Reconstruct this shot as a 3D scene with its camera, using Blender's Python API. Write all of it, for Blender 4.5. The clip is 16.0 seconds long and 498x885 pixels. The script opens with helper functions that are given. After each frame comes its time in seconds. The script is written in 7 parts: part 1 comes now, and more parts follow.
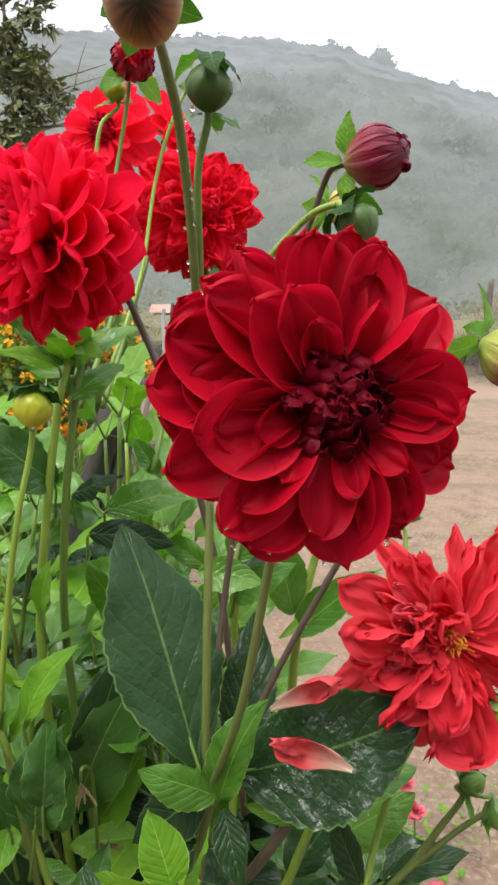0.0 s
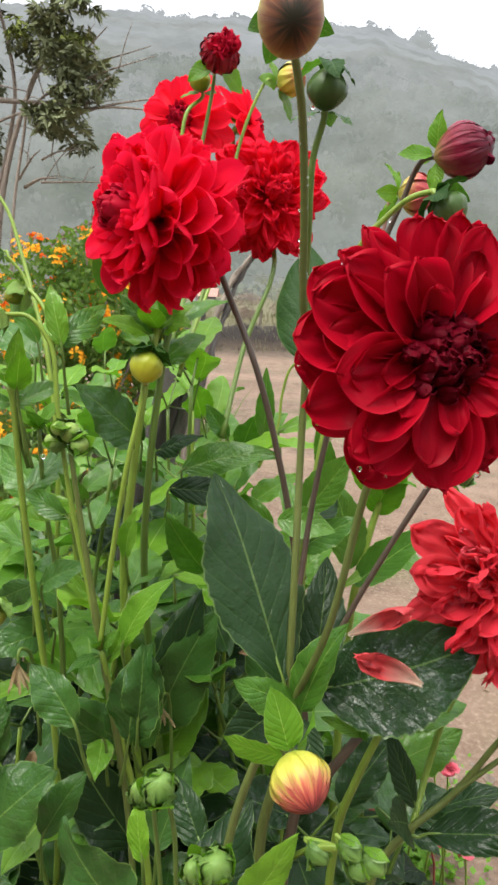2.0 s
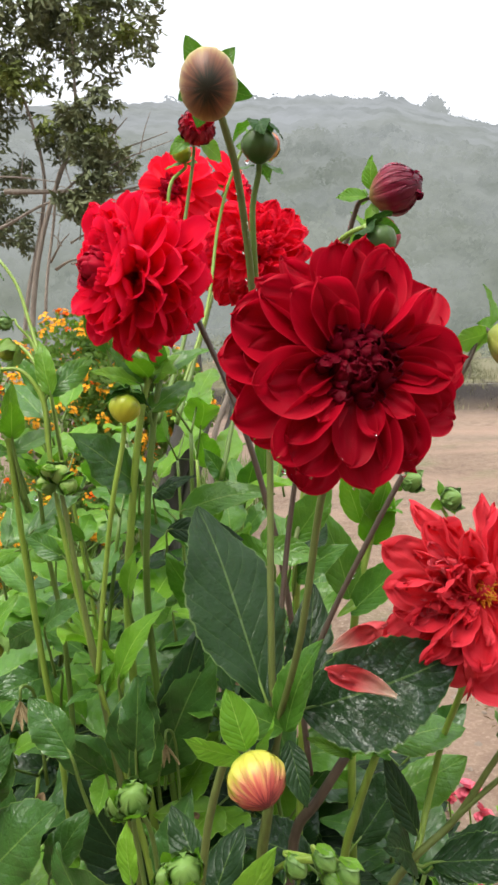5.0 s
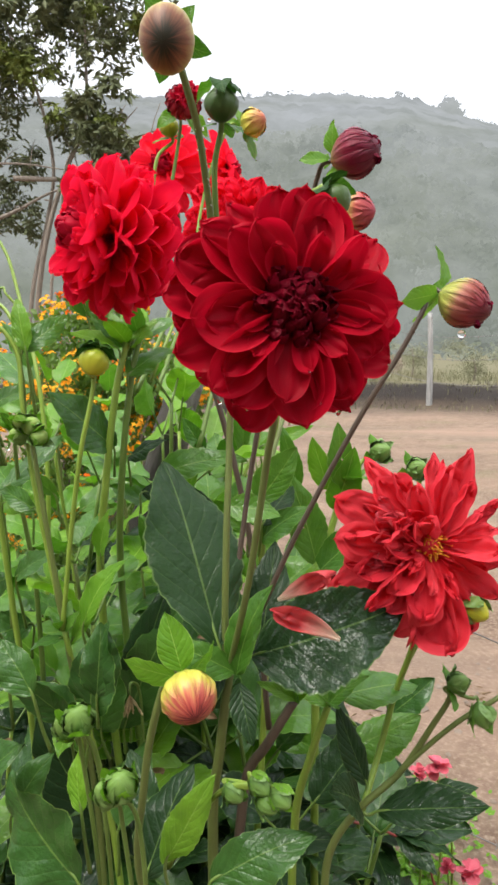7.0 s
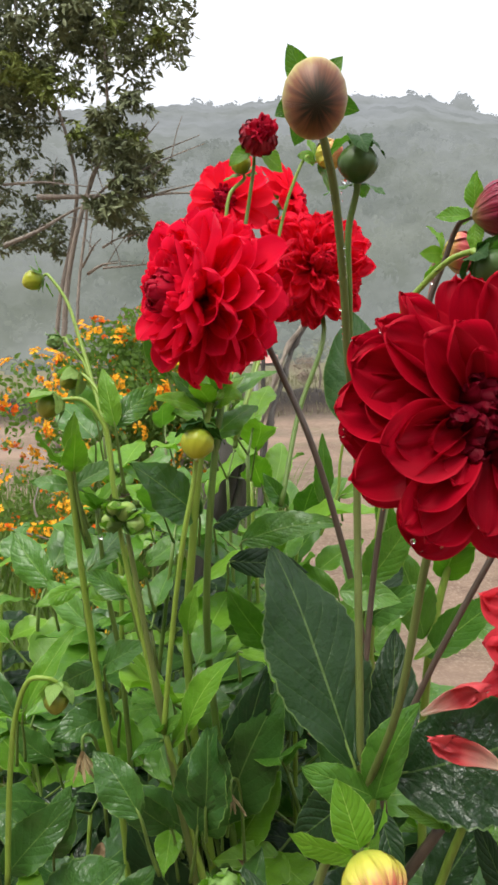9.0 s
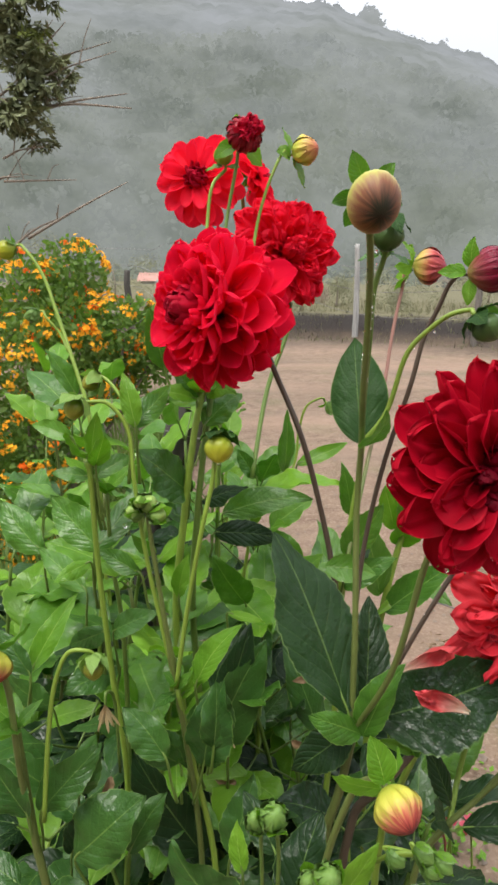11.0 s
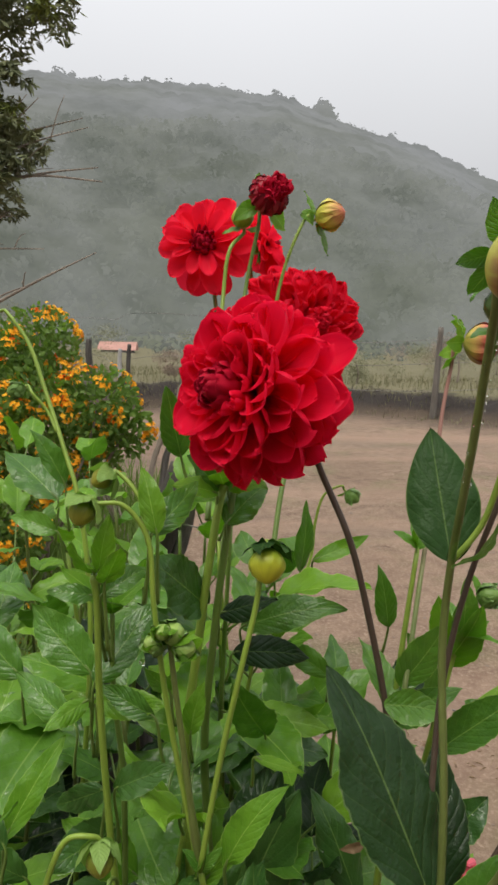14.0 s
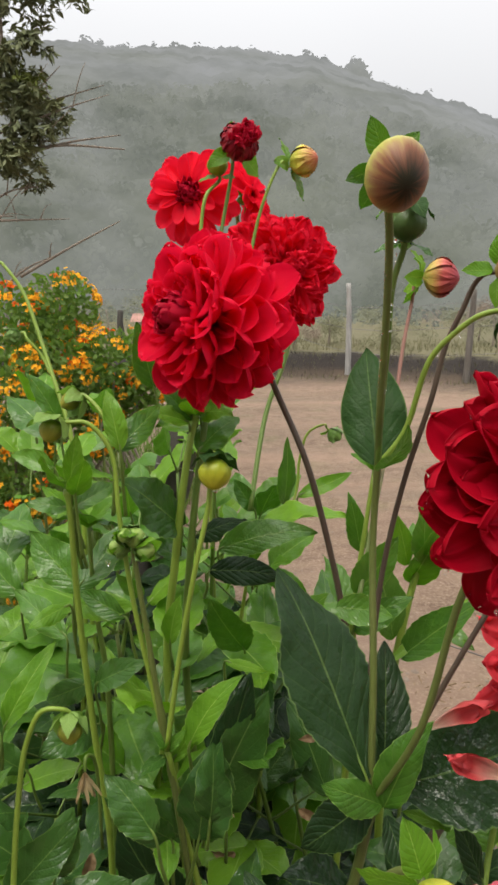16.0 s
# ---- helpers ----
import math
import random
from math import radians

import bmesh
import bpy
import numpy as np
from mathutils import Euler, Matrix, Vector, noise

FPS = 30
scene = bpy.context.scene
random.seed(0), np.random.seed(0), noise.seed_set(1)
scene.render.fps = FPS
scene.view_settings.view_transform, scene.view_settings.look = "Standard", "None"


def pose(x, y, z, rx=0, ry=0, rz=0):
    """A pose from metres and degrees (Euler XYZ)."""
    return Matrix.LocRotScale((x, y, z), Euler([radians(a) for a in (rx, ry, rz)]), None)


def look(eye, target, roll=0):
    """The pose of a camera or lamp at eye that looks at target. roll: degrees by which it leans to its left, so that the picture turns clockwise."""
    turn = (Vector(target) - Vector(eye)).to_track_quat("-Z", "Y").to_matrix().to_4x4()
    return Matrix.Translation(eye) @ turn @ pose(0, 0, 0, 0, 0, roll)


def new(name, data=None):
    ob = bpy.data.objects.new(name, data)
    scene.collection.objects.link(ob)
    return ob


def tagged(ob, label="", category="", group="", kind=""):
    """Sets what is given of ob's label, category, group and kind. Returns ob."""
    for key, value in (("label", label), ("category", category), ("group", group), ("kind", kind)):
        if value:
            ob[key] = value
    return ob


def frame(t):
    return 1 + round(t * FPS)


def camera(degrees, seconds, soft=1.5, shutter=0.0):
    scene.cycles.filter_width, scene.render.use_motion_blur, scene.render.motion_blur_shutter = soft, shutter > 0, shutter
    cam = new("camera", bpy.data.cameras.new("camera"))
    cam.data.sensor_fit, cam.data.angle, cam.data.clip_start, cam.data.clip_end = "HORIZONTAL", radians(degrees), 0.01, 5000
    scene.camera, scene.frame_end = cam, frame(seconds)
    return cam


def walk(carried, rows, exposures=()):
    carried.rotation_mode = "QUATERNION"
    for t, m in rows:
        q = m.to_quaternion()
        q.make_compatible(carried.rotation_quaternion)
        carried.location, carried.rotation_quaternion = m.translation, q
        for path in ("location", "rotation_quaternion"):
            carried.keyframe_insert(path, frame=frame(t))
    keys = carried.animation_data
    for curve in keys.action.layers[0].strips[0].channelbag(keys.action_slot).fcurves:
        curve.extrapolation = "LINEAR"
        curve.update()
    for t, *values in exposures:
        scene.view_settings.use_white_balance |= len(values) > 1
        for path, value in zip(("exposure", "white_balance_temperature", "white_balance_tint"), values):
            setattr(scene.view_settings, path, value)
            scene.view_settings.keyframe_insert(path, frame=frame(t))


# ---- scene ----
# The camera: a phone held at chest height, moved a hand's width to and fro.
cam = camera(40.0, 16.0, 2.9)
EYE, TILT = 1.05, -10.5
ROWS = [
    (0.0, -0.0038, -0.0061, 0.0036, -0.46, -0.60, -0.53),
    (0.5, -0.0356, -0.0249, 0.0054, 0.96, -0.51, -1.53),
    (1.0, -0.0477, -0.0444, -0.0024, 2.02, -0.81, -1.55),
    (1.5, -0.0491, -0.0607, -0.0055, 2.21, -1.48, -1.95),
    (2.0, -0.0494, -0.0692, -0.0176, 1.65, -1.84, -2.24),
    (2.5, -0.0386, -0.0895, -0.0290, 0.96, -1.73, -1.96),
    (3.0, -0.0271, -0.0918, -0.0337, 0.71, -1.47, -1.74),
    (3.5, 0.0162, -0.0684, -0.0305, 2.41, -0.19, 1.09),
    (4.0, -0.0475, -0.1141, -0.0304, 0.15, 0.32, -2.91),
    (4.2, -0.0181, -0.1019, -0.0324, 1.31, 1.05, -1.19),
    (6.3, 0.0290, -0.0904, -0.0724, 6.93, 4.23, 0.86),
    (6.5, 0.0418, -0.0989, -0.0832, 6.99, 4.03, 0.88),
    (7.0, 0.0417, -0.1115, -0.0780, 5.31, 3.10, -0.75),
    (7.5, 0.0762, -0.1001, -0.0819, 4.04, 2.65, 0.61),
    (8.0, 0.0496, -0.1146, -0.0706, 3.77, 2.95, 0.25),
    (8.5, 0.0148, -0.0987, -0.0403, 5.81, 4.23, 1.30),
    (9.0, -0.0403, -0.0624, -0.0116, 7.15, 3.45, 0.76),
    (9.2, -0.0435, -0.0719, -0.0106, 7.67, 3.10, 1.07),
    (11.3, -0.1588, -0.1498, 0.0632, -2.04, -3.52, -0.30),
    (11.5, -0.1705, -0.1297, 0.0542, -1.75, -3.48, -0.41),
    (12.0, -0.1618, -0.1158, 0.0567, -1.41, -3.72, -0.36),
    (12.5, -0.1625, -0.1038, 0.0546, -2.19, -2.27, -0.89),
    (13.0, -0.1567, -0.0837, 0.0713, -3.25, 0.58, -1.34),
    (13.5, -0.1727, -0.0638, 0.0749, -3.30, 2.03, -1.14),
    (14.0, -0.1992, -0.0259, 0.0842, -5.05, 2.51, -0.57),
    (14.5, -0.1918, -0.0372, 0.0873, -5.62, 2.09, 0.55),
    (15.0, -0.2424, -0.0932, 0.0815, -5.63, 1.37, -0.32),
    (15.5, -0.1771, -0.0448, 0.0592, -4.19, 0.95, -0.67),
    (16.0, -0.1364, -0.0775, 0.0434, -2.07, 0.03, 0.21),
]
EXPOSURES = ((0.0, 0.92, 6500, 10), (7.0, 0.92, 6500, 10), (9.0, 0.72, 6500, 10), (12.5, 0.66, 6500, 10), (13.5, 0.33, 6700, 10), (14.5, 0.14, 6800, 10), (15.2, 0.23, 6850, 10), (16.0, 0.42, 6850, 10))
walk(cam, [(t, pose(0, 0, EYE, TILT, 0, 0) @ pose(x, y, z, 90 + pitch, roll, yaw)) for t, x, y, z, yaw, pitch, roll in ROWS], EXPOSURES)


# ---- light ----
SUN_DIR = (-0.35, -0.50, 1.35)        # towards the brightest part of the cloud, above and behind the eye
world = bpy.data.worlds.new("overcast")
scene.world = world
world.use_nodes = True
wn, wl = world.node_tree.nodes, world.node_tree.links
wn.clear()
sky = wn.new("ShaderNodeTexSky")
sky.sky_type = "NISHITA"
sky.sun_disc = False
sky.sun_elevation = math.atan2(SUN_DIR[2], math.hypot(SUN_DIR[0], SUN_DIR[1]))
sky.sun_rotation = math.atan2(SUN_DIR[0], SUN_DIR[1])
sky.dust_density, sky.air_density, sky.ozone_density = 6.0, 1.0, 1.0
grey = wn.new("ShaderNodeHueSaturation")
grey.inputs["Saturation"].default_value = 0.12
scale = wn.new("ShaderNodeVectorMath")
scale.operation = "SCALE"
scale.inputs["Scale"].default_value = 0.012
cloud = wn.new("ShaderNodeTexNoise")
cloud.inputs["Scale"].default_value = 1.6
cloud.inputs["Detail"].default_value = 4.0
cmap = wn.new("ShaderNodeMapRange")
cmap.inputs["To Min"].default_value, cmap.inputs["To Max"].default_value = 0.94, 1.06
ctint = wn.new("ShaderNodeMix")
ctint.data_type = "RGBA"
ctint.blend_type = "MULTIPLY"
ctint.inputs[0].default_value = 1.0
ctint.inputs[7].default_value = (0.938, 0.975, 1.045, 1)
# An overcast sky is three times as bright overhead as at the horizon.
wc = wn.new("ShaderNodeTexCoord")
wsep = wn.new("ShaderNodeSeparateXYZ")
wl.new(wc.outputs["Generated"], wsep.inputs[0])
lift = wn.new("ShaderNodeMapRange")
lift.inputs["From Min"].default_value, lift.inputs["From Max"].default_value = 0.0, 1.0
lift.inputs["To Min"].default_value, lift.inputs["To Max"].default_value = 0.335, 1.31
wl.new(wsep.outputs[2], lift.inputs["Value"])
shade = wn.new("ShaderNodeMath")
shade.operation = "MULTIPLY"
both = wn.new("ShaderNodeVectorMath")
both.operation = "ADD"
bg = wn.new("ShaderNodeBackground")
bg.inputs["Strength"].default_value = 1.0
out = wn.new("ShaderNodeOutputWorld")
wl.new(sky.outputs[0], grey.inputs["Color"])
wl.new(grey.outputs[0], scale.inputs[0])
wl.new(cloud.outputs[0], cmap.inputs["Value"])
wl.new(cmap.outputs[0], shade.inputs[0])
wl.new(lift.outputs[0], shade.inputs[1])
wl.new(shade.outputs[0], ctint.inputs[6])
wl.new(ctint.outputs[2], both.inputs[0])
wl.new(scale.outputs[0], both.inputs[1])
wl.new(both.outputs[0], bg.inputs["Color"])
wl.new(bg.outputs[0], out.inputs["Surface"])
sun = new("sun", bpy.data.lights.new("sun", "SUN"))
sun.data.energy, sun.data.angle, sun.data.color = 2.3, radians(40), (1.0, 0.955, 0.86)
sun.matrix_world = look(SUN_DIR, (0, 0, 0))


# ---- materials ----
def nodes(name):
    mat = bpy.data.materials.new(name)
    mat.use_nodes = True
    nt = mat.node_tree
    return mat, nt, nt.nodes["Principled BSDF"], nt.nodes["Material Output"]


def node(nt, kind, **sets):
    n = nt.nodes.new(kind)
    for key, value in sets.items():
        n.inputs[key.replace("_", " ")].default_value = value
    return n


def ramp(nt, fac, stops):
    n = nt.nodes.new("ShaderNodeValToRGB")
    while len(n.color_ramp.elements) < len(stops):
        n.color_ramp.elements.new(0.5)
    for e, (p, c) in zip(n.color_ramp.elements, stops):
        e.position, e.color = p, (*c, 1)
    nt.links.new(fac, n.inputs[0])
    return n.outputs[0]


def mixed(nt, fac, a, b, mode="MIX"):
    n = nt.nodes.new("ShaderNodeMix")
    n.data_type, n.blend_type = "RGBA", mode
    for i, v in ((0, fac), (6, a), (7, b)):
        if isinstance(v, (int, float)):
            n.inputs[i].default_value = v
        elif isinstance(v, tuple):
            n.inputs[i].default_value = (*v, 1)
        else:
            nt.links.new(v, n.inputs[i])
    return n.outputs[2]


def maths(nt, op, a, b=0.0, c=0.0):
    n = nt.nodes.new("ShaderNodeMath")
    n.operation = op
    for i, v in enumerate((a, b, c)):
        if isinstance(v, (int, float)):
            n.inputs[i].default_value = v
        else:
            nt.links.new(v, n.inputs[i])
    return n.outputs[0]


def noise_of(nt, scale, detail=4.0, coord="Object", stretch=None, rough=0.55):
    tc = nt.nodes.new("ShaderNodeTexCoord")
    n = node(nt, "ShaderNodeTexNoise", Scale=scale, Detail=detail, Roughness=rough)
    src = tc.outputs[coord]
    if stretch:
        mp = node(nt, "ShaderNodeMapping", Scale=stretch)
        nt.links.new(src, mp.inputs["Vector"])
        src = mp.outputs[0]
    nt.links.new(src, n.inputs["Vector"])
    return n.outputs["Fac"]


def bump(nt, bsdf, height, strength=0.3, distance=0.001):
    n = node(nt, "ShaderNodeBump", Strength=strength, Distance=distance)
    nt.links.new(height, n.inputs["Height"])
    nt.links.new(n.outputs[0], bsdf.inputs["Normal"])
    return n


def leafy(name, deep, fresh, gloss=0.28, glow=0.35, vein=(0.16, 0.26, 0.07), wet=1.0, sheen=0.30, spec=0.12, relief=1.15):
    """A leaf's skin: midrib and side veins from the blade's own coordinates, mottling, a wet sheen, and light through the blade."""
    mat, nt, b, o = nodes(name)
    uv = nt.nodes.new("ShaderNodeUVMap")
    sep = nt.nodes.new("ShaderNodeSeparateXYZ")
    nt.links.new(uv.outputs[0], sep.inputs[0])
    across = maths(nt, "ABSOLUTE", maths(nt, "SUBTRACT", sep.outputs[0], 0.5))
    along = sep.outputs[1]
    info = nt.nodes.new("ShaderNodeObjectInfo")
    tint = maths(nt, "MULTIPLY_ADD", noise_of(nt, 38.0, 5.0), 0.9, maths(nt, "MULTIPLY_ADD", info.outputs["Random"], 0.5, -0.25))
    col = mixed(nt, tint, deep, fresh)
    rib = maths(nt, "LESS_THAN", across, 0.012)
    saw = maths(nt, "FRACT", maths(nt, "MULTIPLY", maths(nt, "MULTIPLY_ADD", across, -0.62, along), 8.0))
    tri = maths(nt, "ABSOLUTE", maths(nt, "SUBTRACT", saw, 0.5))
    side = maths(nt, "MULTIPLY", maths(nt, "GREATER_THAN", tri, 0.476), 0.17)
    rim = maths(nt, "MULTIPLY", maths(nt, "GREATER_THAN", across, 0.484), 0.85)
    col = mixed(nt, maths(nt, "MAXIMUM", maths(nt, "MAXIMUM", maths(nt, "MULTIPLY", rib, 0.75), side), rim), col, vein)
    nt.links.new(col, b.inputs["Base Color"])
    drops = noise_of(nt, 420.0, 2.0, rough=0.5)
    film = noise_of(nt, 120.0, 3.0, rough=0.6)
    pucker = noise_of(nt, 260.0, 2.0)
    rough = node(nt, "ShaderNodeMapRange")
    rough.inputs["From Min"].default_value, rough.inputs["From Max"].default_value = 0.3, 0.7
    rough.inputs["To Min"].default_value, rough.inputs["To Max"].default_value = gloss + 0.26, gloss + 0.06
    nt.links.new(film, rough.inputs["Value"])
    nt.links.new(rough.outputs[0], b.inputs["Roughness"])
    b.inputs["Specular IOR Level"].default_value = spec
    patch = node(nt, "ShaderNodeMapRange")
    patch.inputs["From Min"].default_value, patch.inputs["From Max"].default_value = 0.48, 0.60
    nt.links.new(maths(nt, "MULTIPLY_ADD", drops, 0.36, maths(nt, "MULTIPLY", film, 0.64)), patch.inputs["Value"])
    nt.links.new(maths(nt, "MULTIPLY_ADD", patch.outputs[0], (1.0 - sheen) * wet, sheen * wet), b.inputs["Coat Weight"])
    b.inputs["Coat Roughness"].default_value = 0.09
    b.inputs["Coat IOR"].default_value = 1.85
    cells = node(nt, "ShaderNodeTexVoronoi", Scale=190.0)
    tc = nt.nodes.new("ShaderNodeTexCoord")
    nt.links.new(tc.outputs["Object"], cells.inputs["Vector"])
    height = maths(nt, "ADD", maths(nt, "MULTIPLY_ADD", maths(nt, "POWER", tri, 3.0), -relief, maths(nt, "MULTIPLY", cells.outputs["Distance"], -0.10)), maths(nt, "MULTIPLY_ADD", drops, 0.14, maths(nt, "MULTIPLY_ADD", film, 0.55, maths(nt, "MULTIPLY", pucker, 0.26))))
    bm_ = bump(nt, b, height, 0.80, 0.0026)
    nt.links.new(bm_.outputs[0], b.inputs["Coat Normal"])
    tr = nt.nodes.new("ShaderNodeBsdfTranslucent")
    nt.links.new(mixed(nt, 1.0, col, (1.0, 1.25, 0.5), "MULTIPLY"), tr.inputs["Color"])
    mx = nt.nodes.new("ShaderNodeMixShader")
    mx.inputs[0].default_value = glow
    nt.links.new(b.outputs[0], mx.inputs[1])
    nt.links.new(tr.outputs[0], mx.inputs[2])
    nt.links.new(mx.outputs[0], o.inputs["Surface"])
    return mat


def petally(name, deep, bright, glow=0.3, rough=0.42, edge=None, wet=0.0):
    """A petal's skin: fine streaks along its length, a paler rim painted as a lit edge, a soft satin sheen and light
    through it.
    """
    mat, nt, b, o = nodes(name)
    uv = nt.nodes.new("ShaderNodeUVMap")
    mp = node(nt, "ShaderNodeMapping", Scale=(26.0, 1.3, 1.0))
    nt.links.new(uv.outputs[0], mp.inputs["Vector"])
    streak = node(nt, "ShaderNodeTexNoise", Scale=1.0, Detail=5.0, Roughness=0.6)
    nt.links.new(mp.outputs[0], streak.inputs["Vector"])
    info = nt.nodes.new("ShaderNodeObjectInfo")
    fac = maths(nt, "MULTIPLY_ADD", streak.outputs["Fac"], 0.8, maths(nt, "MULTIPLY_ADD", info.outputs["Random"], 0.5, -0.15))
    col = mixed(nt, fac, deep, bright)
    if not edge:
        sp = nt.nodes.new("ShaderNodeSeparateXYZ")
        nt.links.new(uv.outputs[0], sp.inputs[0])
        # Edge highlight put into the colour: a thin brighter rim.
        rim = maths(nt, "GREATER_THAN", maths(nt, "ABSOLUTE", maths(nt, "SUBTRACT", sp.outputs[0], 0.5)), 0.475)
        col = mixed(nt, maths(nt, "MULTIPLY", rim, 0.18), col, tuple(min(1.0, c * 1.5 + 0.03) for c in bright))
    if edge:
        sep = nt.nodes.new("ShaderNodeSeparateXYZ")
        nt.links.new(uv.outputs[0], sep.inputs[0])
        base = maths(nt, "SUBTRACT", 1.0, maths(nt, "MULTIPLY", sep.outputs[1], 1.6))
        col = mixed(nt, maths(nt, "MAXIMUM", base, 0.0), col, edge)
    nt.links.new(col, b.inputs["Base Color"])
    b.inputs["Roughness"].default_value = rough
    b.inputs["Specular IOR Level"].default_value = 0.07
    b.inputs["Coat Weight"].default_value = wet
    b.inputs["Coat Roughness"].default_value = 0.12
    bump(nt, b, streak.outputs["Fac"], 0.35, 0.0009)
    tr = nt.nodes.new("ShaderNodeBsdfTranslucent")
    nt.links.new(col, tr.inputs["Color"])
    mx = nt.nodes.new("ShaderNodeMixShader")
    mx.inputs[0].default_value = glow
    nt.links.new(b.outputs[0], mx.inputs[1])
    nt.links.new(tr.outputs[0], mx.inputs[2])
    nt.links.new(mx.outputs[0], o.inputs["Surface"])
    return mat


def plain(name, a, b_, scale, rough=0.6, relief=0.3, depth=0.001, stretch=None, spec=0.4, detail=6.0):
    """Two colours mottled at two scales, with relief."""
    mat, nt, b, o = nodes(name)
    big = noise_of(nt, scale, detail, stretch=stretch)
    small = noise_of(nt, scale * 7.3, 4.0, stretch=stretch)
    f = maths(nt, "MULTIPLY_ADD", small, 0.5, maths(nt, "MULTIPLY_ADD", big, 1.5, -0.5))
    nt.links.new(mixed(nt, f, a, b_), b.inputs["Base Color"])
    b.inputs["Roughness"].default_value = rough
    b.inputs["Specular IOR Level"].default_value = spec
    bump(nt, b, maths(nt, "ADD", big, maths(nt, "MULTIPLY", small, 0.4)), relief, depth)
    return mat


def bud_skin(name, stops, rough=0.4, glow=0.12, streak=0.5):
    """A bud's skin: its colours run from base to tip, with ribs where the petals overlap."""
    mat, nt, b, o = nodes(name)
    uv = nt.nodes.new("ShaderNodeUVMap")
    sep = nt.nodes.new("ShaderNodeSeparateXYZ")
    nt.links.new(uv.outputs[0], sep.inputs[0])
    mp = node(nt, "ShaderNodeMapping", Scale=(34.0, 2.0, 1.0))
    nt.links.new(uv.outputs[0], mp.inputs["Vector"])
    n = node(nt, "ShaderNodeTexNoise", Scale=1.0, Detail=4.0)
    nt.links.new(mp.outputs[0], n.inputs["Vector"])
    pos = maths(nt, "ADD", sep.outputs[1], maths(nt, "MULTIPLY_ADD", n.outputs["Fac"], streak, -streak / 2))
    nt.links.new(ramp(nt, pos, stops), b.inputs["Base Color"])
    b.inputs["Roughness"].default_value = rough
    b.inputs["Specular IOR Level"].default_value = 0.25
    b.inputs["Subsurface Weight"].default_value = glow
    b.inputs["Subsurface Radius"].default_value = (0.004, 0.003, 0.001)
    bump(nt, b, n.outputs["Fac"], 0.4, 0.0008)
    return mat


RED = petally("red_petal", (0.72, 0.005, 0.034), (0.89, 0.017, 0.066), 0.45, 0.42)
DARKRED = petally("deep_red_petal", (0.32, 0.002, 0.012), (0.54, 0.004, 0.023), 0.40, 0.50, wet=0.03)
HEART = petally("dark_heart_petal", (0.085, 0.001, 0.007), (0.190, 0.002, 0.013), 0.26, 0.5, wet=0.03)
BRIGHT = petally("bright_red_petal", (0.80, 0.010, 0.034), (0.94, 0.026, 0.072), 0.46, 0.45)
FADED = petally("faded_red_petal", (0.72, 0.018, 0.040), (0.90, 0.085, 0.110), 0.38, 0.5)
WITHERED = petally("withered_petal", (0.62, 0.040, 0.070), (0.82, 0.15, 0.17), 0.30, 0.55)
CRIMSON = petally("crimson_petal", (0.34, 0.004, 0.020), (0.56, 0.012, 0.042), 0.24, 0.40)
PLUM = petally("plum_petal", (0.09, 0.003, 0.016), (0.19, 0.010, 0.032), 0.15, 0.4)
FALLEN = petally("fallen_petal_skin", (0.54, 0.012, 0.04), (0.74, 0.11, 0.11), 0.2, 0.5, edge=(0.86, 0.76, 0.60), wet=0.3)
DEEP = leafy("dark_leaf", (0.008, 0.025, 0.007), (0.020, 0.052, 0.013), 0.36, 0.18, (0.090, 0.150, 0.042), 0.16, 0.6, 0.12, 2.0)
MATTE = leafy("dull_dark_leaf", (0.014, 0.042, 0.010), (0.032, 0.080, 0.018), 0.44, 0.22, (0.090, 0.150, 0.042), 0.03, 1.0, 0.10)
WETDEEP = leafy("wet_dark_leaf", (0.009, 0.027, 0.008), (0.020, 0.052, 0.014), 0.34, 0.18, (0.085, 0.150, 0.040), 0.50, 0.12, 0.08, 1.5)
MID = leafy("mid_green_leaf", (0.018, 0.064, 0.012), (0.056, 0.140, 0.022), 0.30, 0.22, (0.13, 0.22, 0.05), 0.50, 0.35)
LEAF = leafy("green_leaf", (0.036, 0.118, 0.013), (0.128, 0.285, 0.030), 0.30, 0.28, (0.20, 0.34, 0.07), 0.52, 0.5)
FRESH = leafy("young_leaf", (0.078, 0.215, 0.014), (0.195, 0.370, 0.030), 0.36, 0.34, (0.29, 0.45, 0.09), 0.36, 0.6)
SEPAL = leafy("sepal_leaf", (0.080, 0.200, 0.026), (0.170, 0.320, 0.050), 0.36, 0.35, (0.26, 0.40, 0.10), 0.4)
PALESEPAL = leafy("pale_sepal", (0.150, 0.265, 0.060), (0.255, 0.385, 0.100), 0.40, 0.30, (0.27, 0.40, 0.12), 0.25)
STEM = plain("green_stem", (0.080, 0.150, 0.022), (0.135, 0.200, 0.040), 45.0, 0.42, 0.3, 0.0006, (6, 6, 0.6))
BROWNSTEM = plain("brown_stem", (0.082, 0.100, 0.025), (0.130, 0.172, 0.040), 45.0, 0.45, 0.3, 0.0006, (6, 6, 0.6))
DARKSTEM = plain("purple_brown_stem", (0.052, 0.034, 0.026), (0.095, 0.070, 0.048), 45.0, 0.42, 0.3, 0.0006, (6, 6, 0.6))
LIGHTSTEM = plain("pale_green_stem", (0.145, 0.228, 0.026), (0.225, 0.325, 0.046), 45.0, 0.42, 0.3, 0.0006, (6, 6, 0.6))
BRACT = plain("bract_skin", (0.085, 0.170, 0.036), (0.160, 0.265, 0.070), 160.0, 0.42, 0.3, 0.0008)
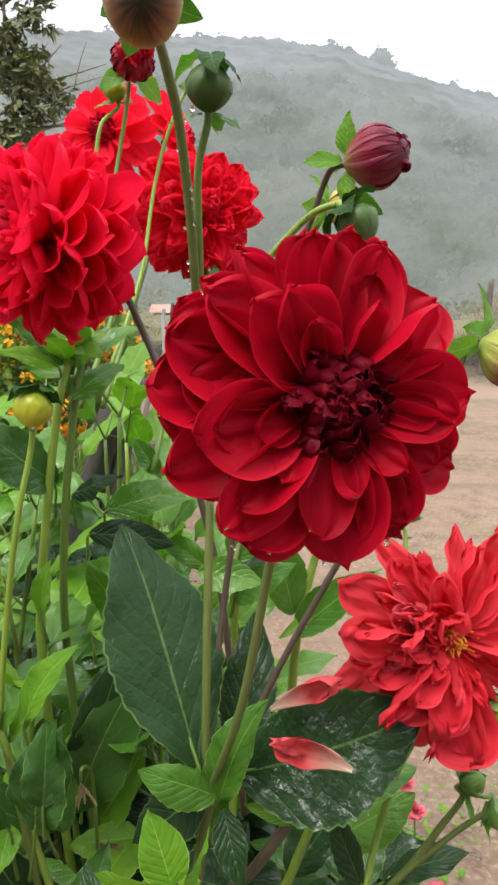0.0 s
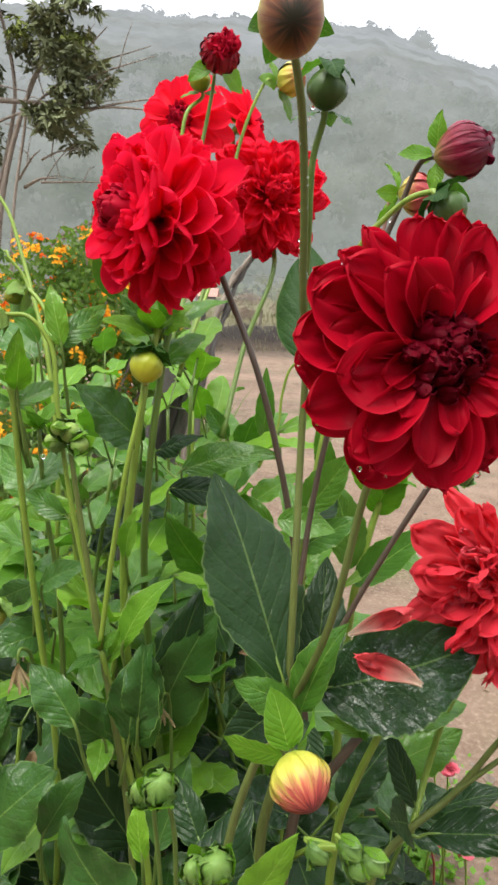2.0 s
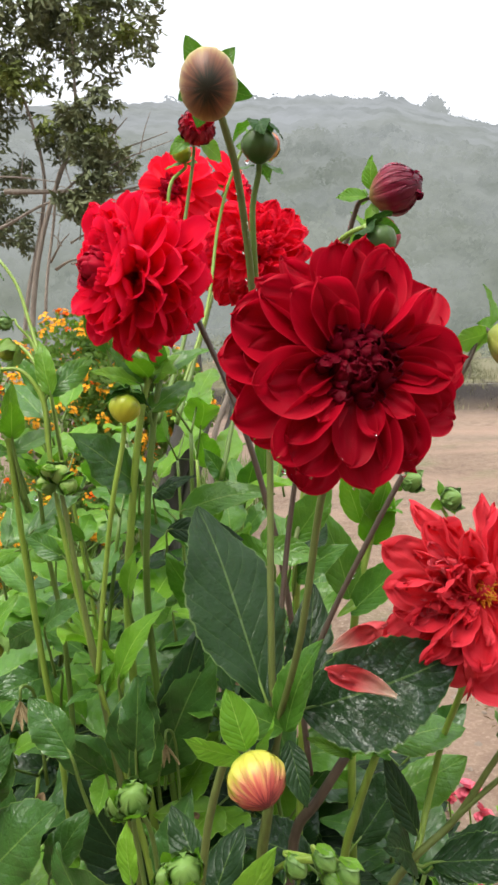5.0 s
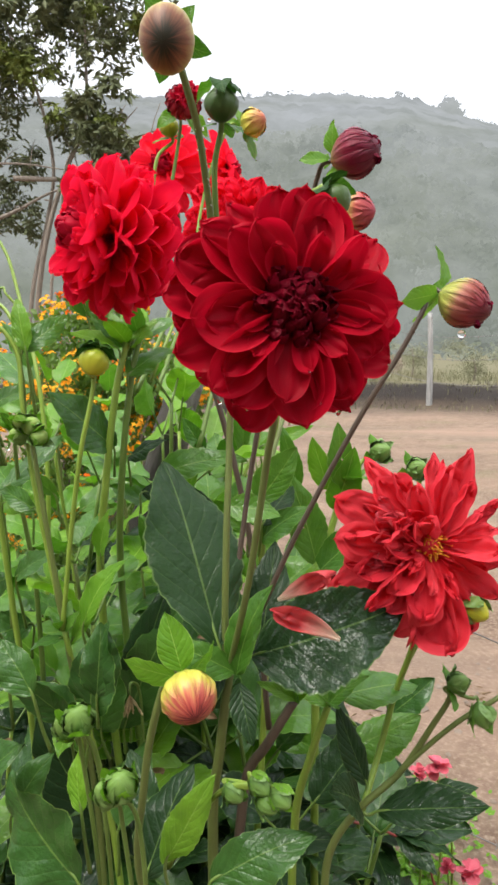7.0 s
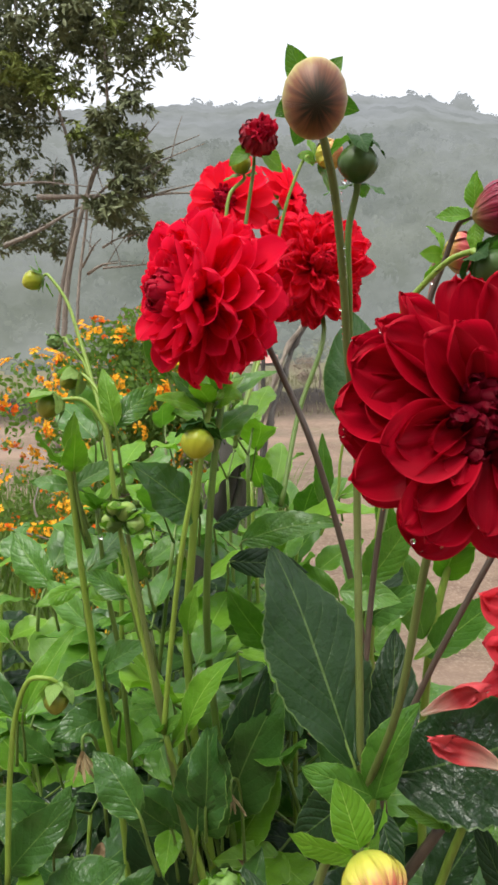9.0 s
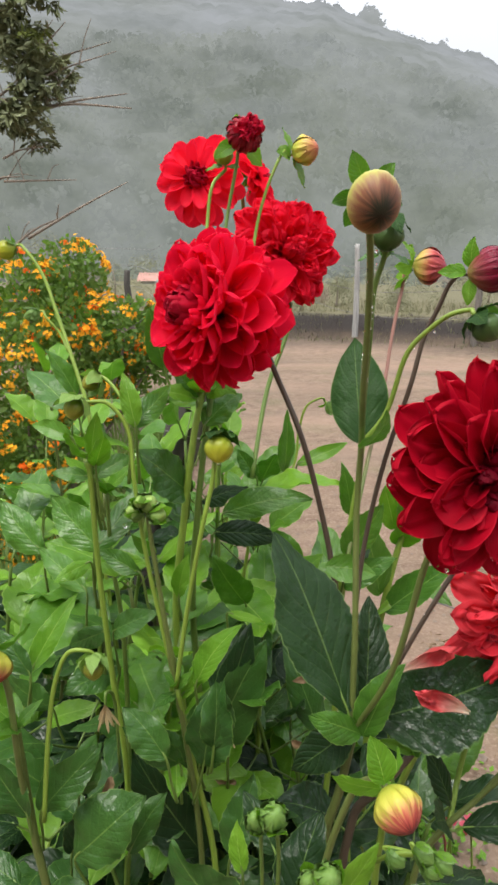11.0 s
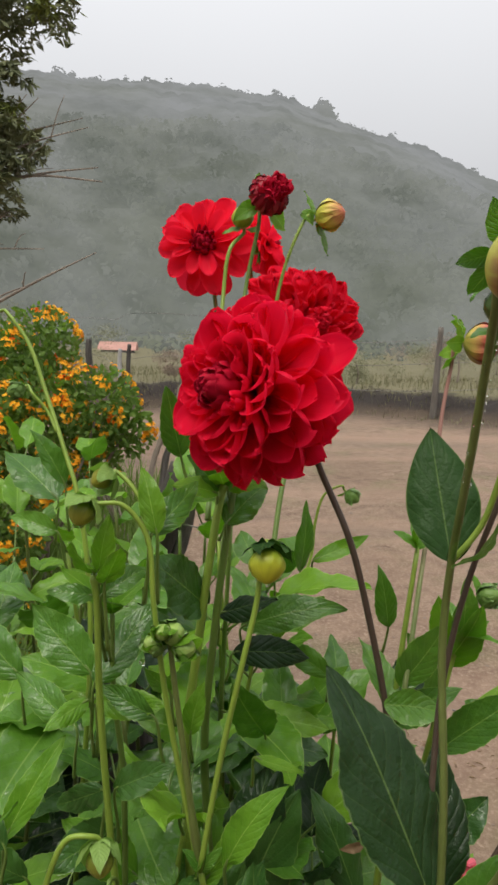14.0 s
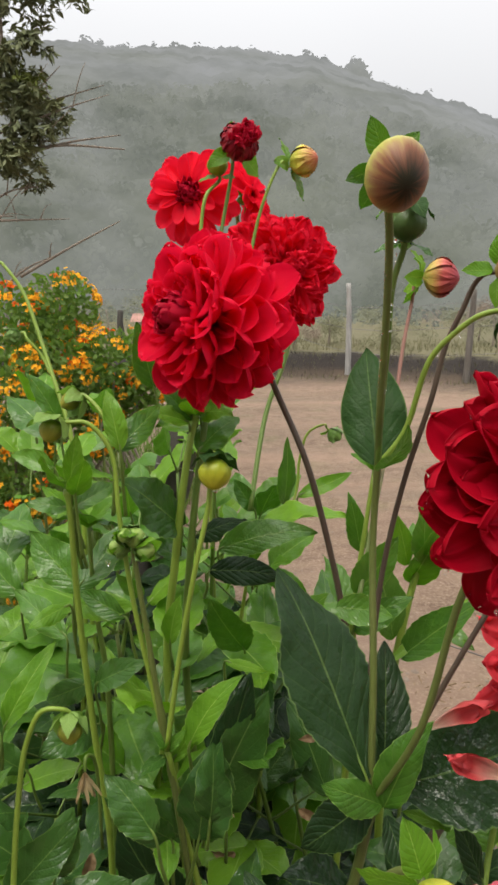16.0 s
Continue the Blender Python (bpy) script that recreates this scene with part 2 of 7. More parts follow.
DARKBRACT = plain("dark_bract_skin", (0.022, 0.060, 0.018), (0.052, 0.110, 0.030), 160.0, 0.40, 0.3, 0.0008)
def two_tone_stem(name, low, high, z0, z1):
    """A stem whose colour changes along its height."""
    m = plain(name, low, tuple(c * 1.3 for c in low), 45.0, 0.45, 0.3, 0.0006)
    nt = m.node_tree
    b = nt.nodes["Principled BSDF"]
    was = b.inputs["Base Color"].links[0].from_socket
    tc = nt.nodes.new("ShaderNodeTexCoord")
    sp = nt.nodes.new("ShaderNodeSeparateXYZ")
    nt.links.new(tc.outputs["Object"], sp.inputs[0])
    mr = node(nt, "ShaderNodeMapRange")
    mr.inputs["From Min"].default_value, mr.inputs["From Max"].default_value = z0, z1
    nt.links.new(sp.outputs[2], mr.inputs["Value"])
    nt.links.new(mixed(nt, mr.outputs[0], was, high), b.inputs["Base Color"])
    return m


REDSTEM = plain("red_stem", (0.20, 0.030, 0.030), (0.30, 0.070, 0.050), 45.0, 0.45, 0.3, 0.0006)


# ---- tools ----
def world_of(ob):
    m = ob.matrix_basis.copy()
    while ob.parent:
        ob = ob.parent
        m = ob.matrix_basis @ m
    return m


def mesh_of(name, verts, faces, uvs=None, smooth=True):
    me = bpy.data.meshes.new(name)
    me.from_pydata([tuple(v) for v in verts], [], faces)
    if uvs is not None:
        layer = me.uv_layers.new(name="UVMap")
        for loop in me.loops:
            layer.data[loop.index].uv = uvs[loop.vertex_index]
    if smooth:
        me.polygons.foreach_set("use_smooth", [True] * len(me.polygons))
    me.update()
    return me


def part(name, me, material, parent, label="", m=None):
    """One mesh object under a thing or a part; m is its pose in the world."""
    ob = new(name, me)
    if material and not me.materials:
        me.materials.append(material)
    ob.parent = parent
    ob.matrix_basis = world_of(parent).inverted() @ (m if m else Matrix())
    return tagged(ob, label)


def thing(name, at, label, category, group="", kind=""):
    ob = new(name)
    ob.empty_display_size = 0.02
    ob.matrix_basis = Matrix.Translation(at)
    return tagged(ob, label, category, group, kind)


def structure(name, me, material, label, category="", kind="structure"):
    ob = new(name, me)
    if material and not me.materials:
        me.materials.append(material)
    return tagged(ob, label, category, "", kind)


def frame_from(y_axis, z_hint, at):
    y = Vector(y_axis).normalized()
    z = Vector(z_hint)
    z = (z - y * z.dot(y))
    if z.length < 1e-5:
        z = y.orthogonal()
    z.normalize()
    x = y.cross(z)
    m = Matrix((x, y, z)).transposed().to_4x4()
    m.translation = at
    return m


def spline(pts, steps=7):
    """A smooth line through the points, with no loops where they crowd."""
    p = [Vector(q) for q in pts]
    p = [2 * p[0] - p[1]] + p + [2 * p[-1] - p[-2]]
    res = []
    for i in range(1, len(p) - 2):
        a, b, c, d = p[i - 1:i + 3]
        t1 = max((b - a).length, 1e-5) ** 0.5
        t2 = t1 + max((c - b).length, 1e-5) ** 0.5
        t3 = t2 + max((d - c).length, 1e-5) ** 0.5
        for k in range(steps):
            t = t1 + (t2 - t1) * k / steps
            a1 = a.lerp(b, t / t1)
            a2 = b.lerp(c, (t - t1) / (t2 - t1))
            a3 = c.lerp(d, (t - t2) / (t3 - t2))
            b1 = a1.lerp(a2, t / t2)
            b2 = a2.lerp(a3, (t - t1) / (t3 - t1))
            res.append(b1.lerp(b2, (t - t1) / (t2 - t1)))
    res.append(p[-2])
    return res


def tube(name, pts, r0, r1, sides=9, steps=7, knots=(), rough=0.0):
    """A stem through a few points, tapering, with swollen nodes at the given shares of its length."""
    line = spline(pts, steps)
    verts, faces = [], []
    n = len(line)
    ref = Vector((1, 0.3, 0.1))
    for i, p in enumerate(line):
        d = (line[min(i + 1, n - 1)] - line[max(i - 1, 0)]).normalized()
        u = d.cross(ref).normalized()
        v = d.cross(u)
        s = i / (n - 1)
        r = r0 + (r1 - r0) * s
        for k in knots:
            r *= 1 + 0.55 * math.exp(-((s - k) / 0.02) ** 2)
        for j in range(sides):
            a = 2 * math.pi * j / sides
            q = r * (1 + rough * noise.noise((p.x * 60, p.z * 14, j * 1.7)))
            verts.append(p + (u * math.cos(a) + v * math.sin(a)) * q)
    for i in range(n - 1):
        for j in range(sides):
            k = (j + 1) % sides
            faces.append((i * sides + j, i * sides + k, (i + 1) * sides + k, (i + 1) * sides + j))
    faces.append(tuple(range(sides))[::-1])
    faces.append(tuple((n - 1) * sides + j for j in range(sides)))
    return mesh_of(name, verts, faces)


def blade(name, length, width, fold=0.25, arch=0.15, teeth=9, wave=0.03, seed=0, nu=42, nv=10, belly=0.84):
    """A leaf blade along +Y with its face to +Z: ovate, toothed, folded along the midrib, arched, quilted between its sunken veins and wavy at its rim."""
    rnd = random.Random(seed)
    ph, ph2, sway, twist, lop = rnd.uniform(0, 6.28), rnd.uniform(0, 6.28), rnd.uniform(-0.09, 0.09), rnd.uniform(-0.6, 0.6), rnd.uniform(-0.14, 0.14)
    curl, hook = rnd.uniform(-0.30, 0.12), rnd.uniform(0.0, 0.10)
    quilt = 0.030 * width if teeth else 0.008 * width
    verts, uvs, faces = [], [], []
    for i in range(nu + 1):
        u = i / nu
        w = width / 2 * (math.sin(math.pi * min(u ** belly * 0.985 + 0.015, 1)) ** 0.80) * (1 - 0.10 * u)
        for j in range(nv + 1):
            v = 2 * j / nv - 1
            ww = w * (1 + lop * v)
            if teeth and abs(v) > 0.99:
                ww *= 1.02 - 0.08 * ((u * teeth + (0.4 if v > 0 else 0)) % 1.0)
            x = ww * v
            z = fold * abs(x) * (1 - 0.5 * u) - arch * length * u * u - hook * length * max(0.0, u - 0.6) ** 2 * 3
            z += curl * w * abs(v) ** 3
            z += wave * width * (math.sin(u * 9 + ph + (2.6 if v > 0 else 0)) + 0.6 * math.sin(u * 21 + ph2 + (1.3 if v > 0 else 0))) * abs(v) ** 1.6
            z += quilt * (abs(math.sin((u - 0.31 * abs(v)) * 7 * math.pi)) ** 0.8 - 0.6) * min(1.0, abs(v) * 4) * (1.05 - 0.8 * abs(v)) * math.sin(math.pi * u) ** 0.4
            a = twist * (u - 0.3)
            verts.append((x * math.cos(a) - z * math.sin(a) + sway * length * u * u * (1 if teeth else 0), length * u, x * math.sin(a) + z * math.cos(a) if abs(v) > 1e-6 else z))
            uvs.append((j / nv, u))
    for i in range(nu):
        for j in range(nv):
            a = i * (nv + 1) + j
            faces.append((a, a + 1, a + nv + 2, a + nv + 1))
    return mesh_of(name, verts, faces, uvs)


def petal_mesh(name, width, cup, bend, roll, seed=0, nu=16, nv=12, crinkle=0.0, point=0.5, folds=0.3):
    """A petal of length 1 along +Y, its face to +Z: broad and round-tipped, cupped, creased along its length, one rim often folded up."""
    rnd = random.Random(seed)
    ph, ph2, twist, skew = rnd.uniform(0, 6.28), rnd.uniform(0, 6.28), rnd.uniform(-0.15, 0.15) * (1 + 3 * folds), rnd.uniform(-0.08, 0.08)
    flip, notch = rnd.choice((-1, 1)) * rnd.uniform(0.1, 0.9) * folds, rnd.uniform(-0.05, 0.02)
    peak = 0.66
    tip_lift = 0.85 * width / 2 * (1 - math.cos(cup)) / max(cup, 0.2)
    verts, uvs, faces = [], [], []
    for i in range(nu + 1):
        u = 1 - (1 - i / nu) ** 1.9
        w = width / 2 * (0.26 + 0.74 * math.sin(math.pi / 2 * min(u / peak, 1)) ** 1.15)
        if u > peak:
            s = (u - peak) / (1 - peak)
            w *= max(1 - s ** (2.9 - point), 0.0) ** 0.5
        for j in range(nv + 1):
            v = 2 * j / nv - 1
            curl = roll * (1 - u) ** 1.3
            k = max(cup + curl, 0.2)
            a = v * (cup + curl)
            x, z = w * math.sin(a) / k, w * (1 - math.cos(a)) / k
            z += tip_lift * max(0.0, (u - peak) / (1 - peak)) ** 2.4 * (1 - 0.5 * abs(v))
            z += bend * u * u - 0.10 * bend * math.sin(u * 6.0)
            z += min(1.0, 0.25 + folds) * 0.016 * math.cos(v * 6.5 + ph) * math.sin(math.pi * u) ** 0.7 - min(1.0, 0.3 + folds) * 0.040 * math.exp(-(v / 0.16) ** 2) * u * (1.1 - u) * 2
            z += 0.028 * math.sin(u * 7 + ph2 + v) * abs(v) ** 2 * u
            z += flip * 0.55 * w * max(0.0, v * (1 if flip > 0 else -1) - 0.15) ** 2 * math.sin(math.pi * min(u * 0.9, 1)) * (1 if flip > 0 else -1) + 0.10 * w * abs(v) ** 5
            z += crinkle * (math.sin(u * 17 + ph + v * 3) * 0.5 + math.sin(v * 9 + ph2 + u * 5) * 0.6) * u
            y = u * (1 + 0.025 * math.sin(v * 4 + ph) * u) + notch * (1 - abs(v)) ** 2 * u ** 6 + (crinkle * 0.9 * math.sin(v * 13 + ph) * u ** 5 if crinkle > 0.05 else 0)
            x += skew * u * u
            c, q = math.cos(twist * u), math.sin(twist * u)
            verts.append((x * c - z * q, y, x * q + z * c))
            uvs.append((j / nv, u))
    for i in range(nu):
        for j in range(nv):
            a = i * (nv + 1) + j
            faces.append((a, a + 1, a + nv + 2, a + nv + 1))
    return mesh_of(name, verts, faces, uvs)


def globe(name, r, length, ribs=10, depth=0.06, twist=0.8, sharp=1.0, rings=20, segs=40):
    """A bud's body along +Y from its base: round, with shallow grooves that turn towards the tip."""
    verts, uvs, faces = [], [], []
    for i in range(rings + 1):
        u = i / rings
        rr = r * math.sin(math.pi * u ** sharp * 0.985 + 0.015) ** 0.66
        for j in range(segs):
            a = 2 * math.pi * j / segs
            g = 1 - depth * abs(math.sin(ribs / 2 * (a + twist * u))) ** 0.5 * math.sin(math.pi * u) ** 0.5 * (0.4 + u) + depth * 0.5
            verts.append((rr * g * math.cos(a), length * u, rr * g * math.sin(a)))
            uvs.append((j / segs, u))
    for i in range(rings):
        for j in range(segs):
            k = (j + 1) % segs
            faces.append((i * segs + j, i * segs + k, (i + 1) * segs + k, (i + 1) * segs + j)[::-1])
    faces.append(tuple(rings * segs + j for j in range(segs))[::-1])
    return mesh_of(name, verts, faces, uvs)


def lune(name, r, length, half, lift, tip=0.96, sharp=1.0, nu=12, nv=6, flare=0.0, wrinkle=0.0):
    """A petal or sepal wrapped on a bud: a slice of the bud's surface, pointed at its tip, its edges a little raised, its tip flared out."""
    verts, uvs, faces = [], [], []
    for i in range(nu + 1):
        u = tip * i / nu
        rr = r * math.sin(math.pi * u ** sharp * 0.985 + 0.015) ** 0.66
        w = half * min(1.0, 0.45 + 2.2 * i / nu) * max(1 - (i / nu) ** 2.0, 0.0) ** 0.75 + 0.02
        out_ = flare * max(0.0, i / nu - 0.55) ** 2 * 5
        for j in range(nv + 1):
            v = 2 * j / nv - 1
            a = v * w
            q = rr * (1 + lift * (0.6 + 0.8 * abs(v) ** 3) - 0.05 * math.exp(-(v / 0.2) ** 2)) + r * lift * 0.4 + r * out_ * (1 - 0.4 * abs(v))
            q *= 1 + wrinkle * noise.noise((a * 4 + lift * 50, u * 7, half * 9))
            verts.append((q * math.cos(a), length * u, q * math.sin(a)))
            uvs.append((j / nv, u))
    for i in range(nu):
        for j in range(nv):
            a = i * (nv + 1) + j
            faces.append((a, a + nv + 1, a + nv + 2, a + 1))
    return mesh_of(name, verts, faces, uvs)


PETALS = {}
DEW = []


def petal_set(key, mat, crinkle=0.0, wide=1.0, folds=0.3, curve=0.0, sharper=0.0, deeper=1.0):
    """Four kinds of petal in one colour: outer and flat, middle and cupped, inner and rolled, heart."""
    if key not in PETALS:
        rows = []
        for k, (w, cup, bend, roll, point) in enumerate(((0.60, 0.40, -0.14, 0.6, 0.35), (0.60, 0.78, -0.12, 0.8, 0.20), (0.54, 1.25, 0.02, 0.9, 0.50), (0.52, 1.60, 0.30, 0.5, 0.6))):
            kinds = []
            for s in range(6):
                me = petal_mesh("petal_" + key, w * wide * (0.88 + 0.05 * s), cup * deeper * (0.80 + 0.08 * s), bend + (curve if k < 3 else 0) + 0.04 * (s - 2), roll, seed=k * 7 + s, crinkle=crinkle, point=point + sharper * (0.7 + 0.12 * s), folds=folds)
                me.materials.append(mat)
                kinds.append(me)
            rows.append(kinds)
        PETALS[key] = rows
    return PETALS[key]


def bloom(flower, centre, axis, radius, rows, key, mat, heart, seed, crinkle=0.0, jitter=6.0, wide=1.0, calyx=True, folds=0.3, curve=0.0, dew=0, sharper=0.0, deeper=1.0):
    """Rows of petals round an axis. A row: count, angle from the axis, length, height of its foot, kind of petal."""
    rnd = random.Random(seed)
    axis = Vector(axis).normalized()
    side = axis.cross(Vector((0.1, 0.2, 1))).normalized()
    other = axis.cross(side)
    kinds = petal_set(key, mat, crinkle, wide, folds, curve, sharper, deeper)
    hearts = petal_set(key + "_heart", heart, crinkle, wide * 1.5, folds)
    centre = Vector(centre)
    turn = 0.0
    for count, theta, length, foot, kind, *wider in rows:
        turn += math.pi / count + 0.13
        for i in range(count):
            phi = turn + 2 * math.pi * i / count + radians(rnd.uniform(-jitter, jitter))
            th = radians(theta + rnd.uniform(-jitter, jitter))
            rad = side * math.cos(phi) + other * math.sin(phi)
            d = axis * math.cos(th) + rad * math.sin(th)
            face = axis * math.sin(th) - rad * math.cos(th)
            base = centre + axis * foot * radius + rad * radius * (wider[0] if wider else 0.07 * min(1.0, theta / 40))
            size = length * radius * rnd.uniform(0.88, 1.07)
            m = frame_from(d, face, base) @ Matrix.Rotation(radians(rnd.uniform(-20, 20)), 4, "Y") @ Matrix.Diagonal((size, size, size, 1))
            pool = hearts if kind > 3 else kinds
            me = pool[min(kind, 3)][rnd.randrange(6)]
            part("petal", me, None, flower, "", m)
            if rnd.random() * 100 < dew and kind < 3:
                v = me.vertices[rnd.randrange(len(me.vertices) * 2 // 3, len(me.vertices))]
                DEW.append((m @ v.co, rnd.uniform(0.0005, 0.0010)))
    m = frame_from(axis, (0, 0.3, 1), centre - axis * radius * 0.10)
    part("receptacle", globe("receptacle", radius * 0.16, radius * 0.30), heart, flower, "", m)
    if calyx:
        for i in range(6):
            phi = 2 * math.pi * i / 6 + 0.3
            rad = side * math.cos(phi) + other * math.sin(phi)
            th = radians(112 + rnd.uniform(-8, 8))
            d = axis * math.cos(th) + rad * math.sin(th)
            m = frame_from(d, axis, centre - axis * radius * 0.13)
            part("sepal", blade("sepal", radius * 0.42, radius * 0.20, 0.2, 0.1, 0, 0.02, i, 8, 4), SEPAL, flower, "green sepal", m)


def stalk(owner, pts, r0, r1, mat, knots=(), name="stem", label=""):
    return part(name, tube(name, pts, r0 * 0.9, r1 * 0.9, knots=knots), mat, owner, label)


def bud(at, axis, r, length, skin, label, sepals=5, sep=1.1, open_=75, stem=None, r0=0.0030, r1=0.0022, stem_mat=None, ribs=10, depth=0.07, group="dahlia buds", seed=1, hug=0, sepal_mat=None, sharp=1.0, wrap=0, lift=0.035, cap=0.94, flare=1.0, tall=1.0):
    """A bud whose middle is at the given place, with its sepals and stem."""
    rnd = random.Random(seed)
    axis = Vector(axis).normalized()
    at = Vector(at)
    foot = at - axis * length * 0.5
    ob = thing("dahlia_bud", foot, label, "flower bud", group)
    part("bud_body", globe("bud_body", r * (0.9 if hug else 1.0), length, ribs, depth, sharp=sharp), skin, ob, "", frame_from(axis, (0.0, 0.1, 1) if tall > 1 else (0.2, 0.1, 1), foot) @ Matrix.Diagonal((1, 1, tall, 1)))
    side = axis.cross(Vector((0.13, 0.31, 1))).normalized()
    other = axis.cross(side)
    def around(name, me, mat, n, start):
        me.materials.append(mat)
        for i in range(n):
            turn = Matrix.Rotation(start + 2 * math.pi * i / n + rnd.uniform(-0.12, 0.12), 4, "Y")
            part(name, me, None, ob, "", frame_from(axis, (0.2, 0.1, 1), foot) @ turn)
    if not wrap and skin.name.startswith("green_bud"):
        wrap, lift = 5, 0.035
    if wrap:
        around("petal", lune("bud_petal", r, length, 2.4 / wrap, lift, 0.92, sharp), skin, wrap, 0.0)
        around("petal", lune("bud_petal", r, length, 2.8 / wrap, lift * 2.1, 0.78, sharp), skin, wrap - 2, 0.4)
    if hug:
        for i in range(hug + 1):
            me = lune("bract", r, length, rnd.uniform(1.9, 2.9) / (hug + 1), rnd.uniform(0.05, 0.13), cap * rnd.uniform(0.70, 1.0), sharp, 16, 8, flare * rnd.uniform(0.2, 1.0), 0.16)
            turn = Matrix.Rotation(0.7 + 2 * math.pi * i / (hug + 1) + rnd.uniform(-0.25, 0.25), 4, "Y")
            part("bract", me, DARKBRACT if sepal_mat is LEAF else BRACT, ob, "", frame_from(axis, (0.2, 0.1, 1), foot) @ turn)
    for i in range(sepals):
        phi = 2 * math.pi * (i + 0.3) / sepals + rnd.uniform(-0.25, 0.25)
        rad = side * math.cos(phi) + other * math.sin(phi)
        th = radians(open_ + rnd.uniform(-12, 12))
        d = axis * math.cos(th) + rad * math.sin(th)
        face = axis * math.sin(th) - rad * math.cos(th)
        b = foot + rad * r * (0.55 if open_ < 60 else 0.25)
        ln = r * 1.6 * sep * rnd.uniform(0.85, 1.15)
        me = blade("sepal", ln, ln * 0.62, 0.3, -0.5 if open_ < 60 else 0.12, 0, 0.05, seed + i, 10, 4)
        part("sepal", me, sepal_mat or SEPAL, ob, "", frame_from(d, face, b))
    if stem:
        stalk(ob, [foot + axis * length * 0.08, foot - axis * length * 0.16, *stem], r1, r0, stem_mat or STEM)
    return ob


def sepal(owner, base, d, face, length, width, mat, seed, arch=0.12):
    """One leaf-like sepal at a bud's foot."""
    part("sepal", blade("sepal", length, length * width, 0.3, arch, 0, 0.05, seed, 12, 6), mat, owner, "", frame_from(d, face, base))


def hood(owner, top, down, r, n, mats, seed, long_=2.0, start=0.3, spread_=0.85, droop_=0.34):
    """Broad waxy sepals that hang over a bud from one point."""
    rr = random.Random(seed)
    down = Vector(down).normalized()
    side = down.cross(Vector((0.13, 0.31, 1)) if abs(down.z) < 0.9 else Vector((1, 0.2, 0.1))).normalized()
    other = down.cross(side)
    for i in range(n):
        phi = start + 2 * math.pi * i / n + rr.uniform(-0.25, 0.25)
        rad = side * math.cos(phi) + other * math.sin(phi)
        d = rad * spread_ + down * rr.uniform(0.05, 0.30)
        sepal(owner, Vector(top) - down * r * 0.18 + rad * r * 0.1, d, rad * 0.5 - down, r * long_ * rr.uniform(0.85, 1.15), rr.uniform(0.72, 0.95), mats[i % len(mats)], seed + i, droop_)


def leaf(owner, base, tip, width, mat, face=(0, -0.5, 1), fold=0.22, arch=0.12, teeth=9, seed=0, stalk_to=None, wave=0.035, name="leaf", belly=0.84):
    """A leaf from its foot to its tip; width is a share of its length. stalk_to: where its stalk meets the stem."""
    base, tip = Vector(base), Vector(tip)
    d = tip - base
    n = Vector(face)
    n = (n - d * (n.dot(d) / d.length_squared)).normalized()
    ln = d.length
    lift = (d + n * arch * ln).normalized()
    ob = part(name, blade("leaf", ln * math.sqrt(1 + 0.5 * arch * arch), ln * width, fold, arch, teeth, wave, seed, belly=belly), mat, owner, "", frame_from(lift, n, base))
    if stalk_to:
        mid = (Vector(stalk_to) + base) / 2 + Vector((0, 0, -0.004))
        part("leaf_stalk", tube("leaf_stalk", [stalk_to, mid, base, base + d * 0.25 - n * 0.001], 0.0019, 0.0009, 6, 5), STEM, ob)
    return ob


def tuft(owner, at, size, seed, mats=None, n=4):
    """Young leaves that end a stem."""
    rr = random.Random(seed)
    for i in range(n):
        a = i * 2 * math.pi / n + rr.uniform(-0.4, 0.4)
        d = Vector((math.cos(a), math.sin(a), rr.uniform(0.3, 1.6))).normalized()
        leaf(owner, Vector(at) - d * 0.002, Vector(at) + d * size * rr.uniform(0.6, 1.1), rr.uniform(0.36, 0.5), rr.choice(mats or (FRESH, LEAF)), (rr.uniform(-0.4, 0.4), -0.5, 0.8), 0.3, 0.2, 6, seed * 9 + i)


BANKSOIL = plain("dark_bank_soil", (0.040, 0.033, 0.030), (0.085, 0.068, 0.058), 4.0, 0.8, 1.0, 0.02)
GRASS = plain("meadow", (0.105, 0.110, 0.050), (0.200, 0.180, 0.100), 0.8, 0.85, 0.8, 0.02)
WOOD = plain("weathered_post_wood", (0.07, 0.060, 0.05), (0.18, 0.16, 0.14), 14.0, 0.8, 0.8, 0.004, (3, 3, 0.25))
OLDWOOD = plain("dark_post_wood", (0.030, 0.027, 0.024), (0.085, 0.076, 0.066), 14.0, 0.8, 0.8, 0.004, (3, 3, 0.25))
PALEWOOD = plain("pale_post_wood", (0.16, 0.155, 0.15), (0.44, 0.43, 0.41), 10.0, 0.8, 0.8, 0.004, (3, 3, 0.25))
BARK = plain("tree_bark", (0.15, 0.12, 0.095), (0.32, 0.27, 0.22), 12.0, 0.85, 0.9, 0.01, (3, 3, 0.5))
WIRE = plain("rusty_wire", (0.12, 0.11, 0.11), (0.22, 0.21, 0.20), 60.0, 0.5, 0.3, 0.0005)


# ---- ground and distance ----
def lip_line(x):
    """The bank's foot: straight along the fence, then nearer to the garden."""
    return 11.5 + 0.02 * x - 0.75 * min(max(x - 2.0, 0.0), 3.6)


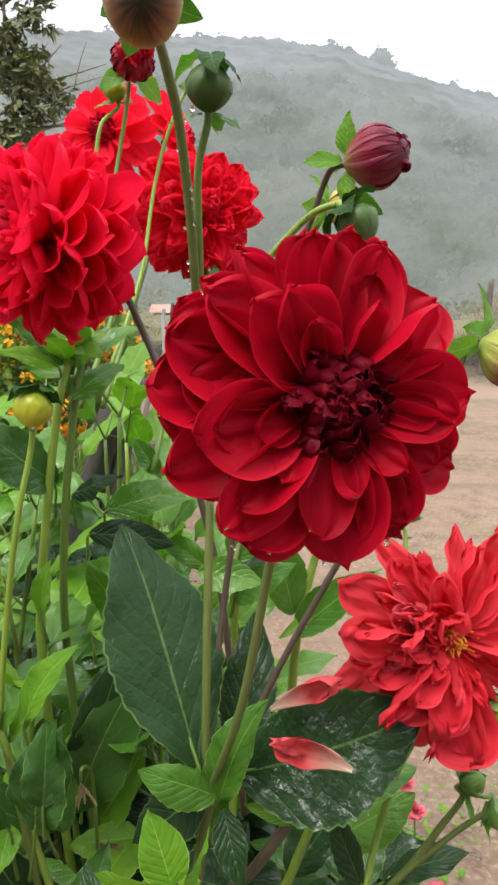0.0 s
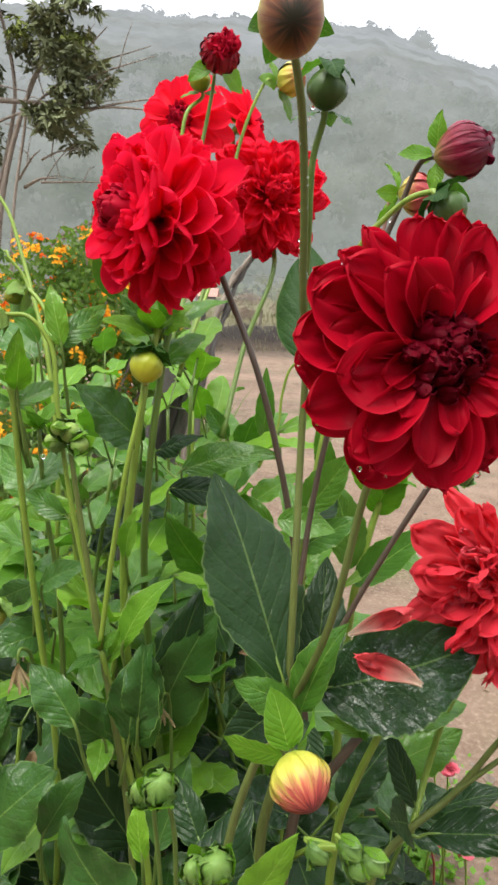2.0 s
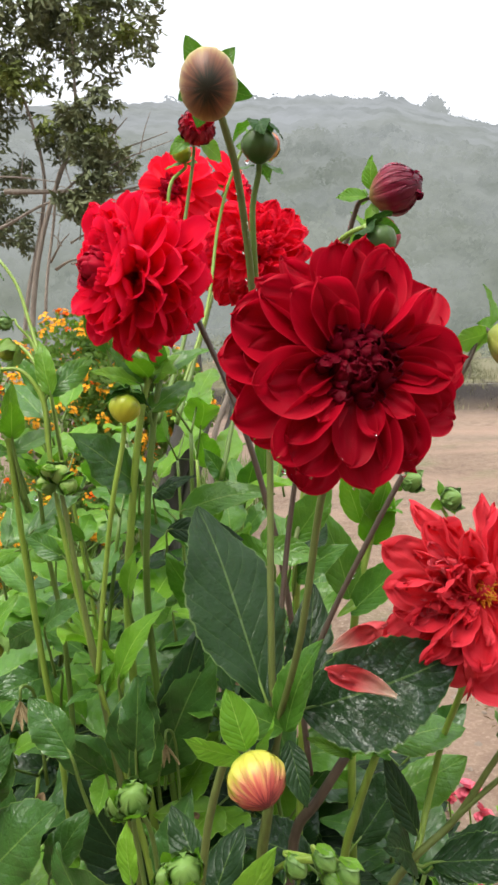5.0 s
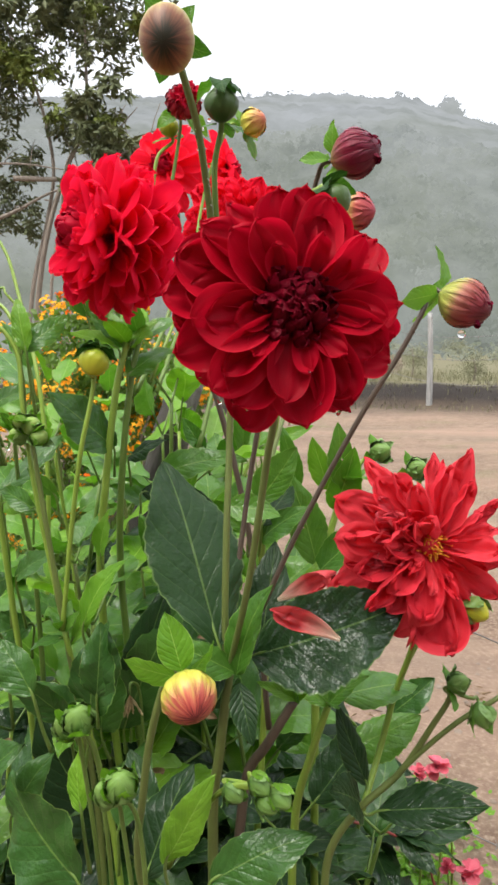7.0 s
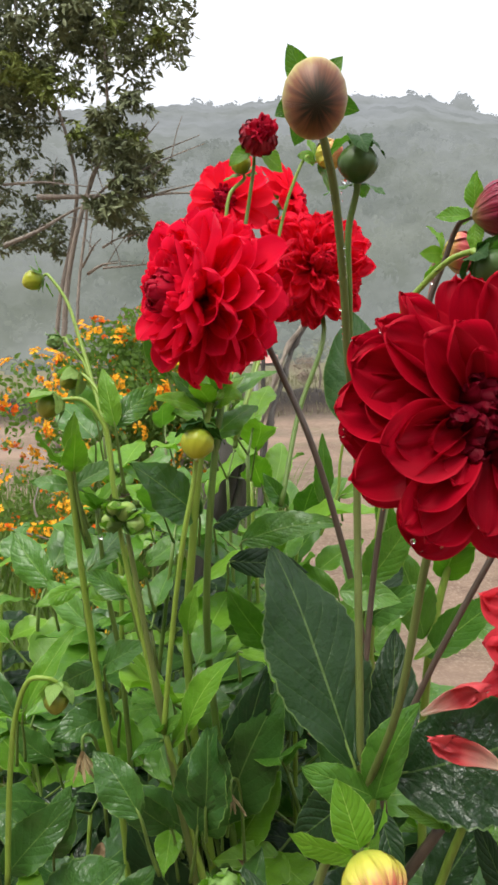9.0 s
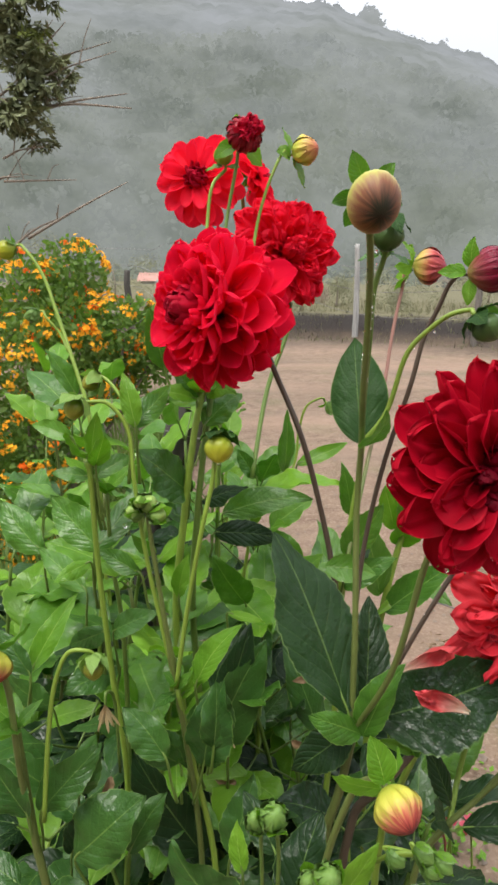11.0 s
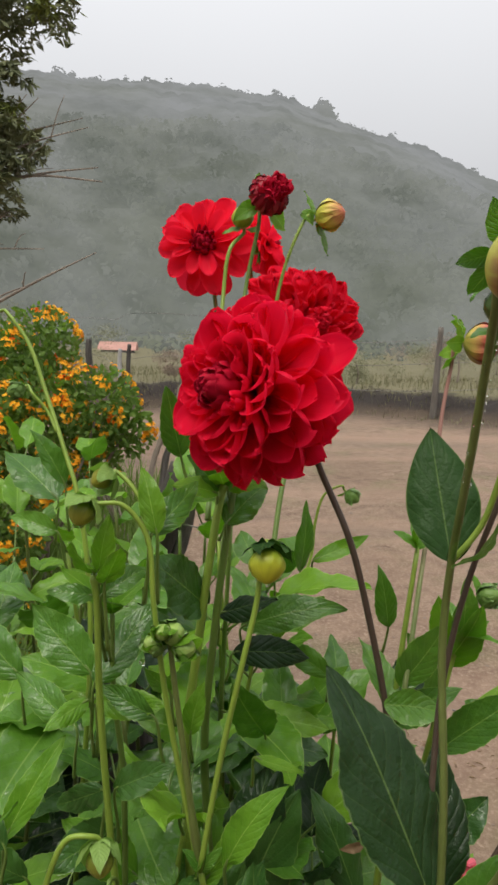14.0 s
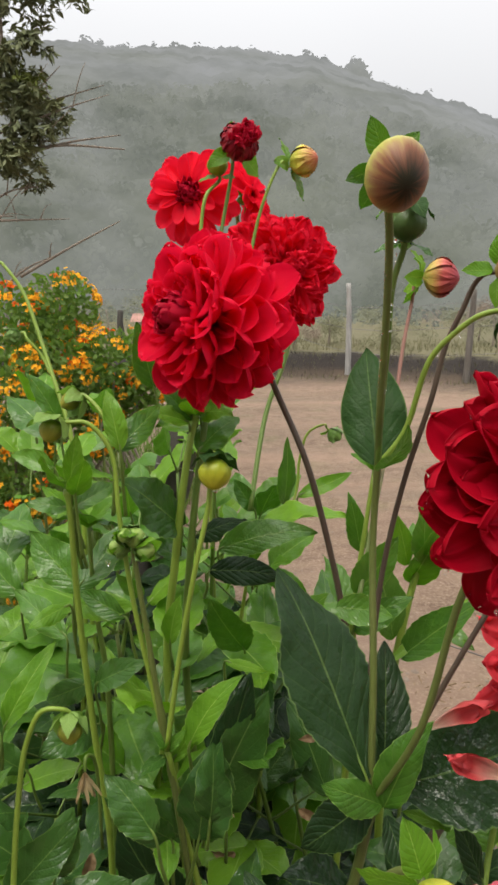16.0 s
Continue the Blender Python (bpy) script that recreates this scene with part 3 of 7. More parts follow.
def ground_height(x, y):
    """Level garden and road, a low bank along the fence, then a field that rises gently to the hill's foot."""
    lip = lip_line(x) + 0.35 * noise.noise((x * 0.35, 2.0, 0)) + 0.15 * noise.noise((x * 2.1, 5.0, 0))
    foot = min(max((y - lip + 2.4) / 2.6, 0.0), 1.0)
    z = 0.10 * foot * foot * (3 - 2 * foot) * min(1.0, max(0.0, y - 7.0))
    if y > lip:
        k = min((y - lip) / (0.75 + 0.3 * noise.noise((x * 1.3, 9.0, 0))), 1.0)
        z += 0.36 * k * k * (3 - 2 * k) + 0.07 * noise.noise((x * 2.7, y * 2.7, 4.0)) * k
    if y > 14:
        z += (y - 14) * 0.004
    z += 0.035 * noise.noise((x * 0.9, y * 0.9, 0.3)) * min(1, abs(y) / 3 + 0.3)
    z += 0.012 * noise.noise((x * 4.0, y * 4.0, 1.3))
    return z


def grid_mesh(name, xs, ys, height):
    verts = [(x, y, height(x, y)) for y in ys for x in xs]
    n = len(xs)
    faces = [(j * n + i, j * n + i + 1, (j + 1) * n + i + 1, (j + 1) * n + i) for j in range(len(ys) - 1) for i in range(n - 1)]
    return mesh_of(name, verts, faces)


def spread(a, b, n, power):
    return [a + (b - a) * (i / n) ** power for i in range(n + 1)]


ground_x = [-v for v in spread(0, 600, 70, 3.0)[:0:-1]] + spread(0, 600, 70, 3.0)
ground_y = [-v for v in spread(0, 60, 14, 2.0)[:0:-1]] + spread(0, 16, 190, 1.0) + spread(16.5, 300, 50, 2.0)
ground_me = grid_mesh("ground", ground_x, ground_y, ground_height)
mat, nt, b, o = nodes("earth_and_meadow")
pos = nt.nodes.new("ShaderNodeNewGeometry")
sep = nt.nodes.new("ShaderNodeSeparateXYZ")
nt.links.new(pos.outputs["Position"], sep.inputs[0])
n1 = noise_of(nt, 1.1, 6.0)
n2 = noise_of(nt, 9.0, 8.0, rough=0.7)
n3 = noise_of(nt, 70.0, 5.0, rough=0.7)
soil = mixed(nt, maths(nt, "MULTIPLY_ADD", n1, 2.4, -0.7), (0.145, 0.096, 0.066), (0.245, 0.175, 0.128))
soil = mixed(nt, maths(nt, "MULTIPLY_ADD", n2, 4.4, -1.85), soil, (0.105, 0.066, 0.045))
moss = noise_of(nt, 2.3, 5.0)
soil = mixed(nt, maths(nt, "MULTIPLY_ADD", moss, 5.0, -2.65), soil, (0.115, 0.105, 0.050))
soil = mixed(nt, maths(nt, "MULTIPLY_ADD", n3, 4.0, -1.95), soil, (0.34, 0.265, 0.20))
wet_ = noise_of(nt, 0.7, 5.0, stretch=(0.5, 1.0, 1.0), rough=0.62)
soil = mixed(nt, maths(nt, "MULTIPLY_ADD", wet_, 4.0, -2.1), soil, (0.125, 0.098, 0.076))
tracks = noise_of(nt, 1.0, 3.0, stretch=(0.12, 0.9, 1.0))
soil = mixed(nt, maths(nt, "MULTIPLY_ADD", tracks, 3.0, -1.35), soil, (0.280, 0.190, 0.140))
field = mixed(nt, n1, (0.120, 0.108, 0.062), (0.205, 0.175, 0.112))
field = mixed(nt, maths(nt, "MULTIPLY_ADD", n2, 2.0, -0.6), field, (0.085, 0.086, 0.042))
band = maths(nt, "MULTIPLY_ADD", n1, 1.2, maths(nt, "MULTIPLY_ADD", n2, 1.2, -0.7))
band = maths(nt, "ADD", band, maths(nt, "MULTIPLY_ADD", sep.outputs[0], -0.02, sep.outputs[1]))
nearer = maths(nt, "MINIMUM", maths(nt, "MAXIMUM", maths(nt, "SUBTRACT", sep.outputs[0], 2.0), 0.0), 3.6)
band = maths(nt, "MULTIPLY_ADD", nearer, 0.75, band)
far_fac = node(nt, "ShaderNodeMapRange")
far_fac.inputs["From Min"].default_value, far_fac.inputs["From Max"].default_value = 12.75, 13.15
nt.links.new(band, far_fac.inputs["Value"])
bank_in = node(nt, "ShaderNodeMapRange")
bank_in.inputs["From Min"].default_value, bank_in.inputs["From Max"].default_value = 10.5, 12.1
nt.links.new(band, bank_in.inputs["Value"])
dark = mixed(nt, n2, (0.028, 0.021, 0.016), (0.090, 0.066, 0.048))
# Shade under the bank's lip, put into the soil colour as a dark band.
lip_shade = node(nt, "ShaderNodeMapRange")
lip_shade.inputs["From Min"].default_value, lip_shade.inputs["From Max"].default_value = 0.17, 0.27
nt.links.new(maths(nt, "MULTIPLY_ADD", n2, 0.2, maths(nt, "SUBTRACT", sep.outputs[2], 0.1)), lip_shade.inputs["Value"])
dark = mixed(nt, lip_shade.outputs[0], dark, (0.028, 0.023, 0.020))
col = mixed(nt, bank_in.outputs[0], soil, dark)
col = mixed(nt, far_fac.outputs[0], col, field)
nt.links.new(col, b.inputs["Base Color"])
b.inputs["Roughness"].default_value = 0.8
b.inputs["Specular IOR Level"].default_value = 0.15
bump(nt, b, maths(nt, "ADD", n2, maths(nt, "MULTIPLY", n3, 0.5)), 0.9, 0.012)
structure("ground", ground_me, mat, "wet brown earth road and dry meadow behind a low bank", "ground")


def hill_height(x, y):
    """The wooded hill: its crest falls from a broad top towards the right."""
    a = math.degrees(math.atan2(x, y))
    crest = float(np.interp(a, (-60, -35, -17, -9, 0, 5, 6.8, 8.8, 11.5, 13.5, 15.5, 19, 24, 35, 62), (60, 118, 130, 131.5, 133, 129.5, 129, 123, 116, 112, 107.5, 99, 82, 50, 20)))
    crest += 1.2 * noise.noise((a * 0.30, 0, 0)) + 1.0 * noise.noise((a * 0.9, 3, 0))
    s = (math.hypot(x, y) - 130) / 250
    s = max(0.0, min(s, 1.0))
    return crest * (s ** 0.82) + 9 * noise.noise((x * 0.012, y * 0.012, 0)) * math.sin(math.pi * s)


def hill_mesh():
    """The hillside with the rounded tops of its woods."""
    verts, faces = [], []
    na, nr = 400, 170
    for j in range(nr + 1):
        r = 130 + 250 * j / nr
        for i in range(na + 1):
            a = radians(-62 + 124 * i / na)
            x, y = r * math.sin(a), r * math.cos(a)
            z = hill_height(x, y) - 3.0 + 5.0 * min(1.0, (r - 130) / 25)
            d = noise.voronoi((x * 0.16, y * 0.16, 0.0))[0][0]
            grown = 0.6 + 0.5 * noise.noise((x * 0.03, y * 0.03, 7.0))
            z += (3.2 * grown * max(0.0, 1.0 - d * d * 1.6) + 0.8 * noise.noise((x * 0.5, y * 0.5, 2.0))) * min(1.0, (r - 130) / 20)
            verts.append((x, y, z))
    for j in range(nr):
        for i in range(na):
            k = j * (na + 1) + i
            faces.append((k, k + 1, k + na + 2, k + na + 1))
    return mesh_of("hill", verts, faces)


def misty(name, a, b_, haze_glow, share, scale):
    """Far woods: the hillside's own colours mixed with a pale glow that stands in for rain mist, denser with distance.
    """
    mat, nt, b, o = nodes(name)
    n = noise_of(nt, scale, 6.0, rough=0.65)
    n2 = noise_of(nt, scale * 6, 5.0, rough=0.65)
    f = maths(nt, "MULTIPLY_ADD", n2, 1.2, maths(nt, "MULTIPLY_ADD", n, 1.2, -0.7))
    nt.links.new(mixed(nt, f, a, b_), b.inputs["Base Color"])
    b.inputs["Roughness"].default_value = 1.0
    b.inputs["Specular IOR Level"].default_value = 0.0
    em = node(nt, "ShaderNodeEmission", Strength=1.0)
    # Darker patches of the glow, for woods showing through the haze.
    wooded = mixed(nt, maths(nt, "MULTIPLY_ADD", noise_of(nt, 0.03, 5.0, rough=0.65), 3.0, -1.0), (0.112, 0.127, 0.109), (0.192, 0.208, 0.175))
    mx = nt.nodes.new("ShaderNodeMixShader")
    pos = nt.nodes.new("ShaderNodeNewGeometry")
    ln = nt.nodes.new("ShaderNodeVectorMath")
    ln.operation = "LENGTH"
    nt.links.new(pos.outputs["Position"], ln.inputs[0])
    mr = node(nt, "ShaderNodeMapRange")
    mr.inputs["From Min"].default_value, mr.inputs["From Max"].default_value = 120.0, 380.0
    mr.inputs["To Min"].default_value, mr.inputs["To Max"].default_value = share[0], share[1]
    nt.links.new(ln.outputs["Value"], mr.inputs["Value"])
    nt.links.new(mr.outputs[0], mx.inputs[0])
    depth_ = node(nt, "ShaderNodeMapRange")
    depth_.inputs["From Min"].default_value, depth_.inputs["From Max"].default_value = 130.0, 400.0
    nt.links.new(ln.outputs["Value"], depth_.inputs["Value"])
    nt.links.new(mixed(nt, maths(nt, "MULTIPLY_ADD", noise_of(nt, 0.013, 4.0, rough=0.6), 1.3, maths(nt, "MULTIPLY_ADD", noise_of(nt, 0.06, 4.0, rough=0.6), 0.7, maths(nt, "MULTIPLY_ADD", depth_.outputs[0], 0.46, -0.80))), wooded, haze_glow), em.inputs["Color"])
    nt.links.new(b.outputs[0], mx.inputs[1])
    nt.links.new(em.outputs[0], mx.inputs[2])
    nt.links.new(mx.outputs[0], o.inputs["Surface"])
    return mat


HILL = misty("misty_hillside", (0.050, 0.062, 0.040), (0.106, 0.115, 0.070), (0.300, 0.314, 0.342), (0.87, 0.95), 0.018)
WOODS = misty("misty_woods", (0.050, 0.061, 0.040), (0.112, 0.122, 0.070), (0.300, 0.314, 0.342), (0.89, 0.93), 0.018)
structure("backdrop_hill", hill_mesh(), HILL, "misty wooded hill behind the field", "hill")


def clump_mesh(name, rnd, places):
    """Tree crowns as many small leafy facets each."""
    verts, faces, turned = [], [], []
    for (x, y, z, r, h) in places:
        for k in range((11 if y < 200 else 24) if r < 3.5 else 90):
            d = Vector((rnd.gauss(0, 1), rnd.gauss(0, 1), rnd.gauss(0, 1))).normalized()
            c = Vector((x, y, z)) + Vector((d.x * r, d.y * r, h * 0.5 + d.z * h * 0.5)) * rnd.uniform(0.55, 1.05)
            s = r * rnd.uniform(0.25, 0.5)
            u = Vector((rnd.uniform(-1, 1), rnd.uniform(-1, 1), rnd.uniform(-1, 1))).normalized()
            v = d.cross(u).normalized()
            u = v.cross(d)
            i = len(verts)
            for q in range(5):
                an = q * 1.2566 + rnd.uniform(-0.3, 0.3)
                verts.append(c + (u * math.cos(an) + v * math.sin(an)) * s * rnd.uniform(0.6, 1.1) + d * s * 0.15)
            verts.append(c + d * s * 0.5)
            turned += [tuple((d * 0.45 + Vector((0, -0.3, 0.8))).normalized())] * 6
            for q in range(5):
                faces.append((i + q, i + (q + 1) % 5, i + 5))
    me = mesh_of(name, verts, faces)
    me.normals_split_custom_set_from_vertices(turned)
    return me


rnd = random.Random(11)
places = []
for k in range(620):
    a = rnd.uniform(-32, 36)
    x, y = 379 * math.sin(radians(a)), 379 * math.cos(radians(a))
    s = rnd.uniform(0.5, 1.2) * (1.5 if rnd.random() < 0.12 else 1.0)
    places.append((x, y, hill_height(x, y) - 1.2, 2.0 * s, 4.2 * s))
x, y = 379 * math.sin(radians(10.3)), 379 * math.cos(radians(10.3))
places += [(x, y, hill_height(x, y) + 1, 4.2, 10.0), (x - 3, y, hill_height(x, y) + 1, 3.6, 7.0), (x + 5, y, hill_height(x, y) + 1, 3.0, 6.0)]
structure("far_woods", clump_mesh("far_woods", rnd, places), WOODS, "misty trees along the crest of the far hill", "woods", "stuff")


rnd = random.Random(19)
places = []
for k in range(420):
    a, r = rnd.uniform(-34, 38), 38 + 95 * rnd.random()
    x, y = r * math.sin(radians(a)), r * math.cos(radians(a))
    if r < 62 and (abs(a + 6.1) < 2.2 or abs(a - 3.2) < 2.2):
        continue
    s = rnd.uniform(0.4, 1.1) * r / 75
    places.append((x, y, ground_height(x, y) - 0.2, 1.1 * s, 1.5 * s))
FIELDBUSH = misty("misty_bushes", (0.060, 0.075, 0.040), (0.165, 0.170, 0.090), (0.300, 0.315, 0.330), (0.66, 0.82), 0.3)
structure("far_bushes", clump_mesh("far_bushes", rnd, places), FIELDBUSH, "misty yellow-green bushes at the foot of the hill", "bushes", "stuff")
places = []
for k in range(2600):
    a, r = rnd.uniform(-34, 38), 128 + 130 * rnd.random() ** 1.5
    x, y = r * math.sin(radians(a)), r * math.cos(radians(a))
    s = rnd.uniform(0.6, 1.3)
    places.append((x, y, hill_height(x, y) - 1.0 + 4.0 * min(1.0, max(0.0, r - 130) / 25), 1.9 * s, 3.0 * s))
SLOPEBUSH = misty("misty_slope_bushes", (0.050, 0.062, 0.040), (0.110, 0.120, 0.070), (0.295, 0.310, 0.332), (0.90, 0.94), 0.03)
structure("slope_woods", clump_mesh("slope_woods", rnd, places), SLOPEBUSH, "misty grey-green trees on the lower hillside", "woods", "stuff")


# ---- fence, house and field edge ----
def fence_post(at, height, r, mat, label, lean=(0, 0)):
    at = Vector(at)
    ob = thing("fence_post", at, label, "fence post", "fence posts")
    rnd = random.Random(int(abs(at.x) * 1000))
    pts = [at + Vector((lean[0] * s, lean[1] * s, height * s)) + Vector((rnd.uniform(-1, 1), rnd.uniform(-1, 1), 0)) * r * 0.25 for s in (-0.05, 0.35, 0.7, 1.0)]
    part("post", tube("post", pts, r * 1.1, r * 0.85, 9, 5), mat, ob)
    return ob


POSTS = (
    ((1.98, 11.55), 1.6, 0.048, PALEWOOD, "pale weathered wooden fence post on the low bank", 0.3),
    ((-2.22, 14.2), 0.80, 0.070, OLDWOOD, "dark weathered wooden fence post by the orange shrub", 0.0),
    ((-1.40, 12.0), 0.74, 0.040, PALEWOOD, "grey wooden fence post, one of a close pair", 0.2),
    ((-1.28, 12.1), 0.74, 0.040, OLDWOOD, "grey wooden fence post, one of a close pair", 0.2),
    ((3.62, 10.42), 1.45, 0.050, WOOD, "dark weathered wooden fence post on the low bank", 0.3),
    ((7.0, 9.6), 1.4, 0.06, WOOD, "dark weathered wooden fence post on the low bank", 0.3),
    ((0.45, 12.4), 1.3, 0.06, WOOD, "dark weathered wooden fence post on the low bank", 0.3),
    ((-4.6, 14.6), 1.3, 0.07, WOOD, "dark weathered wooden fence post by the orange shrub", 0.3),
)
for (x, y), h, r, m, text, z in POSTS:
    fence_post((x, y, ground_height(x, y) - 0.03), h, r, m, text, (0.04 * math.sin(x * 9), 0.02))
for k, level in enumerate((0.45, 0.85, 1.2)):
    pts = [(x, y, ground_height(x, y) + level + 0.03 * math.sin(x * 5 + k)) for (x, y), *_ in sorted(POSTS)]
    fw = thing("fence_wire", pts[0], "thin grey wire strung between the fence posts", "wire", "fence wires")
    part("wire", tube("wire", pts, 0.004, 0.004, 5, 4), WIRE, fw)


# ---- small house far off ----
PLASTER = plain("pale_plaster", (0.36, 0.33, 0.31), (0.46, 0.43, 0.41), 2.0, 0.9, 0.3, 0.01)
TILE = plain("faded_red_roof", (0.32, 0.16, 0.13), (0.42, 0.24, 0.20), 1.5, 0.9, 0.6, 0.02)


def box(name, a, b_, bevel=0.01):
    bm = bmesh.new()
    bmesh.ops.create_cube(bm, size=1.0)
    for v in bm.verts:
        v.co = Vector([a[i] + (b_[i] - a[i]) * (v.co[i] + 0.5) for i in range(3)])
    bmesh.ops.bevel(bm, geom=bm.edges[:], offset=bevel, segments=2, affect="EDGES")
    me = bpy.data.meshes.new(name)
    bm.to_mesh(me)
    bm.free()
    return me


def farmhouse(x, y, w, d, h, rise, label):
    z = ground_height(x, y) - 0.1
    ob = thing("farmhouse", (x, y, z), label, "house", "far houses")
    part("wall", box("wall", (x - w / 2, y - d / 2, z), (x + w / 2, y + d / 2, z + h), 0.03), PLASTER, ob)
    bm = bmesh.new()
    e = 0.25
    vs = [bm.verts.new(p) for p in ((x - w / 2 - e, y - d / 2 - e, z + h - 0.02), (x + w / 2 + e, y - d / 2 - e, z + h - 0.02), (x + w / 2 + e, y + d / 2 + e, z + h - 0.02), (x - w / 2 - e, y + d / 2 + e, z + h - 0.02), (x - w / 2 - e, y, z + h + rise), (x + w / 2 + e, y, z + h + rise))]
    for f in ((0, 1, 5, 4), (2, 3, 4, 5), (0, 4, 3), (1, 2, 5), (3, 2, 1, 0)):
        bm.faces.new([vs[i] for i in f])
    me = bpy.data.meshes.new("roof")
    bm.to_mesh(me)
    bm.free()
    part("roof", me, TILE, ob, "faded red tiled roof")
    return ob


farmhouse(-4.8, 45.0, 1.9, 2.2, 0.22, 0.50, "low farm shed with a faded red roof in the field")
farmhouse(3.4, 60.0, 2.6, 3.0, 0.40, 0.40, "low pale farmhouse with a faded red roof in the field")


def leaf_cloud(name, rnd, lumps, per, size):
    """Many small hanging leaves in lumps: centre, radius."""
    verts, faces = [], []
    for (c, r, flat) in lumps:
        for k in range(int(per * r * r)):
            d = Vector((rnd.gauss(0, 1), rnd.gauss(0, 1), rnd.gauss(0, 1) * flat)).normalized() * r * rnd.random() ** 0.45
            d.z *= flat
            p = Vector(c) + d
            g = Vector((rnd.gauss(0, 0.6), rnd.gauss(0, 0.6), rnd.uniform(-1.0, 0.25))).normalized()
            s = g.cross(Vector((rnd.uniform(-1, 1), rnd.uniform(-1, 1), rnd.uniform(-1, 1)))).normalized()
            ln = size * rnd.uniform(0.6, 1.25)
            i = len(verts)
            n = g.cross(s)
            verts += [p, p + g * ln * 0.45 + s * ln * 0.17 + n * ln * 0.05, p + g * ln, p + g * ln * 0.45 - s * ln * 0.17 + n * ln * 0.05]
            faces += [(i, i + 1, i + 2), (i, i + 2, i + 3)]
    return mesh_of(name, verts, faces, smooth=False)


def field_bush(x, y, r, h, mat, label, seed):
    rr = random.Random(seed)
    z = ground_height(x, y)
    ob = thing("field_bush", (x, y, z), label, "bush", "bushes along the fence")
    pl = [(x + rr.gauss(0, r * 0.6), y + rr.gauss(0, r * 0.4), z + rr.uniform(0, h * 0.5), r * 0.35, h * 0.55) for _ in range(10)]
    part("crown", leaf_cloud("crown", rr, [((px, py, pz + ph * 0.4), pr, 0.8) for px, py, pz, pr, ph in pl], 5200 / (r * r), 0.034 * (0.6 + r * 0.5)), mat, ob)
    part("trunk", tube("trunk", [(x, y, z - 0.05), (x + 0.03, y, z + h * 0.3), (x - 0.02, y, z + h * 0.6)], 0.03, 0.012, 7, 4), BARK, ob)


BUSHLEAF = plain("bush_leaves", (0.17, 0.175, 0.10), (0.25, 0.25, 0.15), 3.0, 0.8, 0.4, 0.01)
DRYBUSH = plain("dry_reddish_bush", (0.22, 0.165, 0.13), (0.30, 0.235, 0.185), 3.0, 0.85, 0.4, 0.01)
for k, (x, y, r, h, m) in enumerate(((1.2, 13.2, 0.6, 0.8, DRYBUSH), (3.1, 13.4, 0.7, 0.8, BUSHLEAF), (-0.3, 13.0, 0.5, 0.9, DRYBUSH), (5.6, 14.5, 0.9, 1.0, BUSHLEAF), (2.3, 16.0, 0.9, 1.1, BUSHLEAF), (-2.9, 16.5, 1.0, 1.3, BUSHLEAF), (6.6, 18, 1.2, 1.4, DRYBUSH), (0.2, 17.5, 0.9, 1.2, BUSHLEAF), (-5.5, 18.0, 1.6, 1.9, BUSHLEAF), (9.0, 20, 1.4, 1.5, BUSHLEAF))):
    field_bush(x, y, r, h, m, "dry reddish bush beyond the fence" if m is DRYBUSH else "dull green bush beyond the fence", k)


# ---- an unseen wall, added behind the eye to block and bounce light ----
WALL = plain("grey_unseen_wall", (0.28, 0.265, 0.25), (0.38, 0.36, 0.34), 1.6, 0.9, 0.3, 0.005)
structure("wall_unseen", box("wall_unseen", (-5.0, -2.85, -0.05), (5.0, -2.6, 2.6), 0.02), WALL, "plain grey unseen wall added behind the eye to shape light", "wall")


# ---- the tree ----
TREELEAF = plain("tree_leaves", (0.070, 0.088, 0.042), (0.190, 0.205, 0.095), 2.5, 0.5, 0.2, 0.004, spec=0.25)


TREELIGHT = plain("sunlit_tree_leaves", (0.08, 0.105, 0.025), (0.18, 0.21, 0.05), 2.5, 0.6, 0.2, 0.004, spec=0.12)


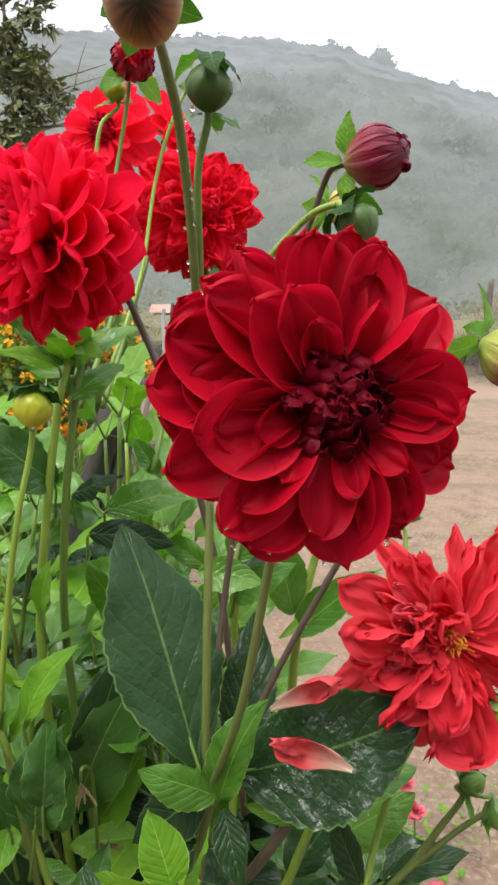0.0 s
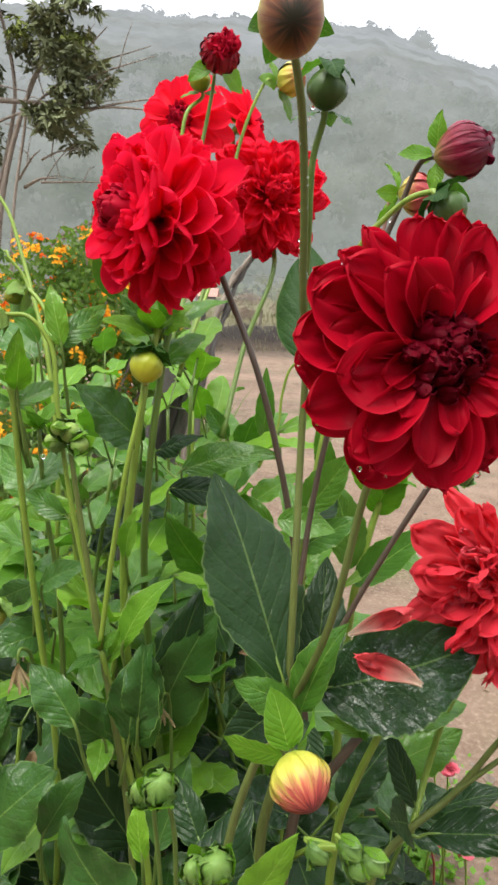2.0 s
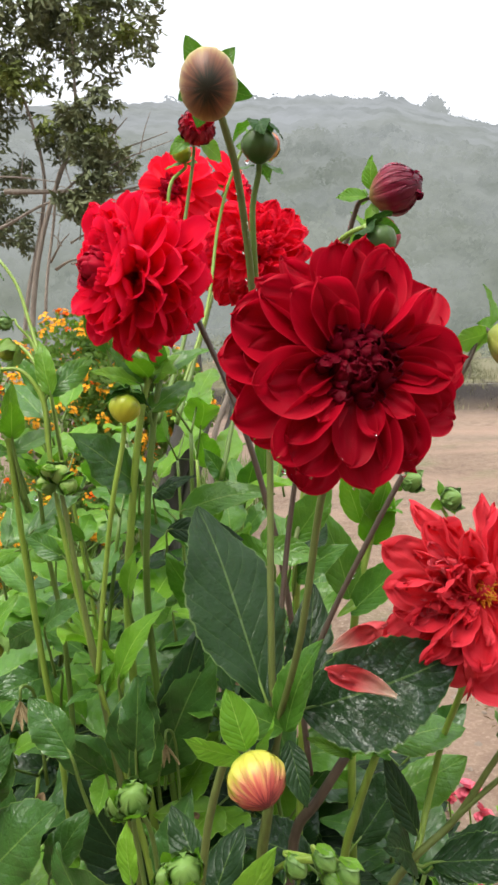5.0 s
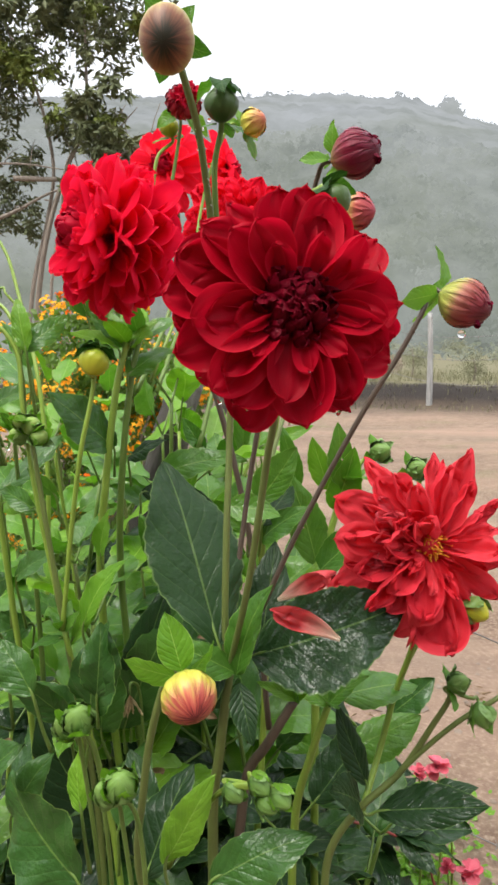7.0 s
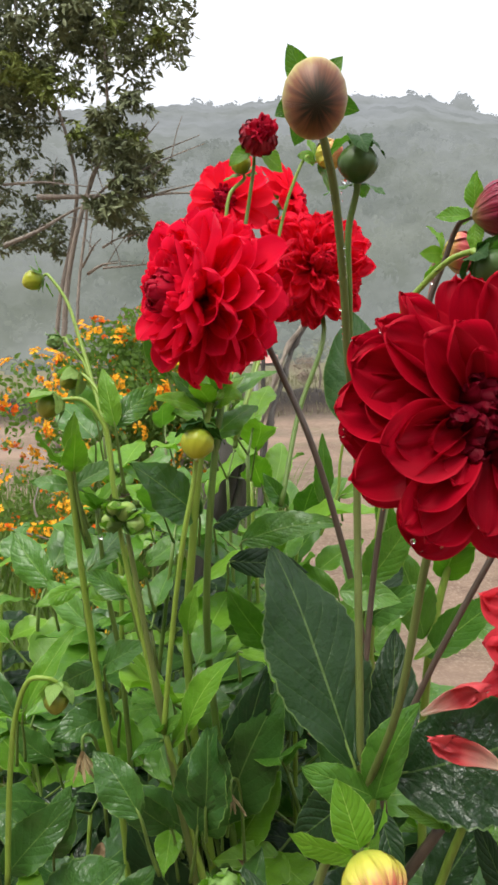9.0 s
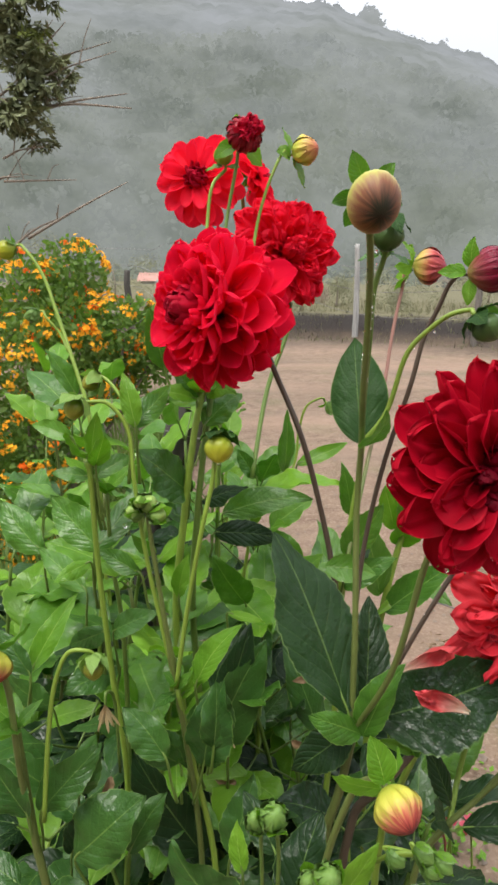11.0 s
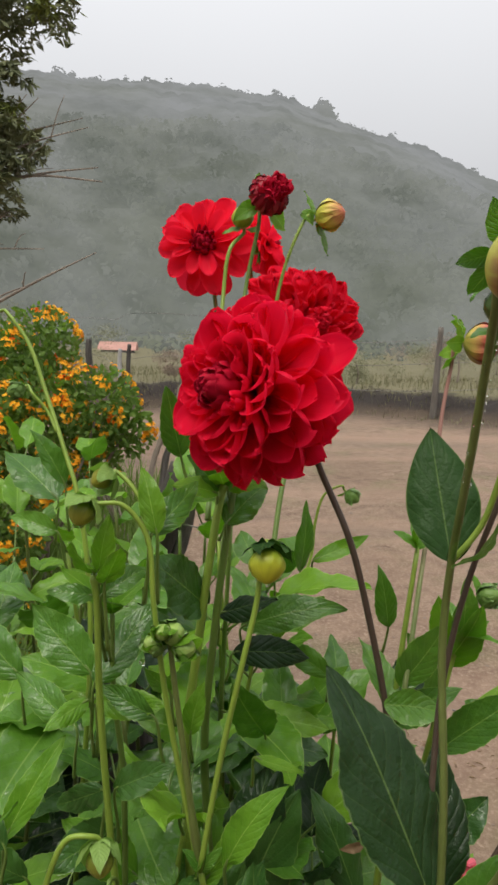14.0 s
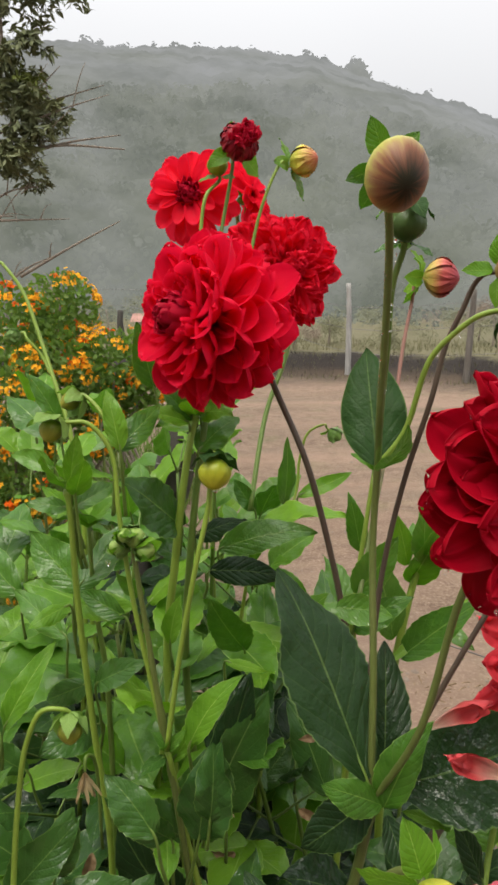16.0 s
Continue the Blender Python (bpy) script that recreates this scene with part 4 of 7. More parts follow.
def old_tree():
    rnd = random.Random(5)
    base = (-2.1921, 5.2000, 1.1005)
    base = (base[0], base[1], 0.0)
    ob = thing("tree", base, "half-dead garden tree with grey forked trunks and dark drooping leaves", "tree")
    trunks = (
        [base, (-2.1202, 5.2000, 1.4514), (-1.9890, 5.2000, 2.0070), (-1.8701, 5.2000, 2.4218), (-1.7240, 5.2000, 2.7427), (-1.6841, 5.2000, 3.2259), (-1.6734, 5.2000, 3.6611)],
        [(base[0] - 0.12, base[1] + 0.1, 0), (-2.2303, 5.3000, 1.4622), (-2.0692, 5.3000, 2.0711), (-1.9961, 5.3000, 2.4538), (-2.1330, 5.3000, 3.0948), (-2.3668, 5.3000, 3.6085), (-2.4175, 5.3000, 4.0983)],
        [(base[0] + 0.1, base[1], 0), (-2.0068, 5.1000, 1.5262), (-1.8768, 5.1000, 2.1095), (-1.7888, 5.1000, 2.4335), (-1.6174, 5.1000, 2.7252)],
    )
    for k, pts in enumerate(trunks):
        part("trunk", tube("trunk", [Vector(p) + Vector((rnd.gauss(0, 0.016), rnd.gauss(0, 0.016), 0)) for p in pts], 0.026 - 0.006 * k, 0.007, 9, 6), BARK, ob)
    limbs = (
        ([(-2.2822, 5.2000, 2.3641), (-1.9191, 5.2000, 2.3622), (-1.6222, 5.1000, 2.3002), (-1.3263, 5.0000, 2.2990)], 0.022),
        ([(-2.5978, 5.3000, 2.4928), (-2.2297, 5.2000, 2.4535), (-1.8367, 5.1000, 2.3752)], 0.012),
        ([(-2.4926, 5.0000, 1.9612), (-2.2596, 5.1000, 2.0816), (-1.9968, 5.2000, 2.2197), (-1.6986, 5.2000, 2.3064)], 0.018),
        ([(-1.9038, 5.2000, 2.2562), (-1.6593, 5.1000, 2.4046), (-1.4265, 5.0000, 2.5435)], 0.012),
        ([(-1.9158, 5.2000, 1.7459), (-1.7635, 5.1000, 1.8109), (-1.6083, 5.0000, 1.7980)], 0.014),
        ([(-1.9583, 5.2000, 1.7912), (-1.8216, 5.1000, 1.9397), (-1.7268, 5.0000, 1.9804)], 0.010),
        ([(-1.6400, 5.2000, 2.5311), (-1.1729, 5.1000, 2.6255), (-0.9492, 5.0000, 2.6544)], 0.008),
        ([(-1.8562, 5.2000, 1.2647), (-1.5656, 5.1000, 1.4211), (-1.3702, 5.0000, 1.5102)], 0.012),
        ([(-1.6239, 5.0000, 2.3516), (-1.4284, 5.0000, 2.5692), (-1.2440, 5.0000, 2.7657)], 0.010),
        ([(-1.6319, 5.0000, 2.1566), (-1.2481, 5.0000, 2.2629), (-0.8465, 5.0000, 2.3094)], 0.013),
        ([(-1.6692, 5.0000, 2.1728), (-1.2867, 5.0000, 2.2433), (-0.8199, 5.0000, 2.2178)], 0.015),
        ([(-1.5471, 5.0000, 2.3902), (-1.2426, 5.0000, 2.5019), (-0.9134, 5.0000, 2.5867)], 0.009),
        ([(-1.5843, 5.0000, 1.3996), (-1.2244, 5.0000, 1.5852), (-0.8644, 5.0000, 1.7505)], 0.013),
        ([(-1.7261, 5.0000, 1.7486), (-1.4931, 5.0000, 1.7619), (-1.2199, 5.0000, 1.7992)], 0.010),
        ([(-1.7201, 5.0000, 1.8815), (-1.6016, 5.0000, 1.9596), (-1.4318, 5.0000, 1.9814)], 0.009),
    )
    for pts, r in limbs:
        part("limb", tube("limb", [Vector(p) + Vector((0, 0, rnd.gauss(0, 0.012))) for p in pts], r, r * 0.3, 7, 6), BARK, ob, "bare grey limb")
    rr = random.Random(9)
    for pts, r in limbs:
        for _ in range(2):
            a = Vector(pts[rr.randrange(1, len(pts))]) * 0.6 + Vector(pts[0]) * 0.4
            e = a + Vector((rr.uniform(-0.1, 0.35), rr.uniform(-0.2, 0.2), rr.uniform(-0.1, 0.28)))
            part("twig", tube("twig", [a, (a + e) / 2 + Vector((0, 0, 0.03)), e], 0.005, 0.002, 5, 4), BARK, ob)
    upper = [((-2.2251, 5.3000, 3.6774), 0.42, 0.8), ((-1.7502, 5.2000, 3.5498), 0.38, 0.8), ((-1.3362, 5.1000, 3.5068), 0.34, 0.8), ((-1.1150, 5.0000, 3.2911), 0.18, 0.9), ((-1.8999, 5.2000, 3.2838), 0.28, 0.8), ((-1.5227, 5.1000, 3.2129), 0.24, 0.8),
             ((-2.4422, 5.3000, 3.2440), 0.34, 1.0), ((-2.1881, 5.3000, 4.1552), 0.6, 0.8), ((-1.4638, 5.2000, 3.9906), 0.5, 0.7), ((-2.6163, 5.4000, 2.8666), 0.30, 1.1), ((-2.2758, 5.3000, 3.0224), 0.22, 1.0), ((-2.9855, 5.4000, 3.5380), 0.7, 1.0), ((-3.2701, 5.5000, 2.7195), 0.6, 1.0)]
    lower = [((-1.8878, 5.3000, 2.7005), 0.17, 0.9), ((-1.5664, 5.2000, 2.6495), 0.24, 0.9), ((-1.3964, 5.1000, 2.4482), 0.17, 1.0), ((-1.6358, 5.2000, 2.2398), 0.19, 0.9), ((-1.4823, 5.1000, 2.0864), 0.12, 0.8), ((-2.3607, 5.4000, 2.5013), 0.22, 1.0), ((-2.2520, 5.4000, 2.0540), 0.20, 1.0), ((-2.5275, 5.4000, 2.2031), 0.26, 1.0), ((-1.8342, 5.3000, 2.8224), 0.14, 0.8)]
    near = [((-1.6294, 4.9000, 2.8124), 0.13, 0.8), ((-1.4291, 4.9000, 2.8714), 0.09, 0.8), ((-1.3037, 4.9000, 2.8384), 0.05, 0.8), ((-1.5842, 4.9000, 2.5994), 0.11, 0.8), ((-1.3958, 4.9000, 2.5581), 0.09, 0.8), ((-1.2650, 4.9000, 2.5068), 0.05, 0.8), ((-1.5188, 4.9000, 2.3996), 0.12, 0.8), ((-1.3286, 4.9000, 2.3398), 0.07, 0.8), ((-1.4508, 4.9000, 2.2304), 0.08, 0.8), ((-1.6316, 4.9000, 2.1701), 0.12, 0.8), ((-1.3977, 4.9000, 2.1455), 0.05, 0.8)]
    def clumps(lumps):
        res = []
        for c, r, flat in lumps:
            for _ in range(int(14 + 40 * r)):
                d = Vector((rnd.gauss(0, 1), rnd.gauss(0, 1), rnd.gauss(0, 1))).normalized() * r * rnd.random() ** 0.4
                res.append((Vector(c) + Vector((d.x, d.y, d.z * flat)), r * rnd.uniform(0.14, 0.34), 0.9))
        return res
    part("crown", leaf_cloud("crown", rnd, clumps(upper), 4300, 0.075), TREELEAF, ob, "dark drooping leaves")
    part("crown", leaf_cloud("crown", rnd, clumps(lower), 9000, 0.065), TREELEAF, ob, "dark drooping leaves")
    part("crown", leaf_cloud("crown", rnd, clumps(near), 16000, 0.085), TREELEAF, ob, "dark drooping leaves")
    # Lighter lumps paint sunlit patches of the crown into the leaf colour.
    light = [((-2.0102, 5.0000, 3.0581), 0.16, 0.7), ((-1.5282, 4.9000, 3.4332), 0.12, 0.7), ((-2.3015, 5.0000, 3.1989), 0.18, 0.8), ((-1.1719, 4.9000, 3.2905), 0.10, 0.8), ((-1.4476, 4.9500, 2.6481), 0.12, 0.7), ((-1.8618, 5.0000, 2.7323), 0.10, 0.8)]
    part("crown", leaf_cloud("crown", rnd, clumps(light), 12000, 0.065), TREELIGHT, ob, "yellow-green leaves in a lighter sunlit colour")


old_tree()


# ---- the orange-flowered shrub ----
SHRUBLEAF = leafy("shrub_leaf", (0.095, 0.175, 0.040), (0.225, 0.330, 0.080), 0.45, 0.42, (0.20, 0.30, 0.07), 0.3)
ORANGE = petally("orange_floret", (0.85, 0.30, 0.012), (0.92, 0.56, 0.05), 0.25, 0.55)
ORANGERED = petally("red_orange_floret", (0.70, 0.09, 0.010), (0.80, 0.20, 0.015), 0.25, 0.55)


def floret_cluster(name, rnd, size):
    verts, faces, uvs = [], [], []
    for k in range(9):
        c = Vector((rnd.gauss(0, 0.45), rnd.gauss(0, 0.45), rnd.uniform(-0.1, 0.35))) * size
        up = (c + Vector((0, 0, size * 0.7))).normalized()
        u = up.orthogonal().normalized()
        v = up.cross(u)
        i = len(verts)
        s = size * rnd.uniform(0.35, 0.55)
        verts.append(c)
        uvs.append((0.5, 0))
        for q in range(8):
            a = q * math.pi / 4
            rr = s * (1.0 if q % 2 else 0.55)
            verts.append(c + (u * math.cos(a) + v * math.sin(a)) * rr + up * s * 0.25)
            uvs.append((q / 8, 1))
        for q in range(8):
            faces.append((i, i + 1 + q, i + 1 + (q + 1) % 8))
    return mesh_of(name, verts, faces, uvs, smooth=False)


def orange_shrub(at, lumps, label, seed):
    rnd = random.Random(seed)
    at = Vector(at)
    ob = thing("orange_shrub", at, label, "flowering shrub", "orange-flowered shrubs")
    for k in range(12):
        c, r, _ = lumps[k % len(lumps)]
        c = Vector(c)
        mid = (at + c) / 2 + Vector((rnd.uniform(-0.08, 0.08), rnd.uniform(-0.08, 0.08), 0))
        part("branch", tube("branch", [at + Vector((rnd.uniform(-0.1, 0.1), rnd.uniform(-0.1, 0.1), 0)), mid, c, c + Vector((rnd.uniform(-1, 1), rnd.uniform(-1, 1), rnd.uniform(0, 1))) * r], 0.009, 0.003, 6, 5), BARK, ob)
    verts, faces, uvs = [], [], []
    for (c, r, n) in lumps:
        for k in range(int(n * 1.5)):
            d = Vector((rnd.gauss(0, 1), rnd.gauss(0, 1), rnd.gauss(0, 1))).normalized() * r * rnd.random() ** 0.4
            p = Vector(c) + d
            g = (d.normalized() * 0.7 + Vector((rnd.gauss(0, 0.6), rnd.gauss(0, 0.6), rnd.gauss(0, 0.5)))).normalized()
            s = g.cross(Vector((rnd.uniform(-1, 1), rnd.uniform(-1, 1), rnd.uniform(-0.2, 0.2)))).normalized()
            nn = s.cross(g)
            ln = rnd.uniform(0.017, 0.036)
            i = len(verts)
            for (a, w, h) in ((0, 0, 0), (0.35, 0.26, 0.06), (0.35, 0, 0), (0.35, -0.26, 0.06), (0.7, 0.2, 0.02), (0.7, 0, -0.06), (0.7, -0.2, 0.02), (1, 0, -0.16)):
                verts.append(p + g * ln * a + s * ln * w + nn * ln * h)
                uvs.append((0.5 + w, a))
            faces += [(i, i + 1, i + 2), (i, i + 2, i + 3), (i + 1, i + 4, i + 5, i + 2), (i + 2, i + 5, i + 6, i + 3), (i + 4, i + 7, i + 5), (i + 5, i + 7, i + 6)]
    part("foliage", mesh_of("foliage", verts, faces, uvs), SHRUBLEAF, ob, "small bright green leaves")
    heads = [floret_cluster("floret_cluster", rnd, 0.019) for _ in range(5)]
    for k, h in enumerate(heads):
        h.materials.append(ORANGERED if k == 4 else ORANGE)
    for (c, r, n) in lumps:
        for g in range(max(3, int(r * r * 560))):
            top = Vector((rnd.gauss(0, 1), rnd.gauss(0, 1) - 0.5, rnd.gauss(0, 1) + 0.35)).normalized()
            for k in range(rnd.randrange(2, 7)):
                d = (top + Vector((rnd.gauss(0, 0.2), rnd.gauss(0, 0.2), rnd.gauss(0, 0.2)))).normalized()
                s = rnd.uniform(0.55, 1.2)
                m = frame_from(d.orthogonal(), d, Vector(c) + d * r * rnd.uniform(0.9, 1.12)) @ Matrix.Rotation(rnd.uniform(0, 6), 4, "Z") @ Matrix.Diagonal((s, s, s, 1))
                part("orange_flower", heads[rnd.choice((0, 1, 2, 3, 0, 1, 2, 3, 4))], None, ob, "", m)
    return ob


orange_shrub((-0.86, 2.35, 0), [
    ((-0.7107, 2.4000, 1.1307), 0.13, 520), ((-0.8715, 2.4000, 1.0274), 0.17, 700), ((-0.6938, 2.3000, 0.9217), 0.16, 700), ((-0.5100, 2.3000, 0.9278), 0.14, 560), ((-0.4125, 2.3000, 0.8528), 0.09, 300),
    ((-0.8423, 2.2000, 0.8124), 0.18, 800), ((-0.6787, 2.3000, 0.7253), 0.16, 650), ((-0.8141, 2.2000, 0.5616), 0.18, 760), ((-0.9173, 2.2000, 0.3776), 0.20, 800), ((-1.1349, 2.4000, 0.8995), 0.20, 300), ((-1.1403, 2.3000, 0.5087), 0.20, 250), ((-0.8462, 2.2000, 0.2125), 0.17, 600), ((-0.5561, 2.4000, 0.7340), 0.12, 380)],
    "leafy shrub covered in small orange flower clusters", 21)
orange_shrub((-0.5, 3.3, 0), [((-0.8141, 3.2000, 0.9234), 0.12, 90), ((-0.9746, 3.3000, 1.0651), 0.13, 110), ((-0.6911, 3.1000, 0.7376), 0.12, 90), ((-1.0555, 3.2000, 0.9034), 0.14, 110)],
    "low straggling shrub with scattered orange flowers", 23)


# ---- stake and wire beside the plants ----
STAKEWOOD = plain("grey_split_wood", (0.050, 0.045, 0.040), (0.20, 0.185, 0.170), 26.0, 0.85, 1.0, 0.006, (3, 3, 0.3))
DARKWOOD = plain("dark_split_wood", (0.025, 0.022, 0.019), (0.075, 0.066, 0.058), 14.0, 0.85, 0.8, 0.004, (3, 3, 0.25))
stake = thing("wooden_stake", (-0.33, 1.12, 0.0), "leaning dark split-wood stake among the dahlias", "stake")
for dx, dy, r0, r1, m, text in ((0.0, 0.0, 0.026, 0.019, DARKWOOD, "dark split edge"), (0.033, 0.012, 0.017, 0.012, STAKEWOOD, "pale split face")):
    pts = [Vector(p) + Vector((dx, dy, 0.0)) for p in ((-0.33, 1.12, 0.0), (-0.290, 1.12, 0.62), (-0.2380, 1.13, 0.835), (-0.2120, 1.15, 0.937))]
    part("split_wood", tube("split_wood", pts, r0, r1, 14, 9, (), 0.5), m, stake, text)
dead = thing("dead_branch", ((-0.3006, 2.2000, 0.7176)[0], 2.2, 0.0), "gnarled dead grey branch stuck in the ground", "dead branch")
gnarl = random.Random(6)
for k, (dx, dy, r0, r1, m) in enumerate(((0, 0, 0.009, 0.005, BARK), (0.020, 0.02, 0.010, 0.005, STAKEWOOD))):
    pts = [((-0.3437, 2.2000, 0.7167)[0], 2.2, 0.0), (-0.3009, 2.2000, 0.7368), (-0.2662, 2.2000, 0.8712), (-0.2192, 2.2200, 1.0215), (-0.1835, 2.2400, 1.1063), (-0.1231, 2.2500, 1.1834), (-0.0671, 2.2600, 1.2326), (-0.0489, 2.2700, 1.2804)]
    pts = [Vector(p) + Vector((dx * (1 - 0.4 * i / 7) + gnarl.gauss(0, 0.011), dy, gnarl.gauss(0, 0.010) if i else 0)) for i, p in enumerate(pts)]
    part("limb", tube("limb", pts, r0, r1, 14, 9, (0.25, 0.42, 0.56, 0.78), 0.8), m, dead, "pale weathered limb" if k == 0 else "dark hollow limb")
for k, (a, mid, e) in enumerate((((-0.2563, 1.1200, 0.8506), (-0.2135, 1.0800, 0.8504), (-0.1354, 1.0000, 0.8535)), ((0.2343, 1.0000, 0.5609), (0.3334, 1.0500, 0.5060), (0.4451, 1.1000, 0.4427)), ((0.2635, 1.1000, 0.1349), (0.3476, 1.1000, 0.0905), (0.4523, 1.1000, 0.0466)))):
    fw = thing("barbed_wire", a, "thin grey barbed wire stretched low beside the plants", "wire", "garden wires")
    strand = part("wire", tube("wire", [a, mid, e], 0.0013, 0.0013, 5, 6), WIRE, fw)
    for s in (0.45, 0.95):
        p = Vector(mid).lerp(Vector(e), s)
        for q in range(2):
            dd = Vector((0.4 * (-1) ** q, 0.2, 1)).normalized() * 0.009
            part("barb", tube("barb", [p - dd, p + Vector((0.001, 0, 0)), p + dd], 0.0011, 0.0007, 5, 3), WIRE, strand)


# ---- the dahlia flowers ----
FULL = [(12, 106, 0.97, -0.06, 0), (12, 95, 1.0, -0.02, 0), (12, 85, 0.98, 0.03, 0), (11, 75, 0.92, 0.06, 0), (10, 64, 0.76, 0.08, 0, 0.10), (9, 54, 0.52, 0.08, 1, 0.18),
        (18, 30, 0.24, 0.06, 4, 0.31), (18, 22, 0.25, 0.09, 4, 0.28), (16, 14, 0.25, 0.12, 4, 0.24), (14, 8, 0.25, 0.145, 4, 0.19), (12, 4, 0.24, 0.165, 4, 0.14), (9, 0, 0.23, 0.18, 4, 0.09), (5, -4, 0.22, 0.19, 4, 0.05)]
ROUND = [(13, 120, 0.78, -0.04, 0), (14, 108, 0.90, 0.0, 0), (15, 97, 1.02, 0.04, 1), (15, 85, 1.02, 0.08, 1), (14, 73, 1.0, 0.12, 1), (13, 61, 0.98, 0.15, 1), (12, 50, 0.93, 0.18, 1), (12, 40, 0.86, 0.21, 1, 0.08),
         (14, 32, 0.56, 0.34, 2, 0.16), (13, 26, 0.42, 0.46, 4, 0.17), (11, 18, 0.41, 0.49, 4, 0.12), (7, 9, 0.38, 0.52, 4, 0.06)]
SINGLE = [(12, 104, 1.0, -0.03, 0), (11, 88, 0.94, 0.02, 1), (9, 70, 0.70, 0.06, 1), (15, 32, 0.25, 0.05, 4, 0.22), (13, 24, 0.27, 0.07, 4, 0.17), (10, 14, 0.28, 0.09, 4, 0.11), (6, 3, 0.28, 0.11, 4, 0.05)]


def dahlia(centre, axis, radius, rows, key, mat, heart, seed, stem, label, r0=0.0036, r1=0.0030, stem_mat=None, crinkle=0.0, jitter=6.0, wide=1.0, folds=0.3, curve=0.0, dew=0, sharper=0.0, deeper=1.0):
    axis = Vector(axis).normalized()
    centre = Vector(centre)
    ob = thing("dahlia_flower", centre, label, "flower", "red dahlias in bloom")
    bloom(ob, centre, axis, radius, rows, key, mat, heart, seed, crinkle, jitter, wide, folds=folds, curve=curve, dew=dew, sharper=sharper, deeper=deeper)
    stalk(ob, [centre - axis * radius * 0.06, centre - axis * radius * 0.32, *stem], r1 * 1.15, r0, stem_mat or BROWNSTEM)
    return ob


JOINT = (-0.0237, 0.3920, 0.7436)
main_axis = Vector((0.34, -0.93, 0.08)).normalized()
main_at = Vector((0.0270, 0.2680, 1.0185))
dahlia(main_at, main_axis, 0.0636, FULL, "deep", DARKRED, HEART, 3, [(0.0168, 0.3250, 0.9564), (0.0111, 0.3350, 0.9253), (-0.0038, 0.3500, 0.8297), JOINT],
       "large deep red dahlia in full bloom with a dark heart", 0.0029, 0.0024, BROWNSTEM, crinkle=0.034, jitter=10.0, wide=0.98, folds=1.2, dew=45, sharper=0.25)

fl2_axis = Vector((-0.80, -0.58, 0.12)).normalized()
dahlia((-0.1359, 0.5350, 1.1013), fl2_axis, 0.0700, ROUND, "red", RED, CRIMSON, 4, [(-0.0843, 0.5600, 1.0298), (-0.0622, 0.5450, 0.9782), (-0.0420, 0.5450, 0.9092), (-0.0213, 0.5400, 0.8140), (0.0, 0.52, 0.62)],
       "round bright red dahlia in full bloom on a dark stem", 0.0034, 0.0028, DARKSTEM, jitter=5.0, wide=1.08, folds=0.10, curve=-0.08, dew=12, sharper=-0.5, deeper=1.35)

dahlia((-0.0657, 0.8600, 1.1641), (0.35, -0.92, 0.12), 0.069, ROUND, "ruffled", BRIGHT, BRIGHT, 5, [(-0.0501, 0.8400, 1.0851), (-0.0835, 0.8000, 0.9816), (-0.1054, 0.7400, 0.8731)],
       "bright red double dahlia behind the round one", 0.0036, 0.0030, STEM, crinkle=0.065, wide=0.85, curve=-0.10, jitter=9.0, deeper=1.2)

dahlia((-0.1815, 0.9250, 1.2706), (-0.22, -0.95, 0.16), 0.065, SINGLE, "bright", BRIGHT, CRIMSON, 6, [(-0.1613, 0.9300, 1.1505), (-0.1645, 0.8500, 1.0500), (-0.1779, 0.7200, 0.9495)],
       "open bright red dahlia with a small dark heart", 0.0036, 0.0028, STEM, wide=0.88, folds=0.7)

dahlia((-0.0971, 0.9800, 1.2786), (0.75, -0.05, 0.35), 0.060, SINGLE, "bright", BRIGHT, CRIMSON, 7, [(-0.1136, 0.9700, 1.2109), (-0.1297, 0.9000, 1.1116), (-0.1583, 0.7400, 0.9459)],
       "bright red dahlia turned away to show its green calyx", 0.0034, 0.0026, STEM)

fl4_axis = Vector((0.25, -0.95, 0.05)).normalized()
wilted = dahlia((0.1325, 0.4160, 0.8427), fl4_axis, 0.060, [], "faded", FADED, FADED, 8, [(0.1332, 0.4600, 0.7521), (0.1189, 0.4800, 0.6845), (0.1050, 0.4700, 0.6350), (0.0876, 0.4400, 0.5944)],
       "fading loose red dahlia with crumpled petals and an orange middle", 0.0032, 0.0026, LIGHTSTEM, crinkle=0.085, wide=0.95, folds=1.3, sharper=-0.45)
crumple = random.Random(12)
across_ = fl4_axis.cross(Vector((0, 0, 1))).normalized() * -1
across_ = across_ if across_.x > 0 else -across_
upward = across_.cross(fl4_axis).normalized()
upward = upward if upward.z > 0 else -upward
